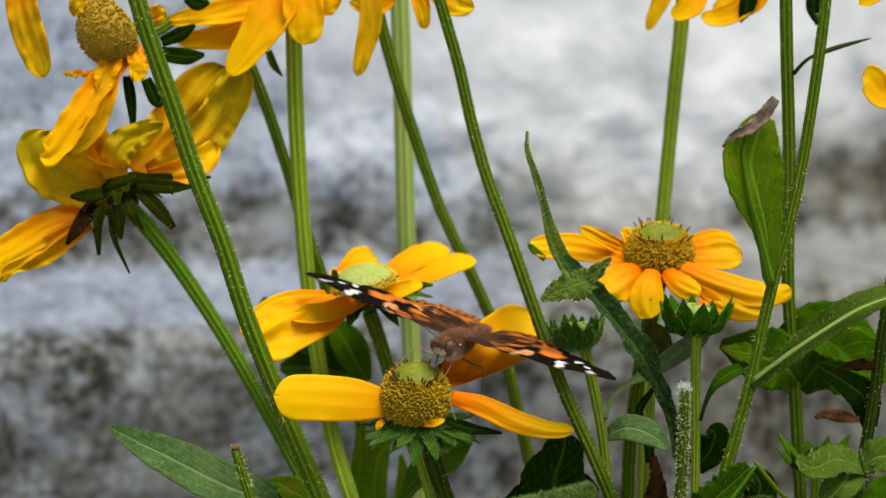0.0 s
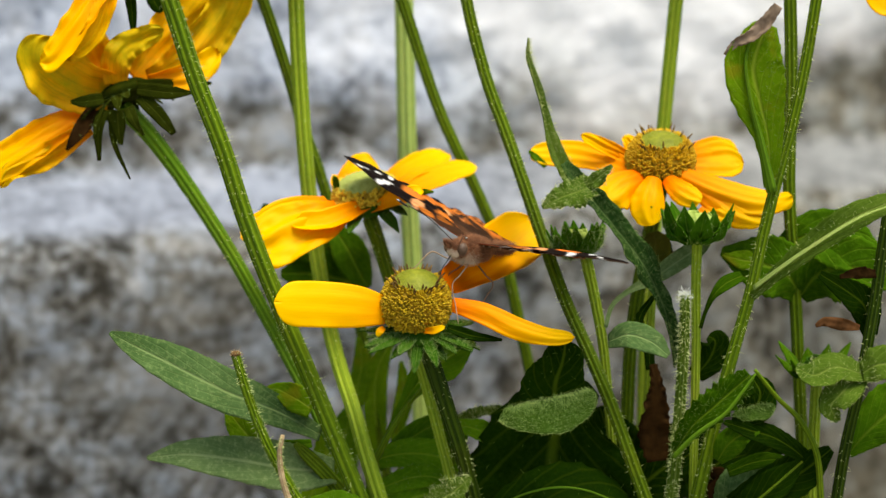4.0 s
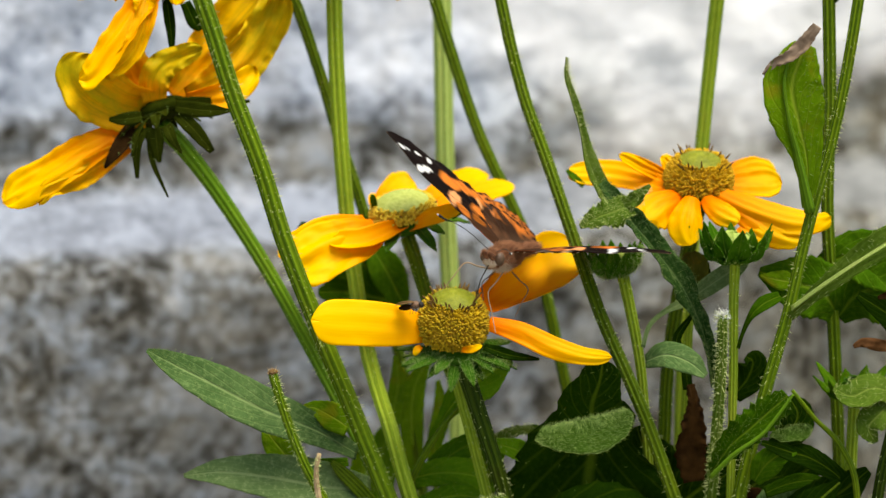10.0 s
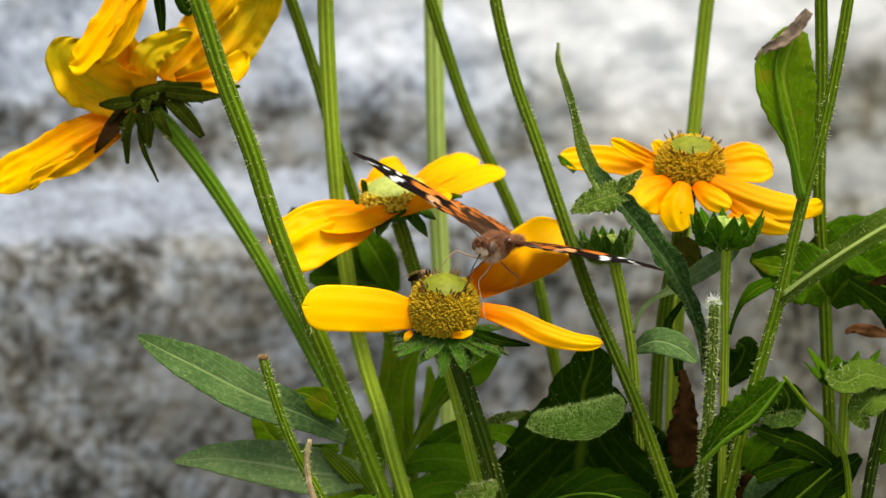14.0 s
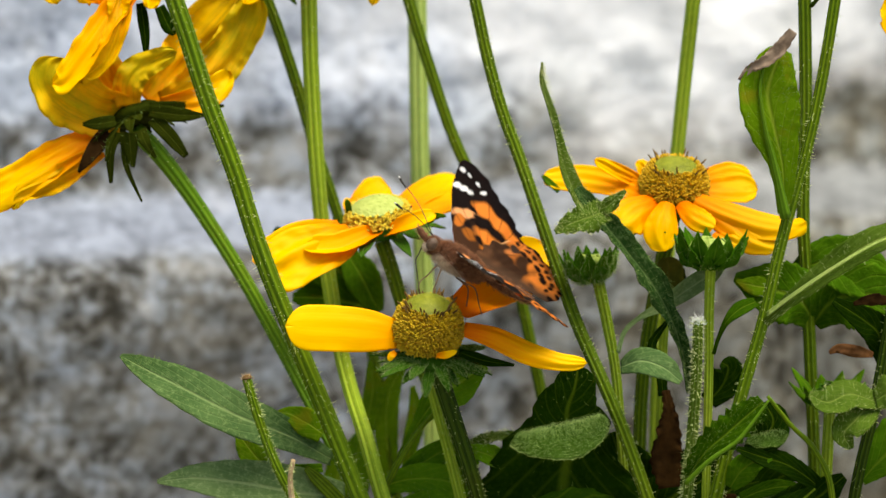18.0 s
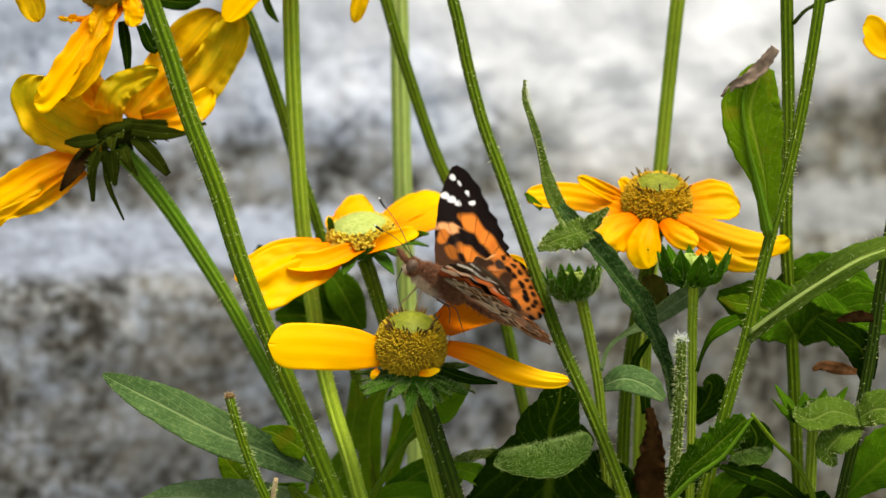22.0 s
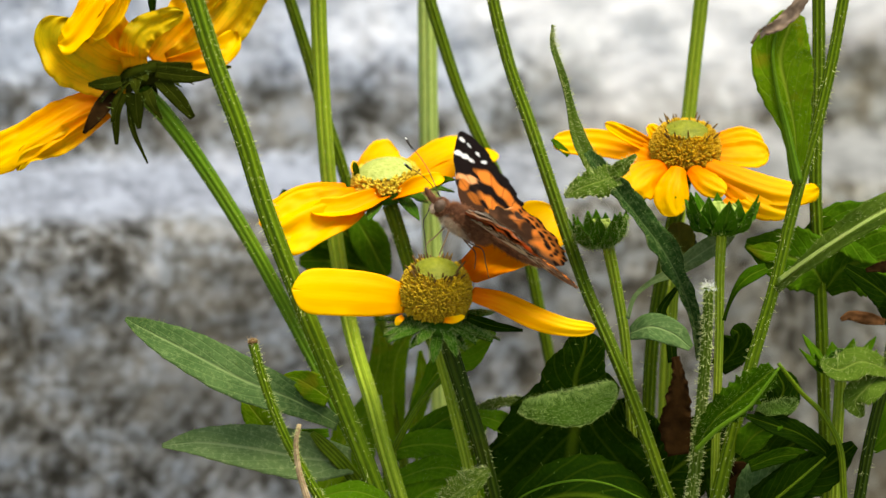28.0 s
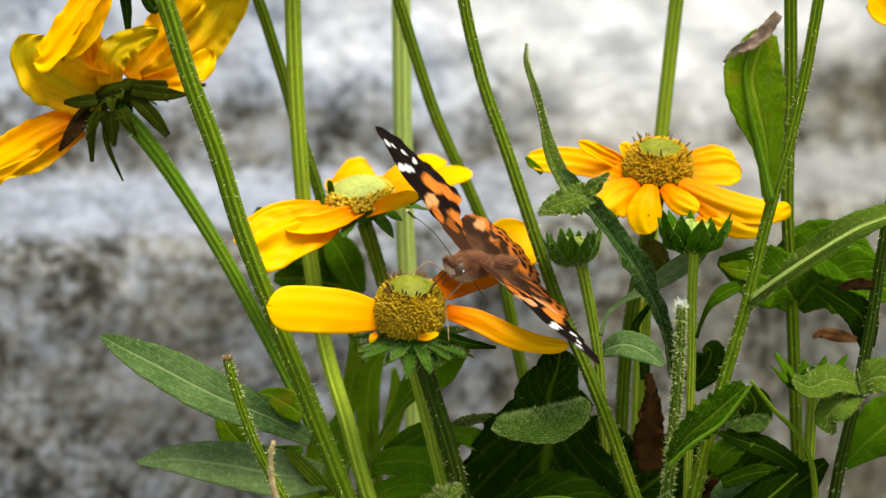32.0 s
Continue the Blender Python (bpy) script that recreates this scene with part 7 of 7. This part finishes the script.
for sd in (1, -1):
    furry(face, "eye", (0.22, 0.05 * sd, 0.006), (0.04, 0.034, 0.045), "eye", 0, 0, 5, "rounded brown eye")
    furry(face, "palp", (0.29, 0.022 * sd, 0.02), (0.07, 0.016, 0.022), "fur", 90, 0.03, 6, "pointed furry palp", (0.4, 0, 0), -20.0)
    tip = np.array((0.59, 0.27 * sd, 0.17 - 0.06 * sd))
    root = np.array((0.235, 0.03 * sd, 0.05))
    mid = (tip + root) / 2 + (0.0, 0.0, 0.025)
    v, f, uv = tube([root * WL, mid * WL, tip * WL], [0.1, 0.08, 0.08], 24, 8)
    an = part("antenna", mesh("antenna", v, f, "black", uv), fly, "thin dark antenna with a pale-tipped club")
    d = unit(tip - root)
    v, f, uv = tube([(tip - d * 0.07) * WL, (tip - d * 0.03) * WL, tip * WL, (tip + d * 0.015) * WL], [0.1, 0.25, 0.28, 0.12], 14, 10)
    part("club", mesh("club", v, f, "black", uv), an, "black antenna club")
    v, f, uv = tube([(tip + d * 0.002) * WL, (tip + d * 0.014) * WL, (tip + d * 0.03) * WL], [0.18, 0.16, 0.03], 8, 8)
    part("club_tip", mesh("club_tip", v, f, "white_tip", uv), an, "white antenna tip")

wings = {}
for sd in (1, -1):
    wings["fore", sd] = part("forewing", wing_mesh("forewing", FORE, sd, fore_upper, fore_under, 0.02, 0.0), fly, "orange forewing with a black white-spotted tip")
    wings["hind", sd] = part("hindwing", wing_mesh("hindwing", HIND, sd, hind_upper, hind_under, 0.02, 0.012), fly, "orange hindwing with rows of black dots, mottled brown below")


def limb(name, knee, foot, material, thin, label):
    """A jointed leg or tongue from the origin by its knee to its foot (metres)."""
    v, f, uv = tube([(0, 0, 0), tuple(np.array(knee) * 0.5), knee, tuple((np.array(knee) + np.array(foot)) / 2), foot], [thin * 1.5, thin * 1.3, thin * 1.15, thin, thin * 0.6], 30, 8)
    return part(name, mesh(name, v, f, material, uv), fly, label)


# hip in wing units; knee and foot as they lie when the insect faces the viewer
LEGS = [
    (limb("leg", (0.0015, -0.0045, -0.0035), (0.002, -0.006, -0.0125), "leg", 0.12, "pale jointed leg"), (0.08, 0.04, -0.09), (0.0038, -0.0055, 0.1541), (-0.0033, 0.0010, 0.1619)),
    (limb("leg", (-0.002, 0.0045, -0.002), (-0.003, 0.004, -0.0085), "chitin", 0.12, "brown jointed leg"), (-0.04, 0.05, -0.09), (0.0087, 0.0040, 0.1586), (0.0093, 0.0020, 0.1573)),
    (limb("leg", (0.004, -0.004, 0.002), (0.0095, -0.0075, -0.004), "leg", 0.12, "pale jointed leg"), (0.1, -0.04, -0.09), (-0.0106, 0.0000, 0.1636), (-0.0048, 0.0030, 0.1624)),
    (limb("leg", (-0.003, -0.0045, -0.002), (-0.004, -0.004, -0.0095), "chitin", 0.12, "brown jointed leg"), (-0.04, -0.05, -0.09), (0.0020, 0.0070, 0.1589), (0.0032, 0.0090, 0.1585)),
    (limb("proboscis", (0.002, 0.0, -0.003), (0.0025, 0.0, -0.0105), "black", 0.1, "thin dark uncurled tongue"), (0.26, 0.0, -0.045), (-0.0005, -0.0025, 0.1625), (-0.0068, 0.0000, 0.1642)),
]

# ---- small fly that settles on the flower ----
gnat = thing("small_fly", "small dark brown fly with clear wings, visiting the flower", "insect")


GS = 0.0013  # size unit of the small fly, metres


def bead(owner, name, c, half, material):
    n, seg = 10, 14
    t = np.linspace(-math.pi / 2, math.pi / 2, n)
    a = np.linspace(0, 2 * math.pi, seg, endpoint=False)
    d = np.stack([np.sin(t)[:, None] + 0 * a, np.cos(t)[:, None] * np.cos(a), np.cos(t)[:, None] * np.sin(a)], -1).reshape(-1, 3)
    f = [(i * seg + j, i * seg + (j + 1) % seg, (i + 1) * seg + (j + 1) % seg, (i + 1) * seg + j) for i in range(n - 1) for j in range(seg)]
    return part(name, mesh(name, (d * np.array(half) + np.array(c)) * GS, f, material), owner)


bead(gnat, "head", (1.7, 0, 0.1), (0.45, 0.6, 0.55), "black")
bead(gnat, "thorax", (0.75, 0, 0.2), (0.75, 0.65, 0.65), "chitin")
bead(gnat, "abdomen", (-0.9, 0, 0.0), (1.25, 0.6, 0.5), "dry_dark")
for sd in (1, -1):
    v, f, uv = blade([(0.0008, 0.0004 * sd, 0.0009), (-0.0011, 0.0011 * sd, 0.0011), (-0.0032, 0.0015 * sd, 0.001)], [0.3, 0.8, 0.4], (0, 0, 1), thick=0.03, n=12, m=7)
    part("wing", mesh("wing", v, f, "dry", uv), gnat, "smoky brown wing")
    for xk in (1.1, 0.6, 0.1):
        v, f, uv = tube([(xk * GS, 0.0005 * sd, 0), (xk * GS, 0.0016 * sd, 0.0), ((xk - 0.2) * GS, 0.0021 * sd, -0.0013)], [0.09, 0.08, 0.05], 10, 6)
        part("leg", mesh("leg", v, f, "black", uv), gnat)


# ---- what moves ----
def motions():
    rows = [
        (0.0, pose(0.0038, 0.0047, 0.1694, -9.4, -4.3, -113.8)),
        (0.3, pose(0.0010, 0.0048, 0.1684, -8.6, 0.3, -134.5)),
        (0.6, pose(0.0058, 0.0047, 0.1681, -9.2, -3.9, -118.3)),
        (1.0, pose(0.0054, 0.0049, 0.1691, -8.2, -7.6, -112.8)),
        (1.3, pose(0.0080, 0.0052, 0.1683, -8.4, -12.0, -119.4)),
        (1.6, pose(0.0036, 0.0058, 0.1704, -6.8, -8.9, -114.6)),
        (2.0, pose(0.0053, 0.0060, 0.1699, -5.5, -10.3, -109.1)),
        (2.4, pose(0.0062, 0.0061, 0.1711, -7.3, -10.5, -112.0)),
        (2.7, pose(0.0067, 0.0062, 0.1712, -7.5, -11.1, -116.7)),
        (3.0, pose(0.0063, 0.0062, 0.1718, -7.7, -9.1, -112.9)),
        (3.3, pose(0.0075, 0.0062, 0.1710, -7.8, -11.7, -120.8)),
        (5.6, pose(0.0067, 0.0060, 0.1683, -8.6, -11.5, -117.9)),
        (6.0, pose(0.0064, 0.0063, 0.1706, -8.9, -9.3, -111.9)),
        (6.2, pose(0.0041, 0.0064, 0.1705, -8.6, -10.1, -119.5)),
        (6.3, pose(0.0054, 0.0066, 0.1697, -11.0, -9.0, -118.0)),
        (6.4, pose(0.0057, 0.0068, 0.1697, -14.0, -6.0, -114.0)),
        (6.5, pose(0.0057, 0.0070, 0.1699, -15.5, -3.5, -113.0)),
        (6.6, pose(0.0056, 0.0071, 0.1702, -15.5, -1.0, -110.5)),
        (6.7, pose(0.0056, 0.0068, 0.1705, -13.0, -4.0, -112.0)),
        (6.8, pose(0.0056, 0.0067, 0.1708, -11.5, -7.0, -112.0)),
        (7.0, pose(0.0058, 0.0067, 0.1714, -11.4, -7.9, -111.3)),
        (7.6, pose(0.0061, 0.0068, 0.1683, -14.9, -5.3, -113.6)),
        (7.7, pose(0.0059, 0.0070, 0.1692, -15.8, -4.8, -113.5)),
        (7.8, pose(0.0056, 0.0072, 0.1699, -16.1, -3.2, -113.2)),
        (7.9, pose(0.0055, 0.0073, 0.1704, -15.5, -1.2, -111.6)),
        (8.0, pose(0.0060, 0.0075, 0.1707, -13.9, 1.5, -107.3)),
        (8.1, pose(0.0064, 0.0069, 0.1680, -13.0, 5.2, -106.0)),
        (8.2, pose(0.0054, 0.0070, 0.1704, -12.6, 1.5, -107.2)),
        (8.3, pose(0.0049, 0.0069, 0.1710, -12.2, -0.2, -108.7)),
        (8.5, pose(0.0050, 0.0067, 0.1710, -11.8, -2.4, -110.3)),
        (9.0, pose(0.0066, 0.0060, 0.1714, -10.7, -7.5, -110.0)),
        (9.5, pose(0.0059, 0.0060, 0.1717, -10.0, -7.7, -114.3)),
        (10.0, pose(0.0064, 0.0058, 0.1721, -9.7, -6.6, -113.4)),
        (10.5, pose(0.0053, 0.0058, 0.1716, -10.0, -6.3, -115.7)),
        (11.0, pose(0.0059, 0.0056, 0.1704, -9.8, -6.5, -115.1)),
        (11.5, pose(0.0056, 0.0058, 0.1705, -9.9, -5.4, -111.8)),
        (12.0, pose(0.0050, 0.0060, 0.1704, -9.8, -2.4, -110.2)),
        (12.5, pose(0.0054, 0.0059, 0.1706, -9.4, -6.4, -108.6)),
        (13.0, pose(0.0050, 0.0058, 0.1705, -9.0, -9.2, -110.4)),
        (13.5, pose(0.0047, 0.0058, 0.1705, -9.1, -10.2, -115.6)),
        (14.0, pose(0.0060, 0.0057, 0.1711, -9.5, -9.2, -109.0)),
        (14.5, pose(0.0060, 0.0057, 0.1703, -10.0, -9.7, -113.1)),
        (16.5, pose(0.0032, 0.0070, 0.1724, 3.4, -26.6, -159.4)),
        (16.7, pose(0.0030, 0.0069, 0.1725, 3.1, -28.1, -166.1)),
        (17.0, pose(0.0029, 0.0067, 0.1726, 2.7, -30.5, -177.4)),
        (17.3, pose(0.0029, 0.0065, 0.1722, 2.2, -33.0, -179.3)),
        (17.6, pose(0.0022, 0.0063, 0.1723, 1.9, -31.5, -176.2)),
        (18.0, pose(0.0017, 0.0061, 0.1720, 1.8, -33.9, -175.6)),
        (18.2, pose(0.0016, 0.0061, 0.1721, 1.5, -33.9, -176.3)),
        (18.4, pose(0.0010, 0.0061, 0.1724, 1.2, -32.5, -174.0)),
        (18.5, pose(0.0010, 0.0061, 0.1724, 1.1, -33.2, -174.1)),
        (18.6, pose(0.0010, 0.0061, 0.1723, 1.1, -34.0, -174.1)),
        (18.8, pose(0.0007, 0.0061, 0.1726, 1.1, -32.9, -171.7)),
        (19.0, pose(0.0008, 0.0061, 0.1726, 1.0, -33.3, -172.2)),
        (19.2, pose(0.0013, 0.0061, 0.1724, 0.9, -35.2, -175.5)),
        (19.4, pose(0.0012, 0.0061, 0.1727, 0.9, -33.8, -175.1)),
        (19.6, pose(0.0010, 0.0062, 0.1730, 0.9, -32.4, -174.4)),
        (19.8, pose(0.0009, 0.0062, 0.1733, 0.9, -31.6, -174.7)),
        (20.0, pose(0.0014, 0.0062, 0.1732, 0.8, -32.6, -179.2)),
        (20.2, pose(0.0012, 0.0062, 0.1728, 0.8, -33.0, -177.9)),
        (20.4, pose(0.0009, 0.0061, 0.1725, 0.8, -32.9, -175.6)),
        (20.6, pose(0.0010, 0.0060, 0.1720, 0.8, -34.6, -176.1)),
        (20.8, pose(0.0008, 0.0060, 0.1717, 0.8, -35.4, -175.4)),
        (21.0, pose(0.0004, 0.0060, 0.1715, 0.8, -35.5, -173.5)),
        (21.3, pose(0.0007, 0.0060, 0.1713, 0.8, -35.0, -173.8)),
        (21.6, pose(0.0013, 0.0060, 0.1710, 0.8, -36.4, -176.0)),
        (21.8, pose(0.0012, 0.0060, 0.1711, 0.9, -34.9, -175.5)),
        (22.0, pose(0.0011, 0.0060, 0.1712, 1.0, -33.9, -175.1)),
        (22.2, pose(0.0011, 0.0061, 0.1714, 1.2, -33.8, -175.8)),
        (22.5, pose(0.0011, 0.0061, 0.1717, 1.4, -34.1, -177.1)),
        (22.8, pose(0.0008, 0.0063, 0.1721, 1.8, -34.2, -177.4)),
        (23.0, pose(0.0006, 0.0064, 0.1724, 2.0, -34.5, -177.5)),
        (23.3, pose(0.0006, 0.0063, 0.1724, 1.8, -34.4, -176.7)),
        (23.6, pose(0.0008, 0.0062, 0.1722, 1.7, -35.8, -177.8)),
        (24.0, pose(0.0007, 0.0061, 0.1723, 1.7, -35.4, -176.6)),
        (24.4, pose(0.0012, 0.0061, 0.1721, 1.5, -31.4, -177.0)),
        (24.7, pose(0.0014, 0.0061, 0.1721, 1.5, -30.6, -176.6)),
        (25.0, pose(0.0015, 0.0061, 0.1721, 1.4, -30.3, -175.8)),
        (25.3, pose(0.0016, 0.0062, 0.1722, 1.4, -30.5, -175.1)),
        (25.7, pose(0.0015, 0.0063, 0.1725, 1.4, -31.5, -172.9)),
        (26.0, pose(0.0019, 0.0064, 0.1724, 1.4, -34.6, -175.2)),
        (26.5, pose(0.0018, 0.0064, 0.1724, 1.5, -32.3, -174.5)),
        (28.5, pose(0.0015, 0.0079, 0.1719, 3.0, -34.4, -174.4)),
        (28.8, pose(0.0017, 0.0080, 0.1709, 2.9, -32.5, -174.0)),
        (29.0, pose(0.0008, 0.0082, 0.1713, 3.0, -31.0, -168.0)),
        (29.2, pose(0.0066, 0.0057, 0.1688, -18.7, -24.6, -140.2)),
        (29.5, pose(0.0058, 0.0058, 0.1696, -20.5, -22.0, -136.2)),
        (30.0, pose(0.0075, 0.0053, 0.1675, -19.9, -18.5, -129.1)),
        (30.5, pose(0.0061, 0.0053, 0.1685, -20.7, -17.1, -134.8)),
        (31.0, pose(0.0079, 0.0049, 0.1680, -22.5, -11.6, -122.5)),
        (32.0, pose(0.0082, 0.0037, 0.1676, -24.1, -9.4, -121.5)),
    ]
    walk(fly, rows)
    right = [
        (0.0, 9), (0.3, 33), (0.6, 16), (1.0, 28), (1.3, 13), (1.6, 23), (2.0, 18), (2.4, 39), (2.7, 11),
        (3.0, 23), (3.3, 10), (5.6, 48), (6.0, 24), (6.2, 23), (6.3, 30), (6.4, 95), (6.5, 95), (6.6, 87),
        (6.7, 56), (6.8, 32), (7.0, 25), (7.4, 25), (7.5, 33), (7.6, 62), (7.7, 98), (7.8, 97), (7.9, 91), (8.0, 82), (8.1, 62),
        (8.2, 50), (8.3, 46), (8.5, 41), (9.0, 30), (9.5, 27), (10.0, 31), (10.5, 41), (11.0, 36), (11.5, 31),
        (12.0, 37), (12.5, 23), (13.0, 23), (13.5, 27), (14.0, 18), (14.5, 45), (16.5, 48), (16.7, 26), (17.0, 30),
        (17.3, 38), (17.6, 51), (17.8, 50), (18.0, 21), (18.2, 26), (18.4, 43), (18.5, 56), (18.6, 47), (18.8, 20), (19.0, 20),
        (19.2, 42), (19.4, 37), (19.6, 22), (19.8, 19), (20.0, 35), (20.2, 30), (20.4, 26), (20.6, 40), (20.8, 42),
        (21.0, 24), (21.3, 26), (21.6, 55), (21.8, 40), (22.0, 32), (22.2, 30), (22.5, 29), (22.8, 26), (23.0, 25),
        (23.3, 23), (23.6, 27), (24.0, 22), (24.4, 23), (24.7, 23), (25.0, 20), (25.3, 17), (25.7, 17), (26.0, 25),
        (26.5, 20), (28.5, 20), (28.9, 48), (29.0, 33), (29.2, 16), (29.5, 23), (30.0, 28), (30.2, 30), (30.4, 38), (30.6, 23),
        (30.9, 38), (31.2, 21), (31.4, 22), (31.7, 31), (32.0, 21),
    ]
    left = [
        (0.0, -1), (0.3, 20), (0.6, 3), (1.0, 5), (1.3, 3), (1.6, 1), (2.0, -6), (2.4, 18), (2.7, -2),
        (3.0, 5), (3.3, -2), (5.6, 37), (6.0, 9), (6.2, 23), (6.3, 28), (6.4, 62), (6.5, 63), (6.6, 54),
        (6.7, 38), (6.8, 19), (7.0, 11), (7.4, 12), (7.5, 18), (7.6, 43), (7.7, 67), (7.8, 65), (7.9, 57), (8.0, 48), (8.1, 42),
        (8.2, 33), (8.3, 30), (8.5, 22), (9.0, 10), (9.5, 11), (10.0, 13), (10.5, 21), (11.0, 17), (11.5, 15),
        (12.0, 20), (12.5, 8), (13.0, 6), (13.5, 10), (14.0, 3), (14.5, 26), (16.5, 14), (16.7, 5), (17.0, 20),
        (17.3, 10), (17.6, 37), (17.8, 34), (18.0, 10), (18.2, 14), (18.4, 36), (18.5, 37), (18.6, 37), (18.8, 8), (19.0, 9),
        (19.2, 35), (19.4, 30), (19.6, 9), (19.8, 9), (20.0, 24), (20.2, 17), (20.4, 15), (20.6, 36), (20.8, 28),
        (21.0, 14), (21.3, 15), (21.6, 37), (21.8, 27), (22.0, 17), (22.2, 15), (22.5, 16), (22.8, 15), (23.0, 14),
        (23.3, 13), (23.6, 13), (24.0, 11), (24.4, 11), (24.7, 10), (25.0, 10), (25.3, 9), (25.7, 9), (26.0, 9),
        (26.5, 9), (28.5, 9), (28.9, 34), (29.0, 12), (29.2, 3), (29.5, 8), (30.0, -6), (30.2, -4), (30.4, 7), (30.6, 0),
        (30.9, 9), (31.2, -6), (31.4, -2), (31.7, 4), (32.0, -6),
    ]
    # side-on, the far wings stand higher and the near ones lower
    left = [(t, a - 7 if 16.6 < t < 19.9 else a - 3 if 19.9 < t < 29.05 else a) for t, a in left]
    right = [(t, a + 6 if 16.6 < t < 19.9 else a + 3 if 19.9 < t < 29.05 else a) for t, a in right]
    for sd, turns in ((-1, right), (1, left)):
        for kind in ("fore", "hind"):
            # while the insect sits side-on the near forewing is drawn back behind the hindwing, the far one a little forward
            back = [(min(max((a - 8) * 0.5, 0), 18) if sd > 0 else 7) if kind == "fore" and 15 < t < 29.1 else 9 if sd < 0 and 16 < t < 29.1 else -22 if sd < 0 and kind == "hind" and t > 29.9 else 0 for t, a in turns]
            # and the near wings turn about their length
            tip_up = [3 * min(max((a - 30) / 16, 0), 1) if sd > 0 and t < 15 else (-24 if kind == "fore" else -16) * min(max((a + 10) / 10, 0), 1) if sd > 0 and t > 29.9 else 0 for t, a in turns]
            walk(wings[kind, sd], [(t, pose(0, 0.05 * WL * sd, 0.06 * WL, a * sd, 0, 0) @ pose(0, 0, 0, 0, twist, sweep)) for (t, a), sweep, twist in zip(turns, back, tip_up)])
    for ob, hip, near, far in LEGS:
        hip = Vector(hip) * WL
        rest = Vector(max((v.co for v in ob.data.vertices), key=lambda c: c.length))
        path = []
        for t, m in rows:
            k = min(max((t - 14.6) / 1.6, 0), 1) - min(max((t - 29.0) / 0.8, 0), 1)
            goal = m.inverted() @ Vector(near).lerp(Vector(far), k) - hip
            path.append((t, Matrix.Translation(hip) @ rest.rotation_difference(goal).to_matrix().to_4x4()))
        walk(ob, path)
    walk(gnat, [
        (0.0, pose(-0.30, 0.10, 0.30, 0, 0, 20)),
        (6.9, pose(-0.16, 0.05, 0.215, 0, 0, 10)),
        (7.2, pose(-0.0640, 0.0300, 0.1972, 0, 0, 0)),
        (7.3, pose(-0.0462, 0.0300, 0.1967, 0, 0, 0)),
        (7.4, pose(-0.0447, 0.0300, 0.1968, 0, -10, 30)),
        (7.5, pose(-0.0457, 0.0300, 0.1965, 0, -30, 60)),
        (7.6, pose(-0.0412, 0.0300, 0.2093, 0, -20, 20)),
        (7.7, pose(-0.0448, 0.0300, 0.2157, 0, -30, 60)),
        (7.8, pose(-0.0500, 0.0330, 0.2240, 0, -20, 130)),
        (8.0, pose(-0.0700, 0.0420, 0.2120, 0, 10, 160)),
        (8.1, pose(-0.0700, 0.0400, 0.1990, 0, 30, 100)),
        (8.2, pose(-0.0657, 0.0300, 0.1893, 0, 30, 40)),
        (8.3, pose(-0.0573, 0.0300, 0.1784, 0, 25, 10)),
        (8.4, pose(-0.0562, 0.0300, 0.1715, 0, 10, 0)),
        (8.5, pose(-0.0513, 0.0300, 0.1674, 0, 10, 10)),
        (8.6, pose(-0.0551, 0.0300, 0.1624, 0, 10, 50)),
        (8.7, pose(-0.0546, 0.0300, 0.1545, 0, 15, 20)),
        (8.8, pose(-0.0493, 0.0300, 0.1539, 0, 0, 0)),
        (8.9, pose(-0.0389, 0.0300, 0.1594, 0, -15, 0)),
        (9.0, pose(-0.0255, 0.0280, 0.1645, 0, -15, 20)),
        (9.1, pose(-0.0190, 0.0220, 0.1690, 0, 0, 90)),
        (9.2, pose(-0.0140, 0.0150, 0.1662, 0, 0, 160)),
        (9.4, pose(-0.0189, 0.0150, 0.1714, 0, 0, 190)),
        (9.6, pose(-0.0212, 0.0100, 0.1659, 0, 0, 250)),
        (9.8, pose(-0.0149, -0.0055, 0.1632, 0, 20, 320)),
        (10.0, pose(-0.0138, -0.0055, 0.1631, 0, -10, 350)),
        (10.7, pose(-0.0124, -0.0040, 0.1633, 0, -10, 350)),
        (10.95, pose(-0.0122, 0.0035, 0.1659, 0, -30, 330)),
        (12.0, pose(-0.0106, 0.0035, 0.1649, 0, -30, 330)),
        (13.2, pose(-0.0101, 0.0035, 0.1656, 0, -30, 350)),
        (14.5, pose(-0.0104, 0.0035, 0.1648, 0, -20, 340)),
        (15.2, pose(-0.03, 0.02, 0.20, 0, -20, 300)),
        (15.8, pose(-0.15, 0.10, 0.30, 0, -20, 240)),
        (32.0, pose(-0.30, 0.10, 0.32, 0, 0, 240)),
    ])


motions()
